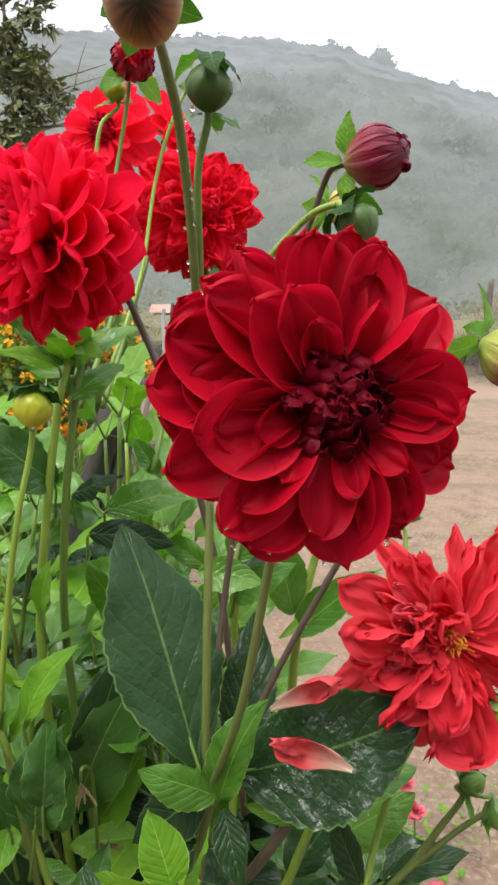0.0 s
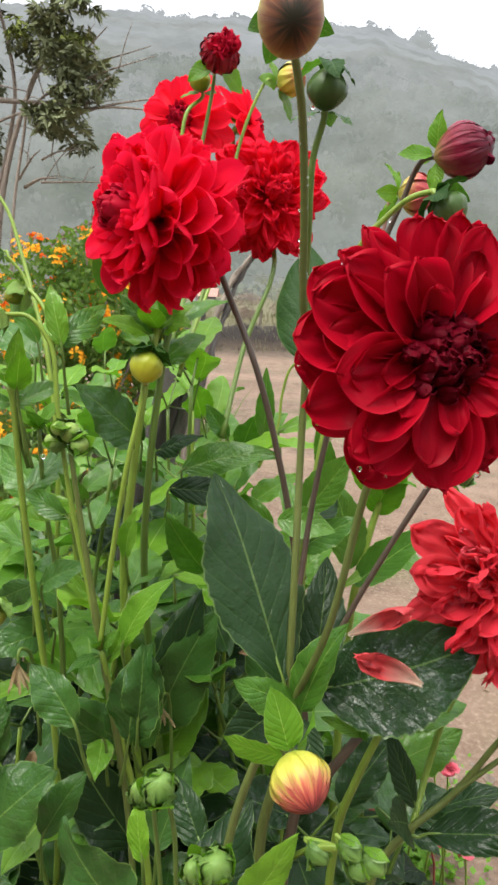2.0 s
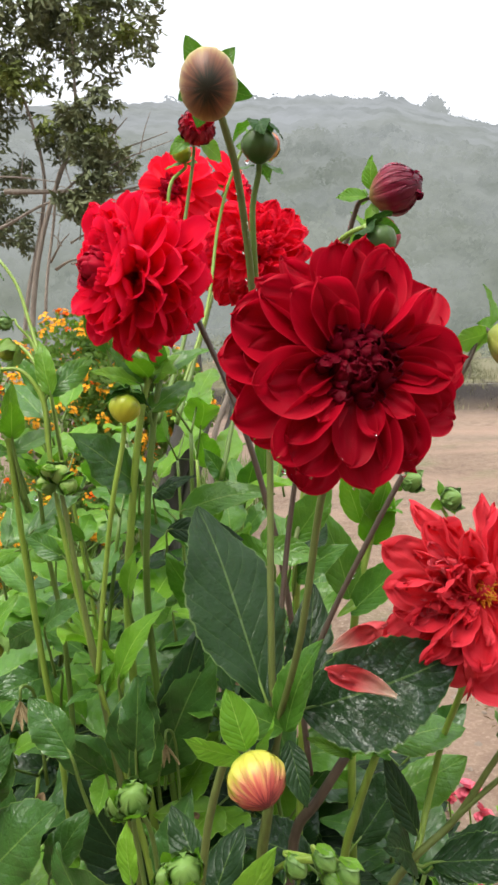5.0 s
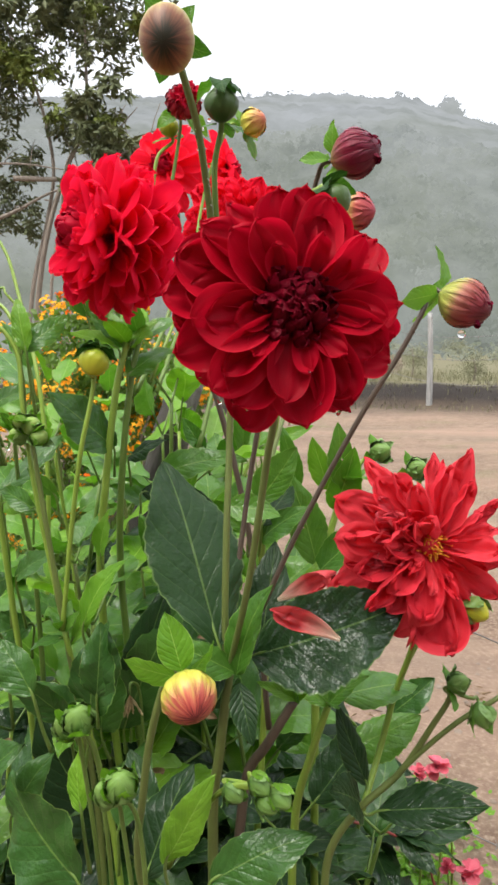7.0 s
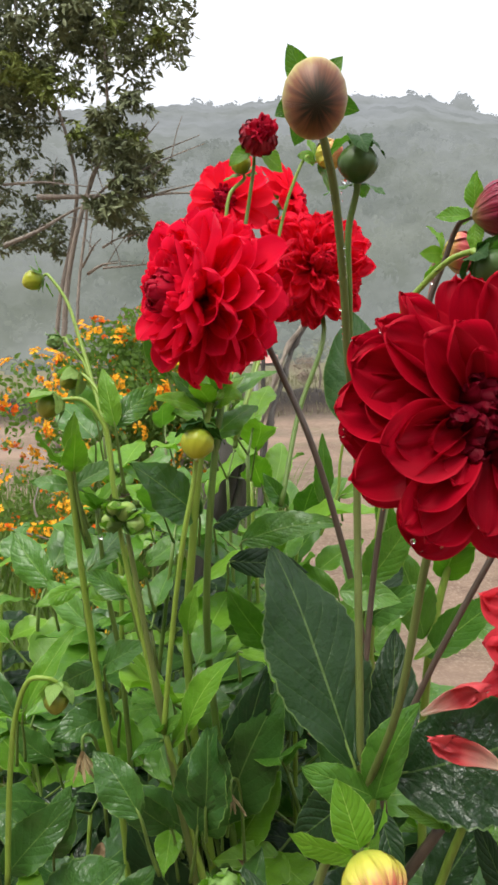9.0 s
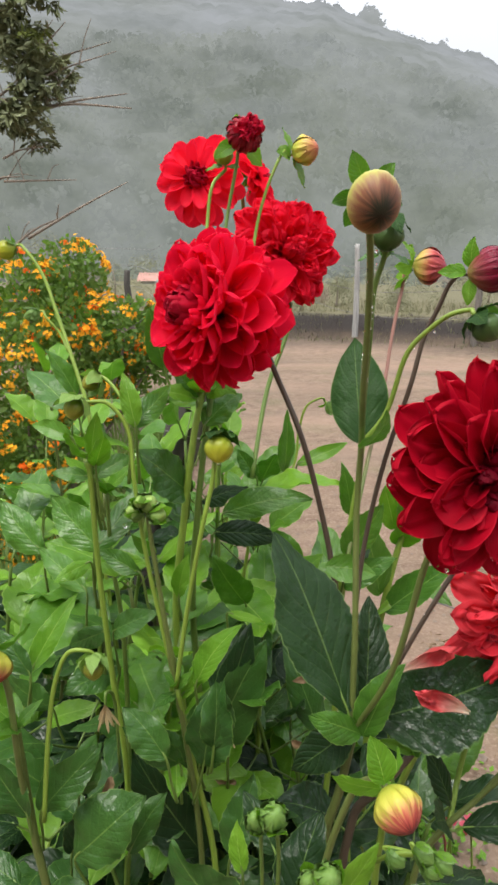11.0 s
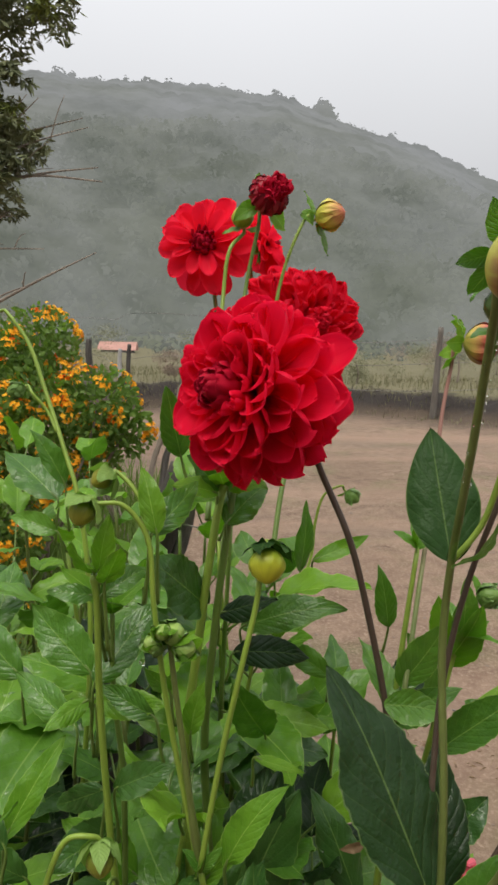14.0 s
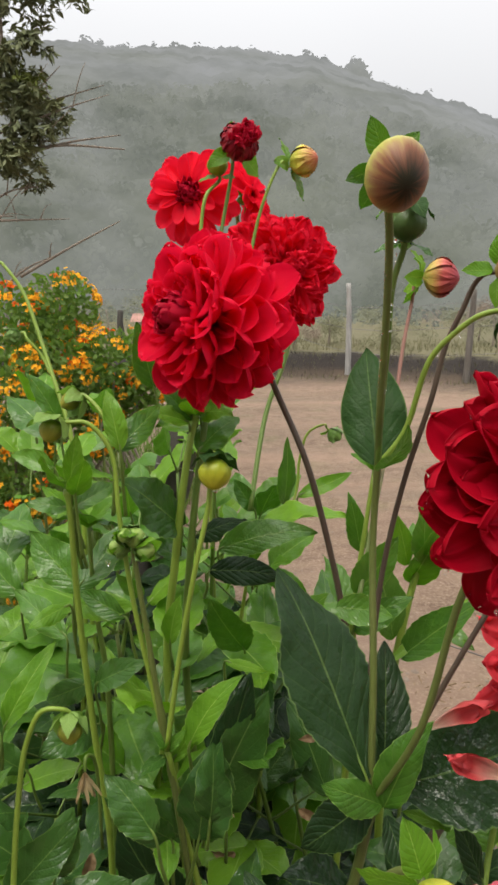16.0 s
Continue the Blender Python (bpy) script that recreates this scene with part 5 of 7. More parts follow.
# sectors: from and to (degrees round the axis), count, length, lift towards the face, kind, start from the middle
for a0, a1, count, long_, lift, kind, start in ((-48, 108, 9, 1.05, 2, 0, 0.10), (-40, 95, 6, 0.85, 16, 1, 0.10), (108, 262, 11, 1.10, -4, 0, 0.16), (262, 312, 5, 1.12, 4, 0, 0.14), (100, 290, 12, 0.95, 14, 1, 0.15),
                                          (110, 280, 11, 0.80, 30, 1, 0.14), (95, 300, 10, 0.55, 46, 1, 0.16), (120, 290, 8, 0.40, 58, 2, 0.22), (-60, 100, 7, 0.24, 50, 2, 0.16)):
    for k in range(count):
        phi = radians(a0 + (a1 - a0) * (k + 0.5) / count + crumple.uniform(-7, 7))
        th = radians(lift + crumple.uniform(-16, 16))
        rad = across_ * math.cos(phi) + upward * math.sin(phi)
        d = rad * math.cos(th) + fl4_axis * math.sin(th)
        size = 0.060 * long_ * crumple.uniform(0.72, 1.15)
        m = frame_from(d, fl4_axis * math.cos(th) - rad * math.sin(th), Vector((0.1325, 0.4160, 0.8427)) + rad * start * 0.060 + fl4_axis * 0.004) @ Matrix.Rotation(radians(crumple.uniform(-28, 28)), 4, "Y") @ Matrix.Diagonal((size * crumple.uniform(0.42, 1.15), size, size, 1))
        part("petal", petal_set("faded", FADED)[kind][crumple.randrange(6)], None, wilted, "", m)
for k in range(34):
    phi = radians(crumple.gauss(165, 32))
    rad = across_ * math.cos(phi) + upward * math.sin(phi)
    d = (rad + Vector((crumple.uniform(-0.7, 0.7), crumple.uniform(-0.8, 0.1), crumple.uniform(-0.7, 0.7)))).normalized()
    size = crumple.uniform(0.012, 0.021)
    m = frame_from(d, (crumple.uniform(-1, 1), -0.6, crumple.uniform(-0.5, 1)), Vector((0.1325, 0.4160, 0.8427)) + rad * crumple.uniform(0.022, 0.040) + fl4_axis * crumple.uniform(0.004, 0.014)) @ Matrix.Diagonal((size, size, size, 1))
    part("petal", petal_set("withered", WITHERED, 0.06, 1.0, 1.2)[crumple.randrange(3)][crumple.randrange(6)], None, wilted, "small withered pink petal", m)
rnd = random.Random(4)
STAMEN = plain("orange_stamen", (0.78, 0.24, 0.015), (0.88, 0.44, 0.04), 90.0, 0.6, 0.2, 0.0004)
for k in range(64):
    d = (fl4_axis + Vector((rnd.gauss(0, 0.55), rnd.gauss(0, 0.2), rnd.gauss(0, 0.6)))).normalized()
    s = Vector((0.1325, 0.4160, 0.8427)) + fl4_axis * 0.003 + across_ * rnd.gauss(0, 0.0035) + upward * rnd.gauss(0, 0.005)
    part("stamen", tube("stamen", [s, s + d * 0.006, s + d * rnd.uniform(0.009, 0.014) + Vector((0, 0, -0.001))], 0.00045, 0.0007, 5, 3), STAMEN, wilted, "orange stamen")


# ---- the buds ----
BIGSKIN = bud_skin("olive_red_bud", ((0.0, (0.32, 0.39, 0.05)), (0.48, (0.40, 0.39, 0.08)), (0.62, (0.30, 0.19, 0.068)), (0.76, (0.20, 0.080, 0.038)), (0.87, (0.11, 0.044, 0.022)), (0.96, (0.022, 0.020, 0.010))), 0.42, glow=0.04, streak=0.36)
PALEGREEN = bud_skin("pale_green_bud", ((0.0, (0.11, 0.20, 0.04)), (0.5, (0.17, 0.28, 0.06)), (1.0, (0.25, 0.36, 0.09))), 0.4)
PURPLE = bud_skin("purple_red_bud", ((0.0, (0.30, 0.24, 0.07)), (0.18, (0.24, 0.06, 0.05)), (0.42, (0.20, 0.008, 0.030)), (1.0, (0.08, 0.003, 0.014))), 0.36)
PINK = bud_skin("pink_yellow_bud", ((0.0, (0.42, 0.42, 0.09)), (0.3, (0.52, 0.36, 0.10)), (0.55, (0.46, 0.09, 0.08)), (1.0, (0.28, 0.03, 0.05))), 0.4)
PINKPLUM = bud_skin("plum_green_bud", ((0.0, (0.26, 0.32, 0.06)), (0.34, (0.34, 0.33, 0.08)), (0.52, (0.30, 0.10, 0.07)), (0.80, (0.22, 0.03, 0.04)), (1.0, (0.08, 0.012, 0.016))), 0.4)
YELLOW = bud_skin("yellow_red_bud", ((0.0, (0.30, 0.36, 0.04)), (0.52, (0.45, 0.41, 0.06)), (0.64, (0.48, 0.29, 0.09)), (0.77, (0.46, 0.13, 0.075)), (0.92, (0.34, 0.055, 0.045)), (1.0, (0.10, 0.016, 0.016))), 0.4, streak=0.75)
PALEYELLOW = bud_skin("pale_yellow_bud", ((0.0, (0.36, 0.44, 0.05)), (0.5, (0.56, 0.52, 0.08)), (0.76, (0.56, 0.34, 0.10)), (1.0, (0.42, 0.10, 0.06))), 0.4, streak=0.6)
GREENBUD = bud_skin("green_bud", ((0.0, (0.065, 0.140, 0.026)), (0.5, (0.100, 0.190, 0.038)), (1.0, (0.14, 0.24, 0.055))), 0.4)
LIME = bud_skin("lime_yellow_bud", ((0.0, (0.10, 0.18, 0.02)), (0.42, (0.24, 0.28, 0.022)), (1.0, (0.40, 0.38, 0.028))), 0.30)
OLIVE = bud_skin("olive_bud", ((0.0, (0.06, 0.09, 0.015)), (0.5, (0.13, 0.15, 0.020)), (1.0, (0.24, 0.23, 0.028))), 0.34)
DARKBUD = bud_skin("dark_green_bud", ((0.0, (0.030, 0.070, 0.016)), (0.5, (0.055, 0.100, 0.026)), (1.0, (0.075, 0.120, 0.035))), 0.36)
OPENING = bud_skin("opening_red_bud", ((0.0, (0.35, 0.03, 0.03)), (0.5, (0.30, 0.006, 0.018)), (0.85, (0.24, 0.004, 0.015)), (1.0, (0.08, 0.002, 0.006))), 0.4)

PINKSTEM = two_tone_stem("pink_and_green_stem", (0.13, 0.17, 0.055), (0.26, 0.13, 0.10), (0.0106, 0.5700, 0.9266)[2], (0.0362, 0.6200, 1.0015)[2])
NODE = (-0.0248, 0.4150, 0.9997)
bud((-0.0465, 0.3030, 1.1790), (0.08, -0.90, -0.42), 0.0166, 0.039, BIGSKIN, "large round olive and red dahlia bud with a dark tip", 5, 0.82, 88,
    [(-0.0445, 0.3330, 1.1760), (-0.0410, 0.3400, 1.1630), (-0.0372, 0.3520, 1.1456), (-0.0328, 0.3720, 1.0998), (-0.0300, 0.3920, 1.0443), NODE, (-0.0250, 0.4200, 0.9402), (-0.0260, 0.3980, 0.8448), (-0.0260, 0.3900, 0.7607), JOINT], 0.0032, 0.0026, BROWNSTEM, ribs=14, depth=0.025, seed=2, sepal_mat=LEAF, tall=1.15)
cloaked = bud((-0.0228, 0.3680, 1.1638), (0.05, -0.20, 0.95), 0.0122, 0.024, DARKBUD, "small closed dark green dahlia bud", 3, 1.0, 100, [(-0.0287, 0.3750, 1.1272), (-0.0290, 0.3820, 1.0869), (-0.0284, 0.3950, 1.0442), NODE], 0.0026, 0.0022, STEM, seed=3, sepal_mat=LEAF)
hood(cloaked, (-0.0222, 0.3656, 1.1760), (-0.05, 0.20, -0.95), 0.0122, 4, (MATTE, LEAF, MATTE, MATTE), 91, 1.65)
purple = bud((0.0712, 0.4130, 1.1410), (0.93, -0.30, 0.18), 0.0178, 0.038, PURPLE, "purple-red dahlia bud about to open, with green sepals", 0, 1.15, 105,
    [(0.0438, 0.4300, 1.1297), (0.0382, 0.4350, 1.1123), (0.0289, 0.4400, 1.0866), (0.0201, 0.4400, 1.0466), (0.0040, 0.4500, 0.9771), (-0.0108, 0.4500, 0.8951), (-0.0220, 0.4300, 0.8032)], 0.0026, 0.0020, DARKSTEM, ribs=14, depth=0.09, wrap=11, lift=0.012, seed=4)
for k, (d, face, long_) in enumerate((((-0.12, -0.25, 1.0), (-0.5, -0.8, 0.0), 0.024), ((-1.0, -0.15, 0.05), (0.0, -0.8, 0.5), 0.022), ((-0.10, -0.25, -1.0), (-0.6, -0.8, 0.0), 0.021), ((-0.5, 0.9, 0.2), (-0.8, -0.5, 0.0), 0.020))):
    sepal(purple, Vector((0.0555, 0.4175, 1.1380)) + Vector(d) * 0.004, d, face, long_, 0.58, FRESH, 230 + k)
nodding = bud((0.0557, 0.3720, 1.0990), (0.55, -0.30, -0.62), 0.0118, 0.023, DARKBUD, "nodding green dahlia bud on a curled stem", 0, 1.2, 60, [(0.0475, 0.3850, 1.1112), (0.0354, 0.3920, 1.1078), (0.0216, 0.4000, 1.0960), (0.0069, 0.4050, 1.0777), (-0.0067, 0.4130, 1.0255), NODE], 0.0024, 0.0020, LIGHTSTEM, seed=5)
hood(nodding, (0.0486, 0.3759, 1.1070), (0.55, -0.30, -0.62), 0.0118, 5, (MATTE, MATTE, MATTE, LEAF, MATTE), 97, 1.75)
bud((0.0890, 0.6530, 1.1468), (0.90, -0.32, -0.05), 0.0185, 0.037, PINK, "pink and yellow dahlia bud with pale green sepals", 5, 1.1, 112, [(0.0615, 0.6600, 1.1214), (0.0519, 0.6500, 1.0786), (0.0362, 0.6200, 1.0015), (0.0106, 0.5700, 0.9266), (-0.0120, 0.5300, 0.8405)], 0.0026, 0.0018, PINKSTEM, ribs=12, wrap=8, seed=6, sepal_mat=FRESH)
plum = bud((0.1481, 0.3840, 1.0290), (0.72, -0.42, -0.40), 0.0172, 0.040, PINKPLUM, "pinkish dahlia bud with a rain drop hanging from it", 4, 1.1, 112, [(0.1192, 0.3850, 1.0234), (0.1059, 0.3840, 0.9975), (0.0768, 0.3830, 0.9487), (0.0283, 0.3840, 0.8546), (-0.0062, 0.3880, 0.7762), JOINT], 0.0025, 0.0020, DARKSTEM, ribs=13, depth=0.09, wrap=11, lift=0.012, seed=7)
bud((-0.0261, 0.2320, 0.8040), (0.36, -0.84, -0.34), 0.0156, 0.031, YELLOW, "yellow and red nodding dahlia bud", 4, 1.35, 118, [(-0.0448, 0.2620, 0.7984), (-0.0566, 0.2680, 0.7622), (-0.0649, 0.2750, 0.7161), (-0.0726, 0.2900, 0.6406), (-0.02, 0.33, 0.45)], 0.0030, 0.0026, BROWNSTEM, ribs=14, wrap=9, lift=0.014, seed=8, sepal_mat=FRESH)
capped = bud((-0.1439, 0.4460, 0.9875), (-0.06, -0.45, -0.66), 0.0130, 0.026, LIME, "lime yellow dahlia bud with a dark green cap", 0, 0.95, 58, [(-0.1462, 0.4600, 0.9977), (-0.1489, 0.4550, 0.9619), (-0.1591, 0.4500, 0.9129), (-0.1729, 0.4550, 0.8363), (-0.1865, 0.4600, 0.7424)], 0.0026, 0.0020, LIGHTSTEM, seed=9)
hood(capped, (-0.1428, 0.4536, 0.9986), (-0.06, -0.45, -0.66), 0.0145, 5, (MATTE, MID), 121, 1.40)
for ob_, at, ax in ((purple, (0.0712, 0.4130, 1.1410), (0.93, -0.30, 0.18)), (plum, (0.1481, 0.3840, 1.0290), (0.72, -0.42, -0.40))):
    bloom(ob_, Vector(at) - Vector(ax).normalized() * 0.004, ax, 0.036, [(13, 4, 0.50, 0.0, 4, 0.35), (11, 2, 0.57, 0.0, 4, 0.26), (9, 0, 0.60, 0.0, 4, 0.16), (5, 0, 0.60, 0.0, 4, 0.07)], "plum", PLUM, PLUM, 16, calyx=False)
opening = bud((-0.1183, 0.7420, 1.2974), (0.30, -0.85, 0.25), 0.0205, 0.034, OPENING, "crimson dahlia bud just opening", 3, 1.1, 100, [(-0.1261, 0.7600, 1.2734), (-0.1384, 0.7600, 1.2061), (-0.1499, 0.7200, 1.1132), (-0.1664, 0.6400, 0.9920)], 0.0026, 0.0022, STEM, ribs=16, depth=0.10, seed=10, sepal_mat=FRESH, wrap=11)
bloom(opening, Vector((-0.1183, 0.7420, 1.2974)) - Vector((0.30, -0.85, 0.25)).normalized() * 0.012, (0.30, -0.85, 0.25), 0.034, [(14, 34, 0.88, 0.0, 4), (13, 27, 0.92, 0.0, 4), (11, 20, 0.94, 0.0, 4), (9, 12, 0.94, 0.02, 4), (6, 5, 0.92, 0.02, 4)], "crimson", CRIMSON, CRIMSON, 15, calyx=False)
bud((-0.1432, 0.7750, 1.2797), (-0.15, -0.50, 0.80), 0.0125, 0.026, LIME, "small pale yellow dahlia bud behind the crimson one", 3, 1.0, 80, [(-0.1564, 0.7700, 1.2452), (-0.1638, 0.7600, 1.1921), (-0.1678, 0.7000, 1.0873), (-0.1712, 0.6300, 0.9874)], 0.0026, 0.0022, LIGHTSTEM, seed=11)
bud((-0.0387, 0.8070, 1.2919), (0.72, -0.50, 0.15), 0.0170, 0.037, PALEYELLOW, "yellow and red dahlia bud on an arched stem", 4, 1.35, 88, [(-0.0664, 0.8000, 1.2894), (-0.0863, 0.7900, 1.2476), (-0.1020, 0.7800, 1.1894), (-0.1143, 0.7400, 1.0873), (-0.1464, 0.6600, 0.9630)], 0.0024, 0.0020, LIGHTSTEM, seed=12, wrap=7)
bud((-0.4398, 0.8400, 1.1657), (-0.72, -0.35, -0.35), 0.0150, 0.030, LIME, "yellow-green dahlia bud on a long arched stem", 2, 1.0, 75, [(-0.4156, 0.8400, 1.1688), (-0.3908, 0.8300, 1.1358), (-0.3673, 0.8100, 1.0792), (-0.3408, 0.7800, 1.0137), (-0.3236, 0.7600, 0.9664), (-0.3074, 0.7400, 0.8380), (-0.33, 0.74, 0.45)], 0.0036, 0.0020, LIGHTSTEM, seed=13, hug=3, cap=0.5)
bud((-0.3987, 0.8000, 1.0814), (-0.75, -0.35, -0.3), 0.0095, 0.022, GREENBUD, "small green dahlia bud on a short side stem", 2, 1.0, 70, [(-0.3809, 0.8000, 1.0784), (-0.3641, 0.8000, 1.0581), (-0.3510, 0.7900, 1.0340)], 0.0022, 0.0018, LIGHTSTEM, seed=14, hug=2)
droop = bud((-0.2756, 0.4800, 1.0160), (-0.25, -0.45, -0.72), 0.0098, 0.020, OLIVE, "drooping lime green dahlia bud with a rain drop", 0, 1.35, 54, [(-0.2668, 0.4850, 1.0223), (-0.2474, 0.4850, 1.0209), (-0.2294, 0.4850, 0.9975), (-0.2237, 0.4800, 0.9477), (-0.2138, 0.4750, 0.8752), (-0.1971, 0.4700, 0.7884), (-0.1826, 0.4650, 0.7152)], 0.0026, 0.0018, LIGHTSTEM, seed=15)
hood(droop, (-0.2726, 0.4853, 1.0245), (-0.25, -0.45, -0.72), 0.012, 5, (PALESEPAL,), 175, 1.75, 0.5, 0.62, 0.62)
droop = bud((-0.2637, 0.5000, 1.0370), (-0.60, -0.35, -0.35), 0.0080, 0.017, OLIVE, "small nodding lime green dahlia bud", 0, 1.4, 52, [(-0.2364, 0.4950, 1.0256), (-0.2282, 0.4880, 0.9892)], 0.0022, 0.0018, LIGHTSTEM, seed=16)
hood(droop, (-0.2567, 0.5041, 1.0411), (-0.6, -0.35, -0.35), 0.01, 4, (PALESEPAL,), 178, 1.75, 0.5, 0.62, 0.62)
for k, (dx, dz, r) in enumerate(((-0.0108, -0.0038, 0.0085), (0.0024, 0.0047, 0.0095), (0.0108, -0.0047, 0.0085), (-0.0047, 0.0094, 0.0065))):
    bud(Vector((-0.2111, 0.4670, 0.9262)) + Vector((dx, -0.004 * k, dz)), (dx * 53, -0.5, 0.2), r, r * 2.2, PALEGREEN, "tiny green dahlia bud in a tight cluster", 4, 1.45, 26, [(-0.2101, 0.4680, 0.9128), (-0.2067, 0.4680, 0.8784)], 0.0020, 0.0014, STEM, seed=20 + k, hug=2, sepal_mat=FRESH)
droop = bud((-0.2541, 0.4070, 0.7970), (0.10, -0.40, -0.80), 0.0094, 0.020, OLIVE, "hanging pale green dahlia bud hooded by five sepals", 0, 1.75, 48, [(-0.2613, 0.4100, 0.8132), (-0.2752, 0.4100, 0.8120), (-0.2882, 0.4100, 0.7858), (-0.2980, 0.4100, 0.7319), (-0.3080, 0.4100, 0.6351)], 0.0026, 0.0018, LIGHTSTEM, seed=30)
hood(droop, (-0.2553, 0.4117, 0.8063), (0.1, -0.4, -0.8), 0.0115, 5, (PALESEPAL,), 220, 1.75, 0.5, 0.62, 0.62)
bud((-0.3381, 0.3850, 0.8123), (0.05, -0.55, -0.72), 0.0200, 0.033, YELLOW, "yellow and red nodding dahlia bud", 4, 1.15, 104, [(-0.3278, 0.4000, 0.7823), (-0.3246, 0.4000, 0.7246), (-0.3259, 0.4100, 0.6814), (-0.3185, 0.4200, 0.5840)], 0.0036, 0.0028, BROWNSTEM, ribs=14, wrap=9, lift=0.014, seed=31, sepal_mat=LEAF)
bud((0.0156, 0.8550, 0.9464), (0.55, -0.4, -0.45), 0.0098, 0.022, GREENBUD, "small nodding green bud on a hooked stem", 2, 1.1, 80, [(0.0016, 0.8550, 0.9608), (-0.0205, 0.8550, 0.9503), (-0.0322, 0.8550, 0.9127), (-0.0368, 0.8500, 0.8676), (-0.0607, 0.8300, 0.8136)], 0.0024, 0.0016, LIGHTSTEM, seed=32, hug=2, sepal_mat=FRESH)
for k, (at, dx) in enumerate((((-0.1031, 0.2670, 0.7676), 0), ((-0.0680, 0.2370, 0.7448), 0), ((-0.1144, 0.2750, 0.7570), 1), ((-0.0792, 0.2450, 0.7335), 1))):
    bud(at, (0.1 - 0.4 * dx, -0.55, 0.75), 0.0098 - 0.002 * dx, 0.022, GREENBUD, "green dahlia bud wrapped in sepals, low on the plant", 4, 1.4, 34, [(at[0] + 0.004, at[1] + 0.016, at[2] - 0.03), (at[0] + 0.006, at[1] + 0.03, at[2] - 0.10), (at[0] - 0.01, at[1] + 0.10, at[2] - 0.30)], 0.0019, 0.0015, STEM, seed=33 + k, hug=3, cap=0.86, sepal_mat=FRESH, flare=0.05)
for k, at in enumerate(((-0.0085, 0.2900, 0.7077), (0.0144, 0.2770, 0.7104), (0.0229, 0.2770, 0.7147), (0.0096, 0.2800, 0.7206))):
    bud(at, (0.5, -0.5, -0.2), 0.0070, 0.017, GREENBUD, "tiny green dahlia bud in a low cluster", 3, 1.35, 34, [(0.0037, 0.2850, 0.7169), (-0.0114, 0.2900, 0.7115), (-0.0319, 0.3000, 0.6852), (-0.0580, 0.3100, 0.6339)], 0.0024, 0.0014, LIGHTSTEM, seed=40 + k, hug=2, sepal_mat=FRESH)
bud((0.1690, 0.4040, 0.7945), (0.55, -0.5, -0.25), 0.0105, 0.023, LIME, "small green bud beside the fading flower", 1, 1.0, 70, [(0.1620, 0.4200, 0.7960), (0.1480, 0.4600, 0.7679), (0.1299, 0.4750, 0.7195)], 0.0022, 0.0016, LIGHTSTEM, seed=50, hug=3)
bud((0.1640, 0.4320, 0.7201), (0.6, -0.3, 0.5), 0.0090, 0.020, GREENBUD, "small green bud at a branch tip", 2, 1.5, 75, [(0.1584, 0.4340, 0.7089), (0.1449, 0.4380, 0.6770), (0.1185, 0.4430, 0.6286), (0.0837, 0.4400, 0.5941), (0.0589, 0.4400, 0.5494), (0.06, 0.45, 0.4)], 0.0044, 0.0018, BROWNSTEM, seed=51, hug=2)
bud((0.1857, 0.4340, 0.6914), (0.2, -0.5, -0.7), 0.0105, 0.022, GREENBUD, "small drooping green bud with a rain drop", 3, 1.3, 28, [(0.1769, 0.4340, 0.7059), (0.1648, 0.4340, 0.7092)], 0.0018, 0.0014, STEM, seed=52, hug=2)
bud((0.2246, 0.4340, 0.7205), (0.7, -0.5, 0.3), 0.0105, 0.022, GREENBUD, "small green bud at a branch tip", 2, 1.1, 75, [(0.1969, 0.4340, 0.7069), (0.1675, 0.4360, 0.6844), (0.1320, 0.4400, 0.6469), (0.1115, 0.4430, 0.6203)], 0.0028, 0.0020, BROWNSTEM, seed=53, hug=2)
bud((0.1186, 0.6600, 0.8829), (0.5, -0.5, 0.3), 0.0125, 0.026, GREENBUD, "green dahlia bud behind the fading flower", 3, 1.2, 75, [(0.0967, 0.6600, 0.8696), (0.0712, 0.6400, 0.8210), (0.0542, 0.6200, 0.7613)], 0.0030, 0.0022, LIGHTSTEM, seed=54, hug=3, sepal_mat=FRESH)
bud((0.1540, 0.6200, 0.8704), (0.5, -0.5, 0.3), 0.0115, 0.024, GREENBUD, "green dahlia bud behind the fading flower", 3, 1.2, 75, [(0.1517, 0.6200, 0.8457), (0.1474, 0.6000, 0.7948)], 0.0024, 0.0018, LIGHTSTEM, seed=55, hug=3, sepal_mat=FRESH)


# ---- the plants: main stems and leaves ----
def plant(at, label):
    return thing("dahlia_plant", at, label, "plant", "dahlia plants")


front = plant((-0.03, 0.45, 0.0), "dahlia plant with thick brown-green stems and dark wet leaves")
stalk(front, [(-0.03, 0.45, 0.0), (-0.0425, 0.4200, 0.5944), (-0.0332, 0.4020, 0.6680), JOINT], 0.0058, 0.0042, BROWNSTEM, (0.98,))
stalk(front, [(-0.02, 0.46, 0.0), (-0.0142, 0.4200, 0.6275), (0.0064, 0.4000, 0.6764), (0.0292, 0.3900, 0.7214)], 0.0055, 0.0040, DARKSTEM)
stalk(front, [(0.03, 0.50, 0.0), (0.0280, 0.4700, 0.5634), (0.0405, 0.4600, 0.6264), (0.0572, 0.4500, 0.6863)], 0.0048, 0.0036, LIGHTSTEM)
leaf(front, (-0.0307, 0.3850, 0.7664), (-0.0930, 0.4700, 0.9000), 0.52, DEEP, (0.58, -0.84, 0.2), 0.20, 0.10, 14, 1, JOINT, belly=0.98)
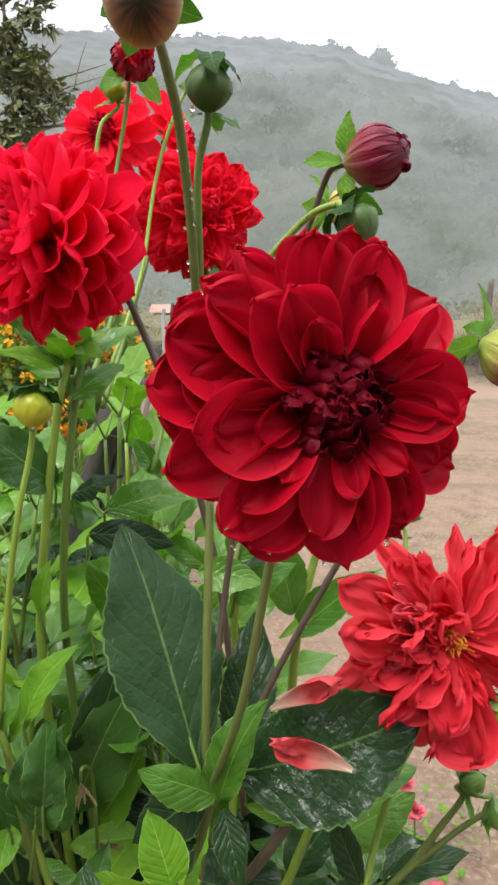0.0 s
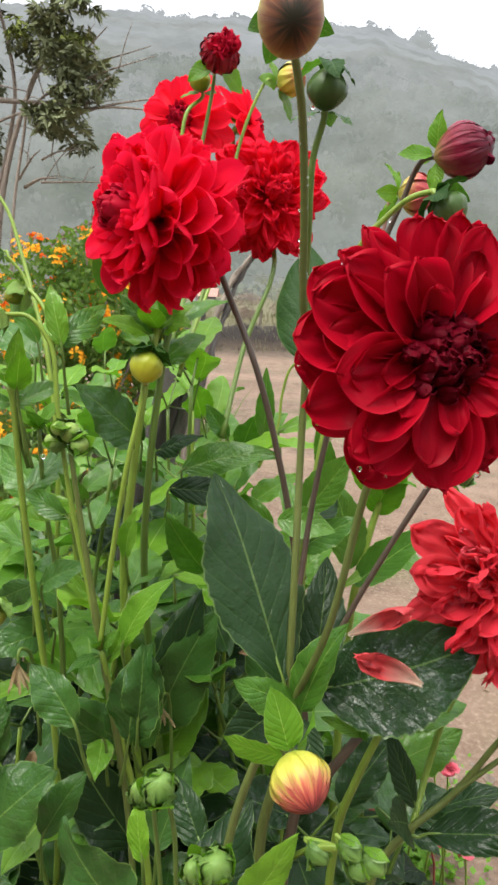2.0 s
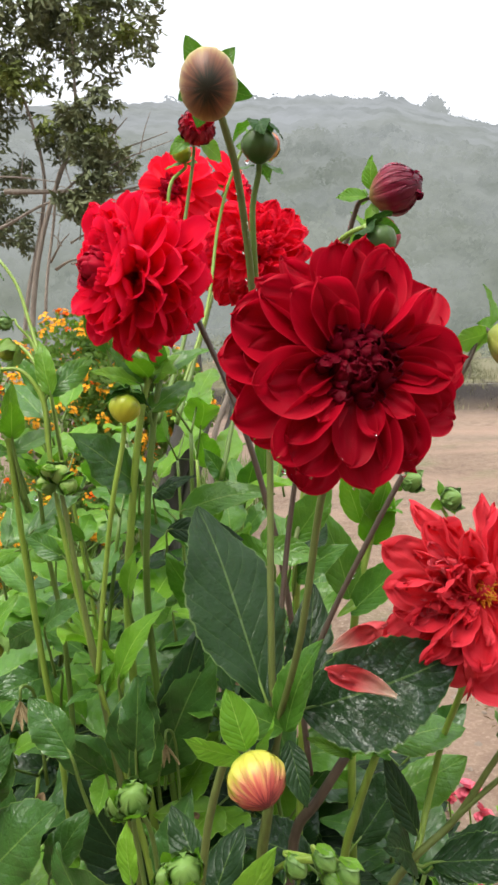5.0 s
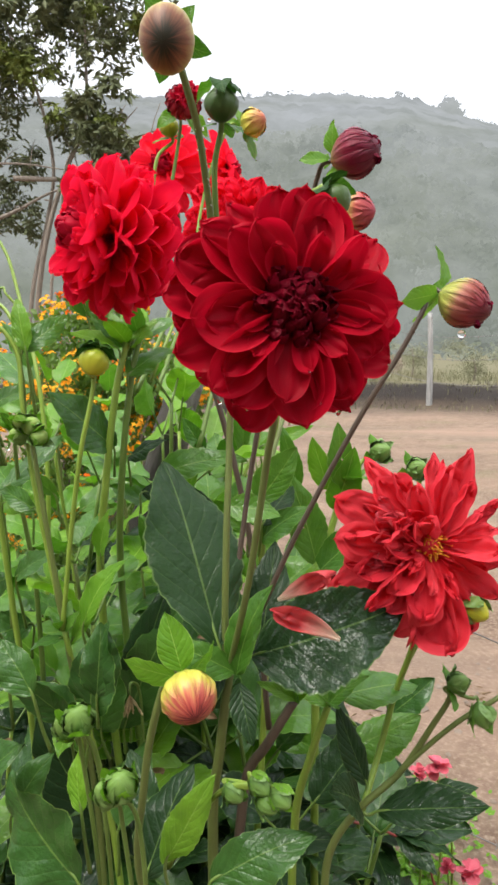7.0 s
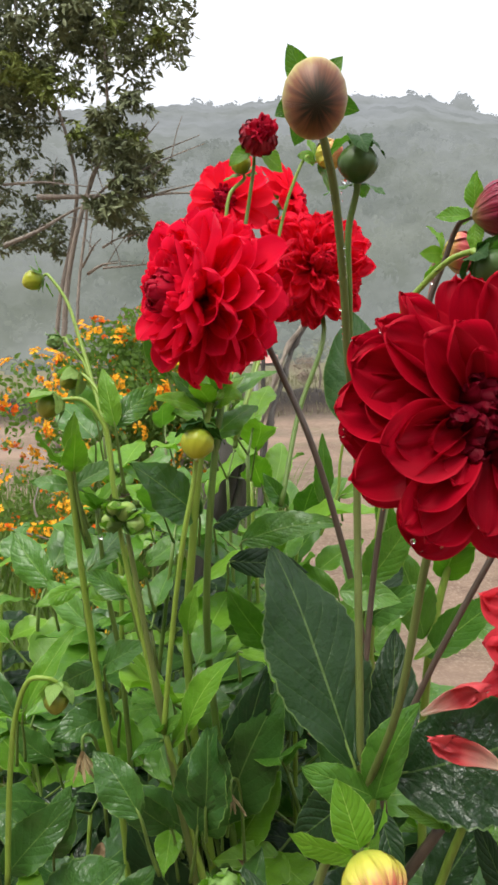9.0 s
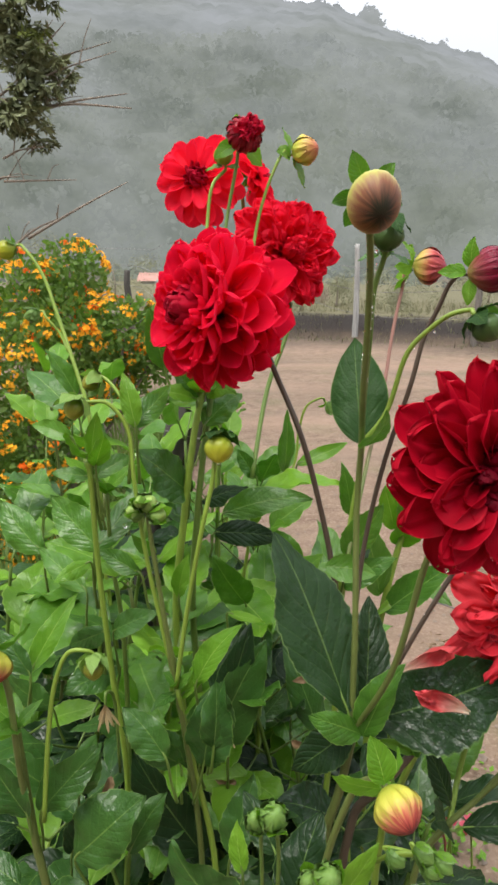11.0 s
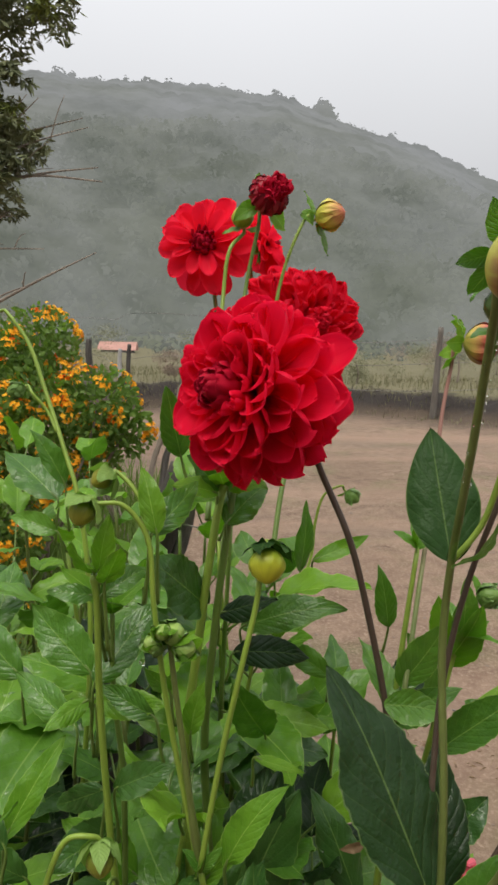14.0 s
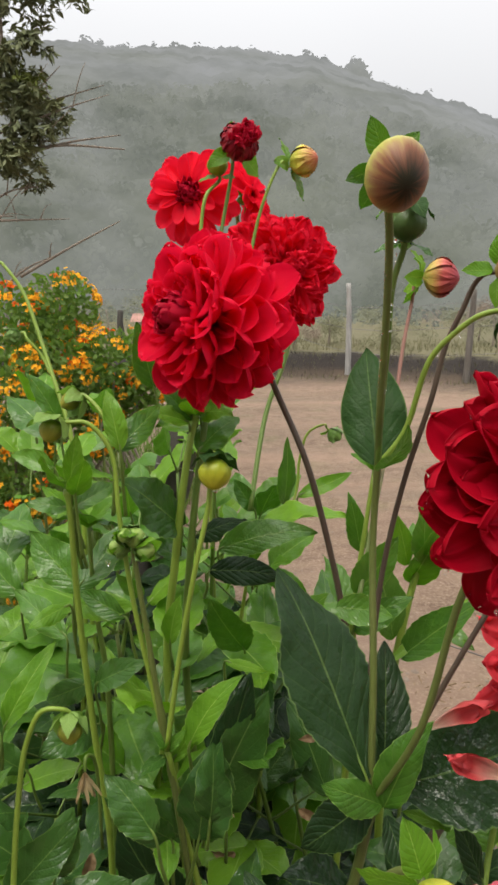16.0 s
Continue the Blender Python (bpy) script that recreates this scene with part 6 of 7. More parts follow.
leaf(front, (-0.0044, 0.3920, 0.7561), (0.1155, 0.3800, 0.7940), 0.66, WETDEEP, (-0.05, -0.85, 0.75), 0.10, 0.10, 14, 2, JOINT, belly=0.92)
leaf(front, NODE, (-0.0256, 0.4700, 1.0824), 0.52, MATTE, (-0.25, -1, 0.1), 0.22, 0.06, 0, 3)
leaf(front, (-0.0237, 0.4120, 0.9982), (-0.0105, 0.3750, 1.0341), 0.50, LEAF, (0.2, -0.3, -0.8), 0.25, 0.25, 8, 4)
leaf(front, (-0.0382, 0.5000, 0.8521), (0.0122, 0.5000, 0.8494), 0.60, LEAF, (0, -0.9, 0.5), 0.2, 0.2, 7, 5)
leaf(front, (-0.0126, 0.5400, 0.8468), (0.0274, 0.5400, 0.9023), 0.55, LEAF, (0.3, -0.8, 0.5), 0.2, 0.12, 8, 6)
leaf(front, (-0.0034, 0.4400, 0.7287), (0.0081, 0.5000, 0.8191), 0.42, DEEP, (-0.2, -1, 0.2), 0.25, 0.1, 10, 7)
leaf(front, (-0.0192, 0.3850, 0.7448), (-0.0648, 0.3700, 0.7768), 0.5, LEAF, (0, -0.8, 0.6), 0.2, 0.1, 8, 8)
leaf(front, (-0.0170, 0.3850, 0.7426), (0.0088, 0.3720, 0.8185), 0.40, LEAF, (-0.5, -0.8, 0.3), 0.35, 0.25, 6, 9)
leaf(front, (-0.0148, 0.3850, 0.7357), (-0.0035, 0.3600, 0.6995), 0.5, DEEP, (0.2, -0.8, 0.5), 0.2, 0.2, 8, 10)
leaf(front, (-0.0266, 0.3900, 0.7468), (-0.0724, 0.4000, 0.6915), 0.55, DEEP, (-0.2, -0.8, 0.6), 0.2, 0.2, 9, 11)

tuft(front, (0.0292, 0.3900, 0.7214), 0.035, 71)
tuft(front, (0.0572, 0.4500, 0.6863), 0.045, 72)

right = plant((0.08, 0.47, 0.0), "branching dahlia plant with small buds and dark wet leaves")
leaf(right, (0.1009, 0.4370, 0.5963), (0.1866, 0.4050, 0.6298), 0.42, WETDEEP, (0, -0.6, 0.9), 0.12, 0.05, 12, 12, (0.0852, 0.4400, 0.5942))
leaf(right, (0.0919, 0.4500, 0.6118), (0.0615, 0.4600, 0.6770), 0.36, DEEP, (0.4, -0.8, 0.4), 0.25, 0.15, 9, 13, (0.0876, 0.4400, 0.5944))
leaf(right, (0.0672, 0.4600, 0.6895), (0.1393, 0.5000, 0.6892), 0.55, LEAF, (0, -0.6, 0.9), 0.15, 0.1, 9, 14)
leaf(right, (0.0763, 0.5000, 0.6123), (0.1488, 0.5200, 0.6424), 0.55, LEAF, (0, -0.7, 0.8), 0.15, 0.1, 9, 15)
leaf(right, (0.0883, 0.4500, 0.5927), (0.0592, 0.4000, 0.6404), 0.6, DEEP, (0, -0.7, 0.8), 0.15, 0.1, 9, 16)
leaf(right, (0.0681, 0.6400, 0.8177), (0.0817, 0.6000, 0.8935), 0.45, FRESH, (0, -1, 0.2), 0.4, 0.2, 6, 17)
leaf(right, (0.0467, 0.6200, 0.7611), (0.0203, 0.6000, 0.8703), 0.40, LEAF, (0.3, -1, 0.2), 0.3, 0.1, 8, 18)
stalk(right, [(0.05, 0.66, 0.0), (0.0480, 0.6400, 0.6543), (0.0542, 0.6200, 0.7613), (0.0696, 0.6300, 0.8232), (0.0779, 0.6300, 0.8487)], 0.0058, 0.0038, LIGHTSTEM)
tuft(right, (0.0779, 0.6300, 0.8487), 0.05, 79)
leaf(right, (0.0444, 0.5800, 0.7607), (0.1099, 0.5500, 0.8338), 0.38, LEAF, (0.1, -0.7, 0.8), 0.15, 0.1, 9, 19)
leaf(right, (0.0306, 0.5700, 0.7604), (0.1293, 0.6200, 0.8131), 0.12, FRESH, (0.1, -0.7, 0.8), 0.15, 0.05, 0, 20)
leaf(right, (0.0757, 0.6200, 0.8499), (0.0666, 0.6000, 0.9203), 0.44, LEAF, (0.1, -1, 0.2), 0.3, 0.1, 7, 21)
leaf(right, (0.0585, 0.6200, 0.8461), (0.0431, 0.6000, 0.9057), 0.42, FRESH, (0.1, -1, 0.2), 0.3, 0.1, 7, 22)
leaf(right, (0.0834, 0.6200, 0.7877), (0.1224, 0.5800, 0.7695), 0.42, LEAF, (0.1, -0.7, 0.7), 0.3, 0.1, 7, 23)

middle = plant((-0.10, 0.60, 0.0), "tall dahlia plant with yellow-green stems and broad leaves")
stalk(middle, [(-0.13, 0.62, 0.0), (-0.1980, 0.6100, 0.7282), (-0.1876, 0.6100, 0.8581), (-0.1731, 0.6200, 0.9707), (-0.1655, 0.6300, 1.0062)], 0.0056, 0.0038, LIGHTSTEM, (0.99,))
stalk(middle, [(-0.10, 0.64, 0.0), (-0.1790, 0.6300, 0.7175), (-0.1723, 0.6200, 0.8613), (-0.1587, 0.6300, 0.9815), (-0.1533, 0.6400, 1.0112)], 0.0050, 0.0036, STEM)
stalk(middle, [(-0.05, 0.60, 0.0), (-0.0072, 0.5800, 0.6632), (-0.0099, 0.5600, 0.8174), (0.0102, 0.5800, 0.9602)], 0.0050, 0.0024, LIGHTSTEM, (0.62,))
stalk(middle, [(-0.16, 0.47, 0.0), (-0.1641, 0.4800, 0.5271), (-0.1795, 0.4660, 0.6901), (-0.1944, 0.4660, 0.7965), (-0.2084, 0.4670, 0.9001), (-0.2105, 0.4670, 0.9184)], 0.0040, 0.0020, BROWNSTEM, (0.55,))
stalk(middle, [(-0.13, 0.50, 0.0), (-0.1508, 0.4800, 0.5271), (-0.1705, 0.4750, 0.6389), (-0.1856, 0.4620, 0.7411)], 0.0042, 0.0028, LIGHTSTEM)
tuft(middle, (0.0102, 0.5800, 0.9602), 0.03, 75)
tuft(middle, (-0.1856, 0.4620, 0.7411), 0.035, 76)
tuft(middle, (-0.1655, 0.6300, 1.0062), 0.06, 77)
tuft(middle, (-0.1533, 0.6400, 1.0112), 0.06, 78)
M = (
    ((-0.1697, 0.6300, 1.0030), (-0.1994, 0.6000, 1.0364), 0.5, LEAF), ((-0.1606, 0.6400, 1.0048), (-0.1260, 0.6000, 1.0181), 0.5, FRESH), ((-0.1726, 0.6200, 1.0003), (-0.2123, 0.5800, 1.0185), 0.4, FRESH), ((-0.1628, 0.6200, 0.9709), (-0.1253, 0.6600, 1.0027), 0.6, LEAF),
    ((-0.1811, 0.6200, 0.8908), (-0.2326, 0.5600, 0.9541), 0.55, MID), ((-0.1428, 0.6600, 0.8511), (-0.0432, 0.6600, 0.8847), 0.38, LEAF), ((-0.1665, 0.6300, 0.8780), (-0.1153, 0.6000, 0.9019), 0.45, DEEP), ((-0.1527, 0.6300, 0.8378), (-0.0749, 0.6600, 0.8278), 0.42, DEEP),
    ((-0.0559, 0.8200, 0.8571), (-0.0590, 0.8000, 0.9500), 0.30, LEAF), ((-0.0340, 0.8500, 0.8609), (0.0428, 0.8600, 0.8900), 0.30, FRESH), ((0.0247, 0.7000, 0.8330), (0.0054, 0.6800, 0.9057), 0.34, LEAF), ((-0.0988, 0.7500, 0.8703), (-0.1285, 0.7400, 0.9100), 0.5, LEAF),
    ((-0.0118, 0.5600, 0.8032), (0.0379, 0.5400, 0.8462), 0.45, LEAF), ((-0.0230, 0.6000, 0.5854), (-0.0640, 0.6400, 0.6821), 0.40, MID), ((-0.0994, 0.7000, 0.5197), (-0.0469, 0.7400, 0.5637), 0.55, MID), ((-0.1509, 0.5800, 0.6532), (-0.1061, 0.6200, 0.7095), 0.70, DEEP),
    ((-0.0152, 0.5500, 0.8220), (-0.0333, 0.6000, 0.8651), 0.45, LEAF), ((-0.0093, 0.5500, 0.8221), (0.0239, 0.6000, 0.8532), 0.5, DEEP), ((-0.0394, 0.7000, 0.7750), (-0.0970, 0.7200, 0.8154), 0.4, LEAF), ((-0.1149, 0.6600, 0.7320), (-0.1583, 0.6200, 0.8076), 0.5, LEAF),
    ((-0.1938, 0.6000, 0.7698), (-0.1866, 0.6000, 0.8238), 0.42, FRESH), ((-0.2063, 0.5600, 0.7238), (-0.2650, 0.6000, 0.7659), 0.22, FRESH), ((-0.1666, 0.5000, 0.6194), (-0.1521, 0.5000, 0.7170), 0.56, MID), ((-0.1765, 0.5000, 0.6233), (-0.2344, 0.4700, 0.6879), 0.42, MID),
    ((-0.1640, 0.5000, 0.5067), (-0.2390, 0.5200, 0.6216), 0.50, DEEP), ((-0.1901, 0.4800, 0.6411), (-0.1854, 0.4400, 0.6314), 0.6, FRESH), ((-0.1829, 0.4680, 0.7251), (-0.1448, 0.4700, 0.7833), 0.26, FRESH), ((-0.1882, 0.4650, 0.7331), (-0.2098, 0.4400, 0.7329), 0.4, MID),
    ((-0.1364, 0.5600, 0.7699), (-0.0982, 0.5200, 0.7794), 0.20, FRESH), ((-0.2119, 0.5200, 0.8561), (-0.2306, 0.5000, 0.8868), 0.4, LEAF), ((-0.1072, 0.6800, 0.8266), (-0.0906, 0.6600, 0.8766), 0.3, FRESH), ((-0.1112, 0.6800, 0.8410), (-0.1381, 0.6600, 0.8086), 0.22, FRESH),
    ((-0.1672, 0.4600, 0.7465), (-0.1329, 0.4600, 0.8159), 0.36, FRESH), ((-0.1522, 0.5600, 0.6031), (-0.1253, 0.5600, 0.7471), 0.40, WETDEEP), ((-0.1577, 0.5500, 0.5958), (-0.1108, 0.5600, 0.7395), 0.42, MID), ((-0.1497, 0.4400, 0.6890), (-0.1477, 0.4500, 0.7514), 0.62, MID),
)
for k, (a, e, w, m) in enumerate(M):
    rr = random.Random(k + 70)
    leaf(middle, a, e, w, m, (rr.uniform(-0.5, 0.5), -0.9, rr.uniform(0.2, 0.9)), rr.uniform(0.1, 0.40), rr.uniform(0.05, 0.30), 9, 100 + k, Vector(a) + Vector((rr.uniform(-0.008, 0.008), 0.010, -0.035)), wave=0.06)

leaf(middle, (-0.2063, 0.6200, 1.0350), (-0.2222, 0.6000, 1.0998), 0.42, LEAF, (0.1, -1, 0.2), 0.3, 0.1, 8, 61, (-0.1987, 0.6200, 1.0112))

left = plant((-0.28, 0.52, 0.0), "bushy young dahlia plant with fresh green leaves and buds")
stalk(left, [(-0.30, 0.56, 0.0), (-0.2492, 0.5300, 0.5572), (-0.2606, 0.5200, 0.7333), (-0.2674, 0.5100, 0.8593), (-0.2677, 0.5000, 0.9353), (-0.2699, 0.5000, 0.9619)], 0.0040, 0.0027, LIGHTSTEM, (0.97,))
stalk(left, [(-0.27, 0.60, 0.0), (-0.2526, 0.5600, 0.7419), (-0.2608, 0.5500, 0.8423), (-0.2606, 0.5400, 0.9174)], 0.0036, 0.0022, STEM)
stalk(left, [(-0.22, 0.42, 0.0), (-0.3185, 0.4200, 0.5840), (-0.3247, 0.4200, 0.6553), (-0.3262, 0.4100, 0.7372)], 0.0052, 0.0034, BROWNSTEM)
tuft(left, (-0.2606, 0.5400, 0.9174), 0.05, 73)
tuft(left, (-0.3262, 0.4100, 0.7372), 0.05, 74)
L = (
    ((-0.3532, 0.8000, 0.9524), (-0.4282, 0.8600, 1.0000), 0.55, LEAF), ((-0.3415, 0.7800, 0.9756), (-0.3715, 0.7800, 1.0414), 0.40, LEAF), ((-0.3498, 0.7800, 0.9185), (-0.4056, 0.8000, 0.9356), 0.45, LEAF), ((-0.2220, 0.4900, 0.9976), (-0.2321, 0.5000, 1.0450), 0.42, FRESH), ((-0.2259, 0.4900, 0.9975), (-0.1909, 0.5200, 1.0303), 0.45, LEAF),
    ((-0.2664, 0.5000, 0.9646), (-0.2579, 0.4900, 1.0093), 0.42, FRESH), ((-0.2699, 0.5000, 0.9645), (-0.2850, 0.4700, 0.9966), 0.48, FRESH), ((-0.2701, 0.5000, 0.9459), (-0.3041, 0.5000, 0.9494), 0.5, LEAF), ((-0.2650, 0.5000, 0.9461), (-0.2298, 0.5200, 0.9604), 0.5, LEAF), ((-0.2608, 0.4900, 0.9595), (-0.2489, 0.4600, 0.9949), 0.5, FRESH),
    ((-0.3662, 0.6600, 0.8005), (-0.4300, 0.7000, 0.8521), 0.50, LEAF), ((-0.2962, 0.6600, 0.8033), (-0.3599, 0.7000, 0.8645), 0.52, LEAF), ((-0.3009, 0.6000, 0.7788), (-0.3686, 0.6600, 0.8061), 0.35, LEAF), ((-0.2750, 0.5400, 0.8554), (-0.2227, 0.5800, 0.9057), 0.45, LEAF), ((-0.2707, 0.5300, 0.8447), (-0.2157, 0.5000, 0.8531), 0.45, FRESH),
    ((-0.2790, 0.5300, 0.8446), (-0.3108, 0.5000, 0.8399), 0.42, FRESH), ((-0.3548, 0.5500, 0.7055), (-0.3110, 0.5800, 0.7844), 0.30, FRESH), ((-0.3464, 0.5200, 0.7196), (-0.3786, 0.5400, 0.7643), 0.40, MID), ((-0.3128, 0.4200, 0.6387), (-0.2625, 0.4400, 0.6953), 0.52, MID),
    ((-0.2839, 0.4200, 0.5839), (-0.2150, 0.4200, 0.6465), 0.70, MID), ((-0.3226, 0.4100, 0.6398), (-0.3593, 0.4200, 0.7042), 0.50, MID), ((-0.3027, 0.4800, 0.5311), (-0.2669, 0.4800, 0.5899), 0.60, DEEP), ((-0.3264, 0.4100, 0.7317), (-0.3633, 0.4100, 0.7478), 0.5, FRESH), ((-0.2559, 0.5200, 0.7709), (-0.2098, 0.5000, 0.8008), 0.5, MID),
    ((-0.2642, 0.5200, 0.7708), (-0.3107, 0.5400, 0.7461), 0.5, MID), ((-0.3494, 0.6000, 0.6239), (-0.4042, 0.6000, 0.6612), 0.5, MID), ((-0.2813, 0.4400, 0.6400), (-0.2646, 0.4400, 0.7015), 0.6, MID), ((-0.2592, 0.5600, 0.7059), (-0.3132, 0.5200, 0.6977), 0.6, MID), ((-0.1838, 0.4600, 0.6556), (-0.2277, 0.4400, 0.7154), 0.42, MID),
    ((-0.1595, 0.4500, 0.6641), (-0.1461, 0.4500, 0.7535), 0.56, MID), ((-0.1195, 0.3000, 0.6253), (-0.1886, 0.3300, 0.6758), 0.75, MID), ((-0.0233, 0.2800, 0.6496), (0.0398, 0.2900, 0.6885), 0.52, MID), ((-0.0575, 0.3000, 0.6462), (-0.0196, 0.2900, 0.7153), 0.34, FRESH), ((-0.0824, 0.3400, 0.5987), (-0.0548, 0.3800, 0.6705), 0.6, DEEP),
    ((-0.1233, 0.3200, 0.6649), (-0.1319, 0.3300, 0.7057), 0.4, FRESH), ((-0.1914, 0.4000, 0.7101), (-0.2233, 0.4200, 0.7544), 0.6, MID), ((-0.2233, 0.5000, 0.8455), (-0.2657, 0.5200, 0.8629), 0.45, LEAF),
    ((-0.2351, 0.4400, 0.5682), (-0.2052, 0.4600, 0.6261), 0.5, MID), ((-0.1330, 0.4400, 0.5627), (-0.1066, 0.4700, 0.6304), 0.5, MID), ((-0.0902, 0.4000, 0.6037), (-0.1146, 0.4400, 0.6439), 0.5, DEEP),
)
for k, (a, e, w, m) in enumerate(L):
    rr = random.Random(k + 170)
    leaf(left, a, e, w, m, (rr.uniform(-0.5, 0.5), -0.9, rr.uniform(0.2, 0.9)), rr.uniform(0.1, 0.40), rr.uniform(0.05, 0.30), 9, 200 + k, Vector(a) + Vector((rr.uniform(-0.012, 0.012), 0.015, -0.06)), wave=0.06)


# ---- the leafy mass behind ----
BLADES = {}


def shared_blade(kind, mat):
    if (kind, mat.name) not in BLADES:
        rr = random.Random(kind)
        me = blade("leaf", 0.1, 0.1 * rr.uniform(0.46, 0.66), rr.uniform(0.10, 0.45), rr.uniform(0.05, 0.40), 9, 0.06, kind, 30, 8)
        me.materials.append(mat)
        BLADES[(kind, mat.name)] = me
    return BLADES[(kind, mat.name)]


def leafy_plant(x, y, height, seed, nodes_=7, reach=0.110, label="leafy green dahlia plant without flowers"):
    rr = random.Random(seed)
    ob = plant((x, y, 0.0), label)
    lean = Vector((rr.uniform(-0.08, 0.08), rr.uniform(-0.06, 0.06), 0))
    pts = [Vector((x, y, 0)) + lean * s * s + Vector((0, 0, height * s)) for s in (0, 0.35, 0.7, 1.0)]
    stalk(ob, pts, 0.0055, 0.0028, rr.choice((STEM, LIGHTSTEM, BROWNSTEM)))
    line = spline(pts, 8)
    for k in range(nodes_):
        s = 0.30 + 0.70 * k / (nodes_ - 1)
        p = line[int(s * (len(line) - 1))]
        turn = k * 1.57 + rr.uniform(-0.4, 0.4)
        for q in range(2):
            a = turn + q * math.pi
            out_ = Vector((math.cos(a), math.sin(a), 0))
            size = reach * rr.uniform(0.75, 1.25) * (1.15 - 0.5 * s)
            top = s > 0.8
            rise = rr.uniform(0.1, 0.6) if not top else rr.uniform(0.6, 1.6)
            d = (out_ + Vector((0, 0, rise))).normalized()
            foot = p + d * size * rr.uniform(0.4, 0.9)
            # Lower leaves and low plants take darker colours, standing in for inner shade.
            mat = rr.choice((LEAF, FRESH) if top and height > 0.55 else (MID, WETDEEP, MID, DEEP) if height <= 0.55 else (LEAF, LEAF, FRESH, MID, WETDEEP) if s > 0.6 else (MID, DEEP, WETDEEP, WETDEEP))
            stem_ = part("leaf_stalk", tube("leaf_stalk", [p, (p + foot) / 2, foot], 0.0018, 0.0012, 5, 3), STEM, ob)
            for w, ang in ((1.0, 0), (0.75, 0.95), (0.75, -0.95)):
                if top and ang:
                    continue
                dd = Matrix.Rotation(ang, 3, "Z") @ d
                dd.z += rr.uniform(-0.35, 0.1)
                sz = size * w * rr.uniform(0.9, 1.2)
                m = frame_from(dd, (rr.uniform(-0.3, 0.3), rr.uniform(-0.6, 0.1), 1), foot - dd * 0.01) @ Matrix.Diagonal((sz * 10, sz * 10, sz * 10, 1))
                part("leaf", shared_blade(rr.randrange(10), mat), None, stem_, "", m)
    return ob


rnd = random.Random(77)
SPOTS = (
    ((-0.1637, 0.8000, 0.9331)[0], 0.80, 0.93), ((-0.1412, 0.8400, 0.9253)[0], 0.84, 0.88),
    (-0.46, 0.95, 0.82), (-0.38, 0.70, 0.78), (-0.30, 0.90, 0.86), (-0.22, 0.72, 0.72), (-0.20, 1.0, 0.86), (-0.12, 0.80, 0.74), (-0.10, 0.98, 0.80), (-0.03, 0.72, 0.58), (0.0, 0.90, 0.62), (0.07, 0.62, 0.46), (0.10, 0.80, 0.44),
    (-0.62, 0.95, 0.80), (-0.45, 0.60, 0.58), (-0.35, 0.52, 0.52), (-0.12, 0.60, 0.56), (0.02, 0.55, 0.46), (-0.04, 0.40, 0.40), (-0.14, 0.36, 0.46), (-0.24, 0.36, 0.46), (-0.30, 0.40, 0.5), (0.05, 0.40, 0.36), (-0.55, 1.2, 0.88), (-0.40, 1.15, 0.84), (-0.75, 1.15, 0.85), (-0.85, 0.95, 0.8),
    (-0.42, 0.55, 0.66), (-0.36, 0.63, 0.74), (-0.25, 0.60, 0.70), (-0.32, 0.76, 0.82), (-0.52, 0.86, 0.84), (-0.18, 0.64, 0.66), (-0.10, 0.70, 0.66), (-0.16, 0.88, 0.80), (-0.26, 1.05, 0.88), (-0.20, 0.50, 0.56), (-0.08, 0.50, 0.50), (-0.66, 1.05, 0.86), (-0.33, 1.25, 0.88), (-0.5, 1.35, 0.9), (-0.18, 1.2, 0.80), (-0.28, 0.46, 0.54), (0.0, 0.66, 0.52), (-0.06, 0.86, 0.66), (0.04, 0.46, 0.42), (-0.10, 0.42, 0.46), (-0.18, 0.42, 0.52),
)
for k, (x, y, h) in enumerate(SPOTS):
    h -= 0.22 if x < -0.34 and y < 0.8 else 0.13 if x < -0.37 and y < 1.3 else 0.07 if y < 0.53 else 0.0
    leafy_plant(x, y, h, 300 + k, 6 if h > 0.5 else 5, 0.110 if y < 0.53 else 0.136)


# ---- fallen petals, drops and ground plants ----
def fallen(base, tip, face, width, seed):
    d = Vector(tip) - Vector(base)
    ob = thing("fallen_petal", base, "limp red fallen petal with a cream foot on a leaf", "petal", "fallen petals")
    me = petal_mesh("petal_blade", width, 1.5, 0.16, 0.9, seed, crinkle=0.16, point=1.1, folds=1.4)
    s = d.length
    part("petal_blade", me, FALLEN, ob, "", frame_from(d, face, base) @ Matrix.Diagonal((s, s, s, 1)))


fallen((0.0620, 0.3520, 0.7883), (0.0181, 0.3560, 0.8099), (0.1, -0.8, 0.6), 0.58, 1)
fallen((0.0154, 0.3920, 0.8019), (0.0552, 0.3980, 0.8202), (-0.2, -0.7, 0.7), 0.58, 2)

WATER, nt, b, o = nodes("rain_water")
b.inputs["Base Color"].default_value = (1, 1, 1, 1)
b.inputs["Roughness"].default_value = 0.02
b.inputs["IOR"].default_value = 1.33
b.inputs["Transmission Weight"].default_value = 1.0
drop_me = globe("drop", 1.0, 2.3, 4, 0.0, 0.0, 0.8, 12, 16)
drop_me.materials.append(WATER)


def drop(at, r, label="clear rain drop hanging from a bud"):
    ob = new("rain_drop", drop_me)
    ob.matrix_basis = Matrix.Translation(Vector(at) + Vector((0, 0, r * 1.4))) @ pose(0, 0, 0, -90) @ Matrix.Diagonal((r, r, r, 1))
    tagged(ob, label, "water drop", "rain drops")


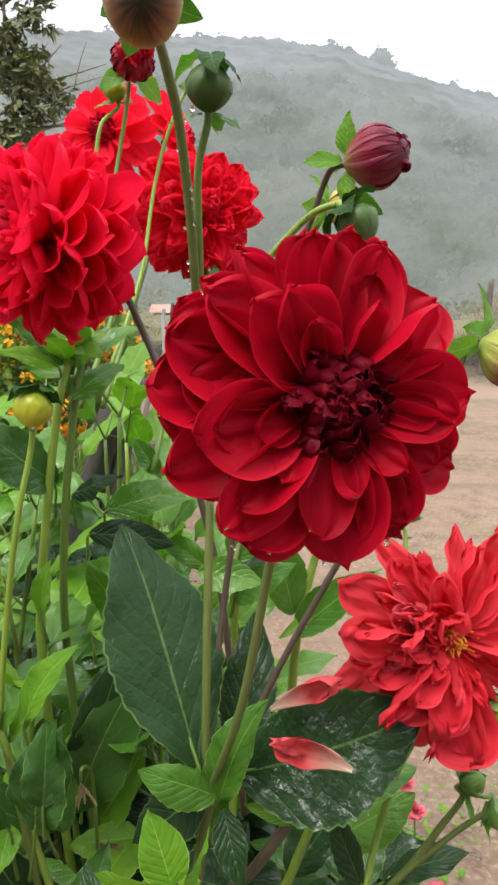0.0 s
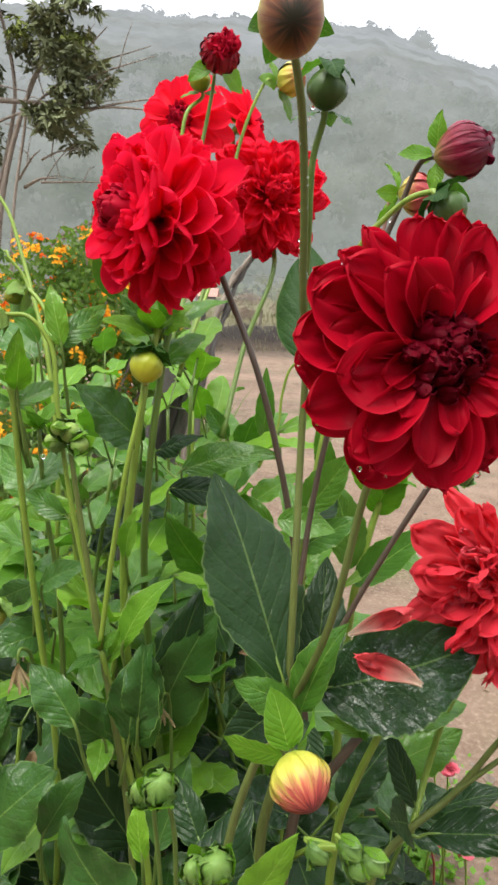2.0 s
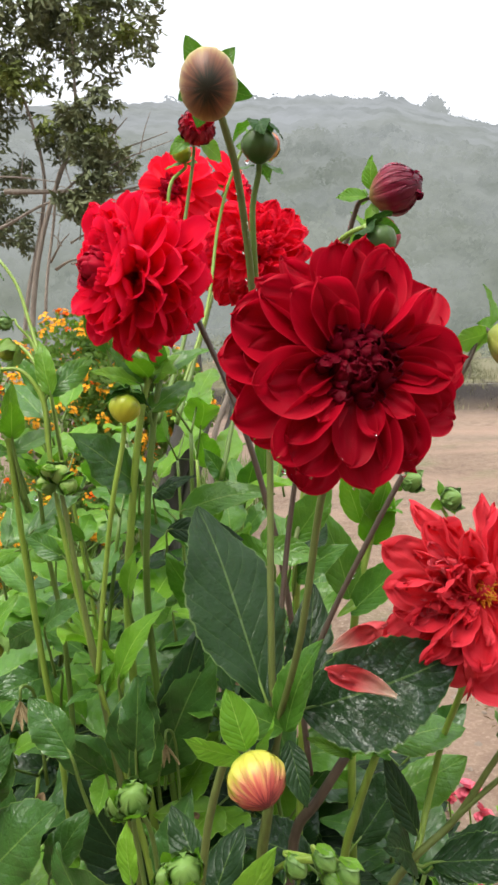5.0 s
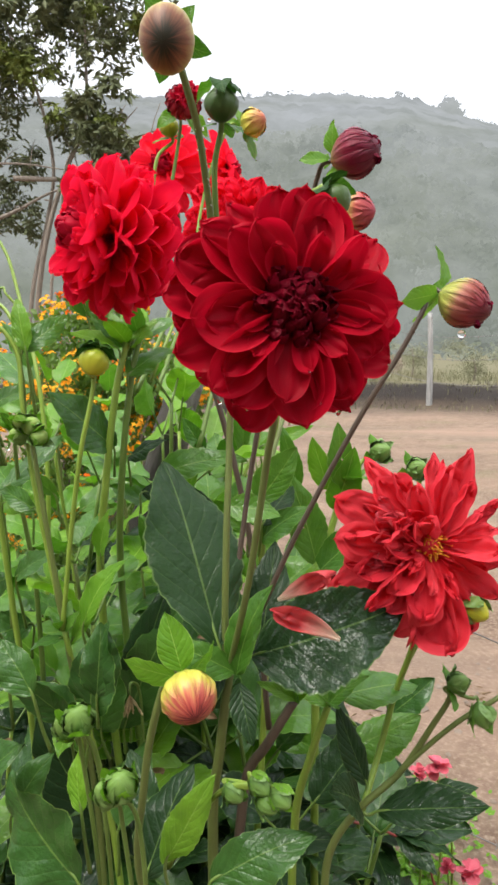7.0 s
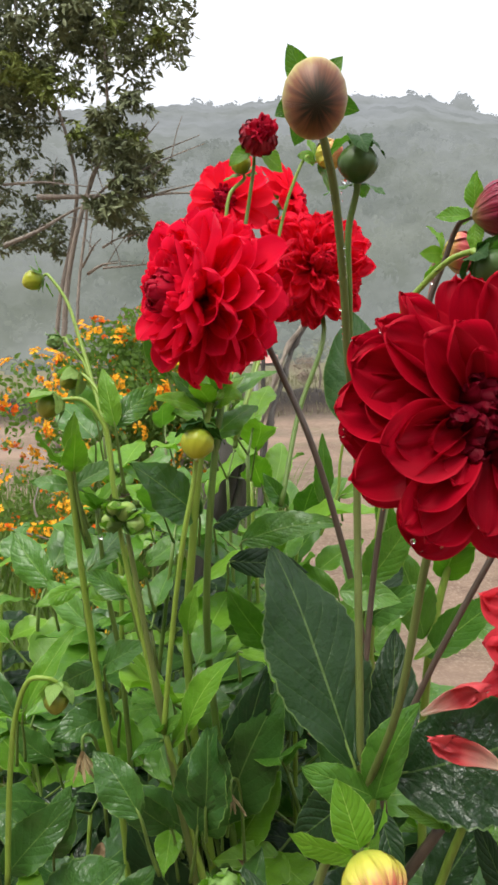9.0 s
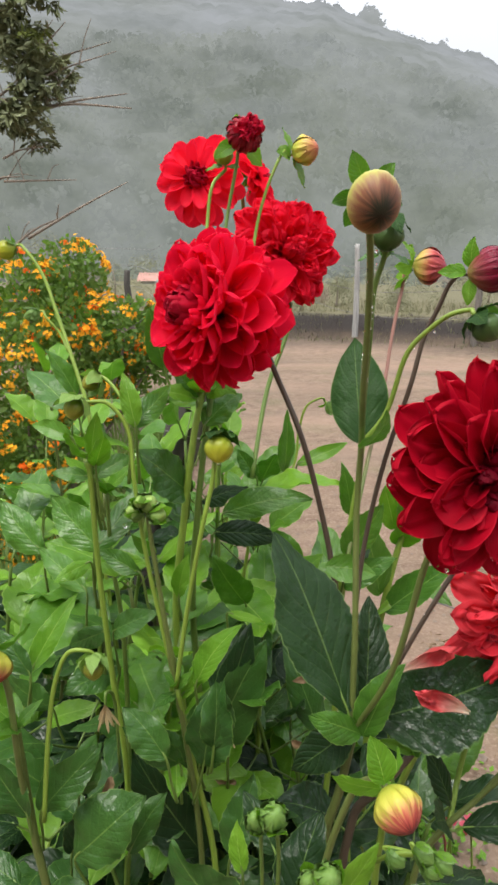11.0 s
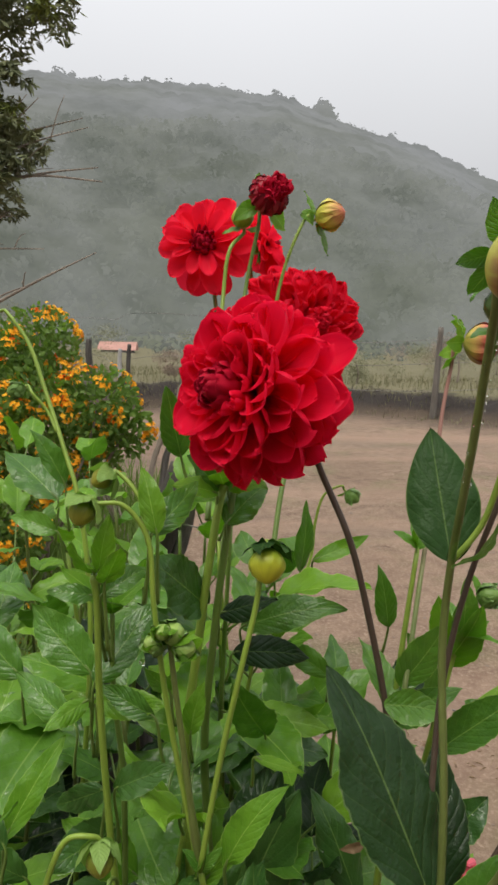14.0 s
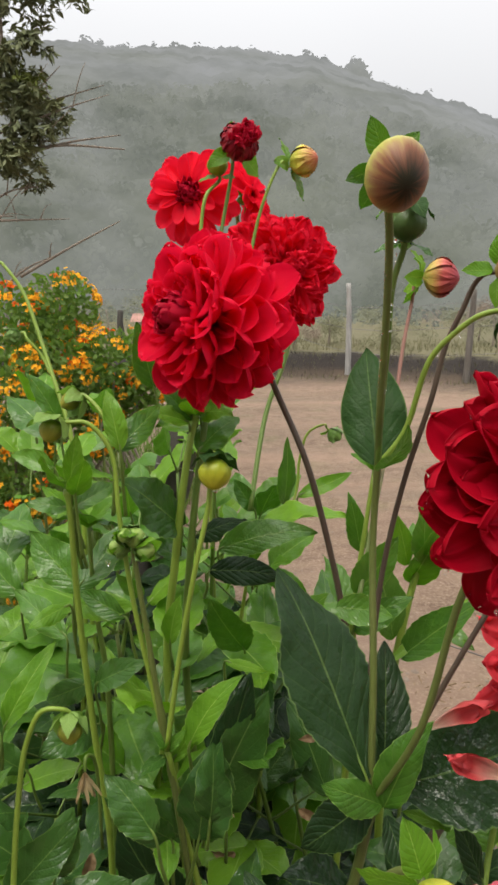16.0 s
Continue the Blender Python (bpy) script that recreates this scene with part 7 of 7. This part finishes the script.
for at, r in (((0.1462, 0.3800, 1.0060), 0.0030), ((-0.0073, 0.2320, 0.9685), 0.0012), ((0.0556, 0.2620, 0.9603), 0.0015), ((-0.0259, 0.2520, 0.9950), 0.0011), ((-0.2750, 0.4760, 1.0070), 0.0018), ((-0.1437, 0.4400, 0.9751), 0.0018), ((-0.2304, 0.4600, 0.9104), 0.0022), ((-0.0312, 0.3650, 1.1523), 0.0016), ((0.1691, 0.4250, 0.7860), 0.0018), ((0.1860, 0.4300, 0.6828), 0.0016)):
    drop(at, r)

for at, r in DEW:
    drop(at - Vector((0, 0, r * 1.4)), r, "tiny clear rain bead on a petal")

beads = random.Random(8)
for k in range(46):
    if k < 22:
        c = Vector((-0.0361, 0.3520, 1.1456)).lerp(Vector((-0.0300, 0.3920, 1.0443)), beads.random()) + Vector((beads.choice((-1, 1)) * 0.0027, -0.0012, 0))
    elif k < 30:
        c = Vector((0.0354, 0.3920, 1.1078)).lerp(Vector((0.0069, 0.4050, 1.0777)), beads.random()) + Vector((0.0, -0.001, beads.choice((-1, 1)) * 0.0022))
    else:
        c = Vector((0.1059, 0.3840, 0.9975)).lerp(Vector((0.0283, 0.3840, 0.8546)), beads.random()) + Vector((beads.choice((-1, 1)) * 0.0020, -0.0010, 0))
    drop(c, beads.uniform(0.0004, 0.0009), "tiny clear rain bead on a stem")

PINKPETAL = petally("pink_petal", (0.70, 0.10, 0.16), (0.82, 0.24, 0.30), 0.3, 0.5)


def pink_flower(at, size, seed, label):
    rr = random.Random(seed)
    at = Vector(at)
    ob = thing("pink_flower", (at.x, at.y, 0.0), label, "flower", "pink flowers by the road")
    part("stem", tube("stem", [(at.x, at.y, 0.0), (at.x + 0.01, at.y, at.z * 0.5), at], 0.0022, 0.0016, 6, 4), LIGHTSTEM, ob)
    me = petal_mesh("petal_pink", 0.9, 0.6, 0.05, 0.2, seed, 6, 4, 0.03, 0.2)
    me.materials.append(PINKPETAL)
    for k in range(16):
        d = Vector((rr.gauss(0, 1), rr.gauss(0, 1) - 0.6, rr.gauss(0, 1))).normalized()
        s = size * rr.uniform(0.7, 1.1)
        part("petal", me, None, ob, "", frame_from(d, (0, 0, 1), at) @ Matrix.Diagonal((s, s, s, 1)))


for k, (at, s) in enumerate((((0.2499, 0.9500, 0.3224), 0.024), ((0.2254, 0.9800, 0.2887), 0.016), ((0.2835, 0.8500, 0.2152), 0.020), ((0.2565, 0.8800, 0.1953), 0.014), ((0.2594, 0.9000, 0.3164), 0.018))):
    pink_flower(at, s, k, "small pink flower head near the ground")

runner = thing("red_runner", (0.0976, 0.7500, 0.3576), "thin red creeping stem above the ground", "stem")
part("stem", tube("stem", [(0.0976, 0.7500, 0.3576), (0.1652, 0.8000, 0.3014), (0.2142, 0.8000, 0.2567), ((0.2237, 0.8000, 0.2086)[0], 0.8, 0.0)], 0.0022, 0.0018, 6, 6), REDSTEM, runner)

def weed_blades(name, seed, count, xs, ys, hs):
    rr = random.Random(seed)
    verts, faces, uvs = [], [], []
    for k in range(count):
        x, y = rr.uniform(*xs), rr.uniform(*ys)
        if ys[0] > 10:
            y += lip_line(x) - 11.5
        elif min(x - xs[0], (xs[1] - x) * 4, (y - ys[0]) * 4, ys[1] - y) < 0.35 + 0.6 * noise.noise((x * 1.3, y * 1.3, 2.0)):
            continue
        z, h = ground_height(x, y) - 0.01, rr.uniform(*hs)
        a = rr.uniform(0, 6.28)
        lean, w = Vector((math.cos(a), math.sin(a), 0)) * h * rr.uniform(0.1, 0.5), Vector((-math.sin(a), math.cos(a), 0)) * rr.uniform(0.002, 0.006)
        i = len(verts)
        for s, ww in ((0, 1.0), (0.4, 1.0), (0.75, 0.7)):
            c = Vector((x, y, z + h * s * (1 - 0.15 * s))) + lean * s * s
            verts += [c - w * ww, c + w * ww]
            uvs += [(0.2, s), (0.8, s)]
        verts.append(Vector((x, y, z + h * 0.85)) + lean)
        uvs.append((0.5, 1))
        faces += [(i, i + 1, i + 3, i + 2), (i + 2, i + 3, i + 5, i + 4), (i + 4, i + 5, i + 6)]
    return mesh_of(name, verts, faces, uvs)


WEED = leafy("weed_blade", (0.075, 0.130, 0.028), (0.170, 0.240, 0.060), 0.5, 0.4, (0.16, 0.22, 0.07), 0.2)
structure("weeds", weed_blades("weeds", 3, 9600, (-2.8, -0.24), (1.30, 4.6), (0.15, 0.62)), WEED, "tall pale green weeds behind the dahlias", "weeds", "stuff")
structure("bank_tufts", weed_blades("bank_tufts", 6, 2600, (-6.0, 9.0), (11.0, 12.2), (0.03, 0.12)), GRASS, "dry brown tufts on the low bank", "grass", "stuff")
structure("bank_roots", weed_blades("bank_roots", 7, 5000, (-6.0, 9.0), (11.5, 12.35), (0.02, 0.09)), BANKSOIL, "dark ragged turf along the top of the bank", "grass", "stuff")
structure("meadow_grass", weed_blades("meadow_grass", 4, 9000, (-7.0, 11.0), (12.6, 19.0), (0.06, 0.22)), GRASS, "short dry grass beyond the bank", "grass", "stuff")

rnd = random.Random(31)
verts, faces, uvs = [], [], []
for k in range(2600):
    x, y = rnd.gauss(0.18, 0.16) if rnd.random() < 0.5 else rnd.uniform(-1.6, 0.15), rnd.uniform(0.5, 1.9)
    if x > 0.0 and y > 1.35:
        continue
    z = ground_height(x, y)
    a = rnd.uniform(0, 6.28)
    d = Vector((math.cos(a), math.sin(a), rnd.uniform(0.1, 0.9))).normalized()
    s = d.cross(Vector((0, 0, 1))).normalized()
    ln = rnd.uniform(0.008, 0.022)
    p = Vector((x, y, z + rnd.uniform(0, 0.035)))
    i = len(verts)
    for (u, w) in ((0, 0), (0.5, 0.35), (1, 0), (0.5, -0.35)):
        verts.append(p + d * ln * u + s * ln * w)
        uvs.append((0.5 + w, u))
    faces += [(i, i + 1, i + 2, i + 3)]
structure("ground_cover", mesh_of("ground_cover", verts, faces, uvs), FRESH, "tiny light green weeds on the soil", "weeds", "stuff")

# a mat of small fleshy weeds at the edge of the road
weed_rnd = random.Random(53)
verts, faces, uvs = [], [], []
for k in range(520):
    x, y = weed_rnd.gauss(0.205, 0.060), weed_rnd.gauss(1.03, 0.075)
    c = Vector((x, y, ground_height(x, y) + weed_rnd.uniform(0.004, 0.030)))
    for q in range(5):
        a = q * 1.2566 + weed_rnd.uniform(-0.4, 0.4)
        d = Vector((math.cos(a), math.sin(a), weed_rnd.uniform(0.2, 1.1))).normalized()
        side_ = d.cross(Vector((0, 0, 1))).normalized()
        up = side_.cross(d)
        ln = weed_rnd.uniform(0.007, 0.015)
        i = len(verts)
        for u, w, h in ((0, 0, 0), (0.35, 0.30, 0.05), (0.35, 0, -0.04), (0.35, -0.30, 0.05), (0.75, 0.30, 0.06), (0.75, 0, -0.02), (0.75, -0.30, 0.06), (1, 0, 0.02)):
            verts.append(c + d * ln * u + side_ * ln * w + up * ln * h)
            uvs.append((0.5 + w, u))
        faces += [(i, i + 1, i + 2), (i, i + 2, i + 3), (i + 1, i + 4, i + 5, i + 2), (i + 2, i + 5, i + 6, i + 3), (i + 4, i + 7, i + 5), (i + 5, i + 7, i + 6)]
structure("weed_mat", mesh_of("weed_mat", verts, faces, uvs), FRESH, "mat of small light green weeds beside the road", "weeds", "stuff")

DRYLEAF = plain("dry_brown_leaf", (0.12, 0.070, 0.032), (0.26, 0.17, 0.085), 90.0, 0.7, 0.5, 0.0015)
DRYPETAL = petally("dry_cream_petal", (0.40, 0.29, 0.14), (0.62, 0.50, 0.30), 0.25, 0.6)


def dry_leaf(at, size, seed):
    """A dead leaf, curled and caught among the stems."""
    rr = random.Random(seed)
    at = Vector(at)
    ob = thing("dry_leaf", at, "curled dry brown leaf caught among the green stems", "leaf", "dry leaves")
    d = Vector((rr.uniform(-1, 1), rr.uniform(-0.3, 0.3), rr.uniform(-1.2, 0.2))).normalized()
    part("dry_blade", blade("dry_blade", size, size * 0.5, 0.9, 0.5, 7, 0.12, seed, 22, 6), DRYLEAF, ob, "", frame_from(d, (rr.uniform(-0.6, 0.6), -0.8, 0.4), at))


for k, (at, size) in enumerate((((-0.0493, 0.500, 0.7274), 0.018), ((-0.2620, 0.500, 0.6091), 0.024), ((-0.0677, 0.500, 0.6508), 0.020), ((-0.1256, 0.600, 0.5162), 0.026))):
    dry_leaf(at, size, 400 + k)


def withered_flower(at, size, seed):
    """A spent flower: a few papery cream petals hanging from a short stalk."""
    rr = random.Random(seed)
    at = Vector(at)
    ob = thing("withered_flower", at, "spent dahlia with papery cream petals hanging down", "flower", "withered flowers")
    me = petal_mesh("petal_dry", 0.16, 1.2, 0.1, 0.8, seed, 10, 6, 0.08, 1.2, 1.2)
    me.materials.append(DRYPETAL)
    for k in range(14):
        d = Vector((rr.gauss(0, 0.28), rr.gauss(0, 0.2), -1)).normalized()
        q = size * rr.uniform(0.7, 1.1)
        part("petal", me, None, ob, "", frame_from(d, (rr.gauss(0, 0.6), -1, 0), at) @ Matrix.Diagonal((q, q, q, 1)))
    part("stem", tube("stem", [at + Vector((0.006, 0.03, -0.10)), at + Vector((0.004, 0.018, 0.0)), at + Vector((0, 0.004, 0.010)), at], 0.0018, 0.0014, 6, 5), STEM, ob)


withered_flower((-0.2540, 0.4500, 0.7310), 0.024, 460)
withered_flower((-0.1420, 0.5200, 0.6500), 0.022, 461)

LITTER = plain("dry_leaf_litter", (0.16, 0.10, 0.055), (0.34, 0.25, 0.15), 20.0, 0.8, 0.4, 0.002)
verts, faces = [], []
for k in range(2600):
    x, y = rnd.uniform(-1.2, 0.75), rnd.uniform(0.3, 1.9)
    if x > 0.12 and noise.noise((x * 3.2, y * 3.2, 4.0)) < 0.12:
        continue
    z = ground_height(x, y) + rnd.uniform(0.002, 0.02)
    a = rnd.uniform(0, 6.28)
    d = Vector((math.cos(a), math.sin(a), rnd.uniform(-0.2, 0.3))).normalized() * rnd.uniform(0.015, 0.06 if x < 0.12 else 0.035)
    s = d.cross(Vector((0, 0, 1))).normalized() * rnd.uniform(0.0008, 0.005 if x < 0.12 else 0.0018)
    i = len(verts)
    p = Vector((x, y, z))
    verts += [p - s, p + s, p + d * 0.6 + s + Vector((0, 0, 0.004)), p + d, p + d * 0.6 - s + Vector((0, 0, 0.004))]
    faces.append((i, i + 1, i + 2, i + 3, i + 4))
structure("leaf_litter", mesh_of("leaf_litter", verts, faces, smooth=False), LITTER, "dry straw and leaf litter under the plants", "litter", "stuff")

STONE = plain("road_stone", (0.14, 0.105, 0.082), (0.22, 0.170, 0.130), 30.0, 0.8, 0.5, 0.003)
verts, faces = [], []
for k in range(2400):
    x, y = rnd.uniform(-0.3, 4.2), 0.9 + 9.6 * rnd.random() ** 1.5
    r = rnd.uniform(0.003, 0.011) * (1.8 if rnd.random() < 0.07 else 1)
    p = Vector((x, y, ground_height(x, y) + r * 0.2))
    i = len(verts)
    for (dx, dy, dz) in ((1, 0, 0), (0.3, 0.9, 0), (-0.8, 0.6, 0), (-0.9, -0.5, 0), (0.2, -1, 0), (0, 0.1, 0.7)):
        verts.append(p + Vector((dx * rnd.uniform(0.6, 1.2), dy * rnd.uniform(0.6, 1.2), dz)) * r)
    faces += [(i, i + 1, i + 5), (i + 1, i + 2, i + 5), (i + 2, i + 3, i + 5), (i + 3, i + 4, i + 5), (i + 4, i, i + 5)]
for k in range(26):
    x, y = rnd.uniform(-0.15, 0.45), rnd.uniform(0.75, 1.9)
    r = rnd.uniform(0.010, 0.024)
    p = Vector((x, y, ground_height(x, y) + r * 0.15))
    i = len(verts)
    for (dx, dy, dz) in ((1, 0, 0), (0.3, 0.9, 0), (-0.8, 0.6, 0), (-0.9, -0.5, 0), (0.2, -1, 0), (0.6, 0.1, 0.5), (-0.1, 0.5, 0.55), (-0.5, -0.2, 0.5), (0.2, -0.5, 0.45)):
        verts.append(p + Vector((dx * rnd.uniform(0.8, 1.2), dy * rnd.uniform(0.8, 1.2), dz * rnd.uniform(0.7, 1.2))) * r)
    for f in ((0, 1, 6, 5), (1, 2, 6), (2, 3, 7, 6), (3, 4, 8, 7), (4, 0, 5, 8), (5, 6, 7, 8)):
        faces.append(tuple(i + q for q in f))
structure("road_stones", mesh_of("road_stones", verts, faces), STONE, "small pale stones on the earth road", "stones", "stuff")
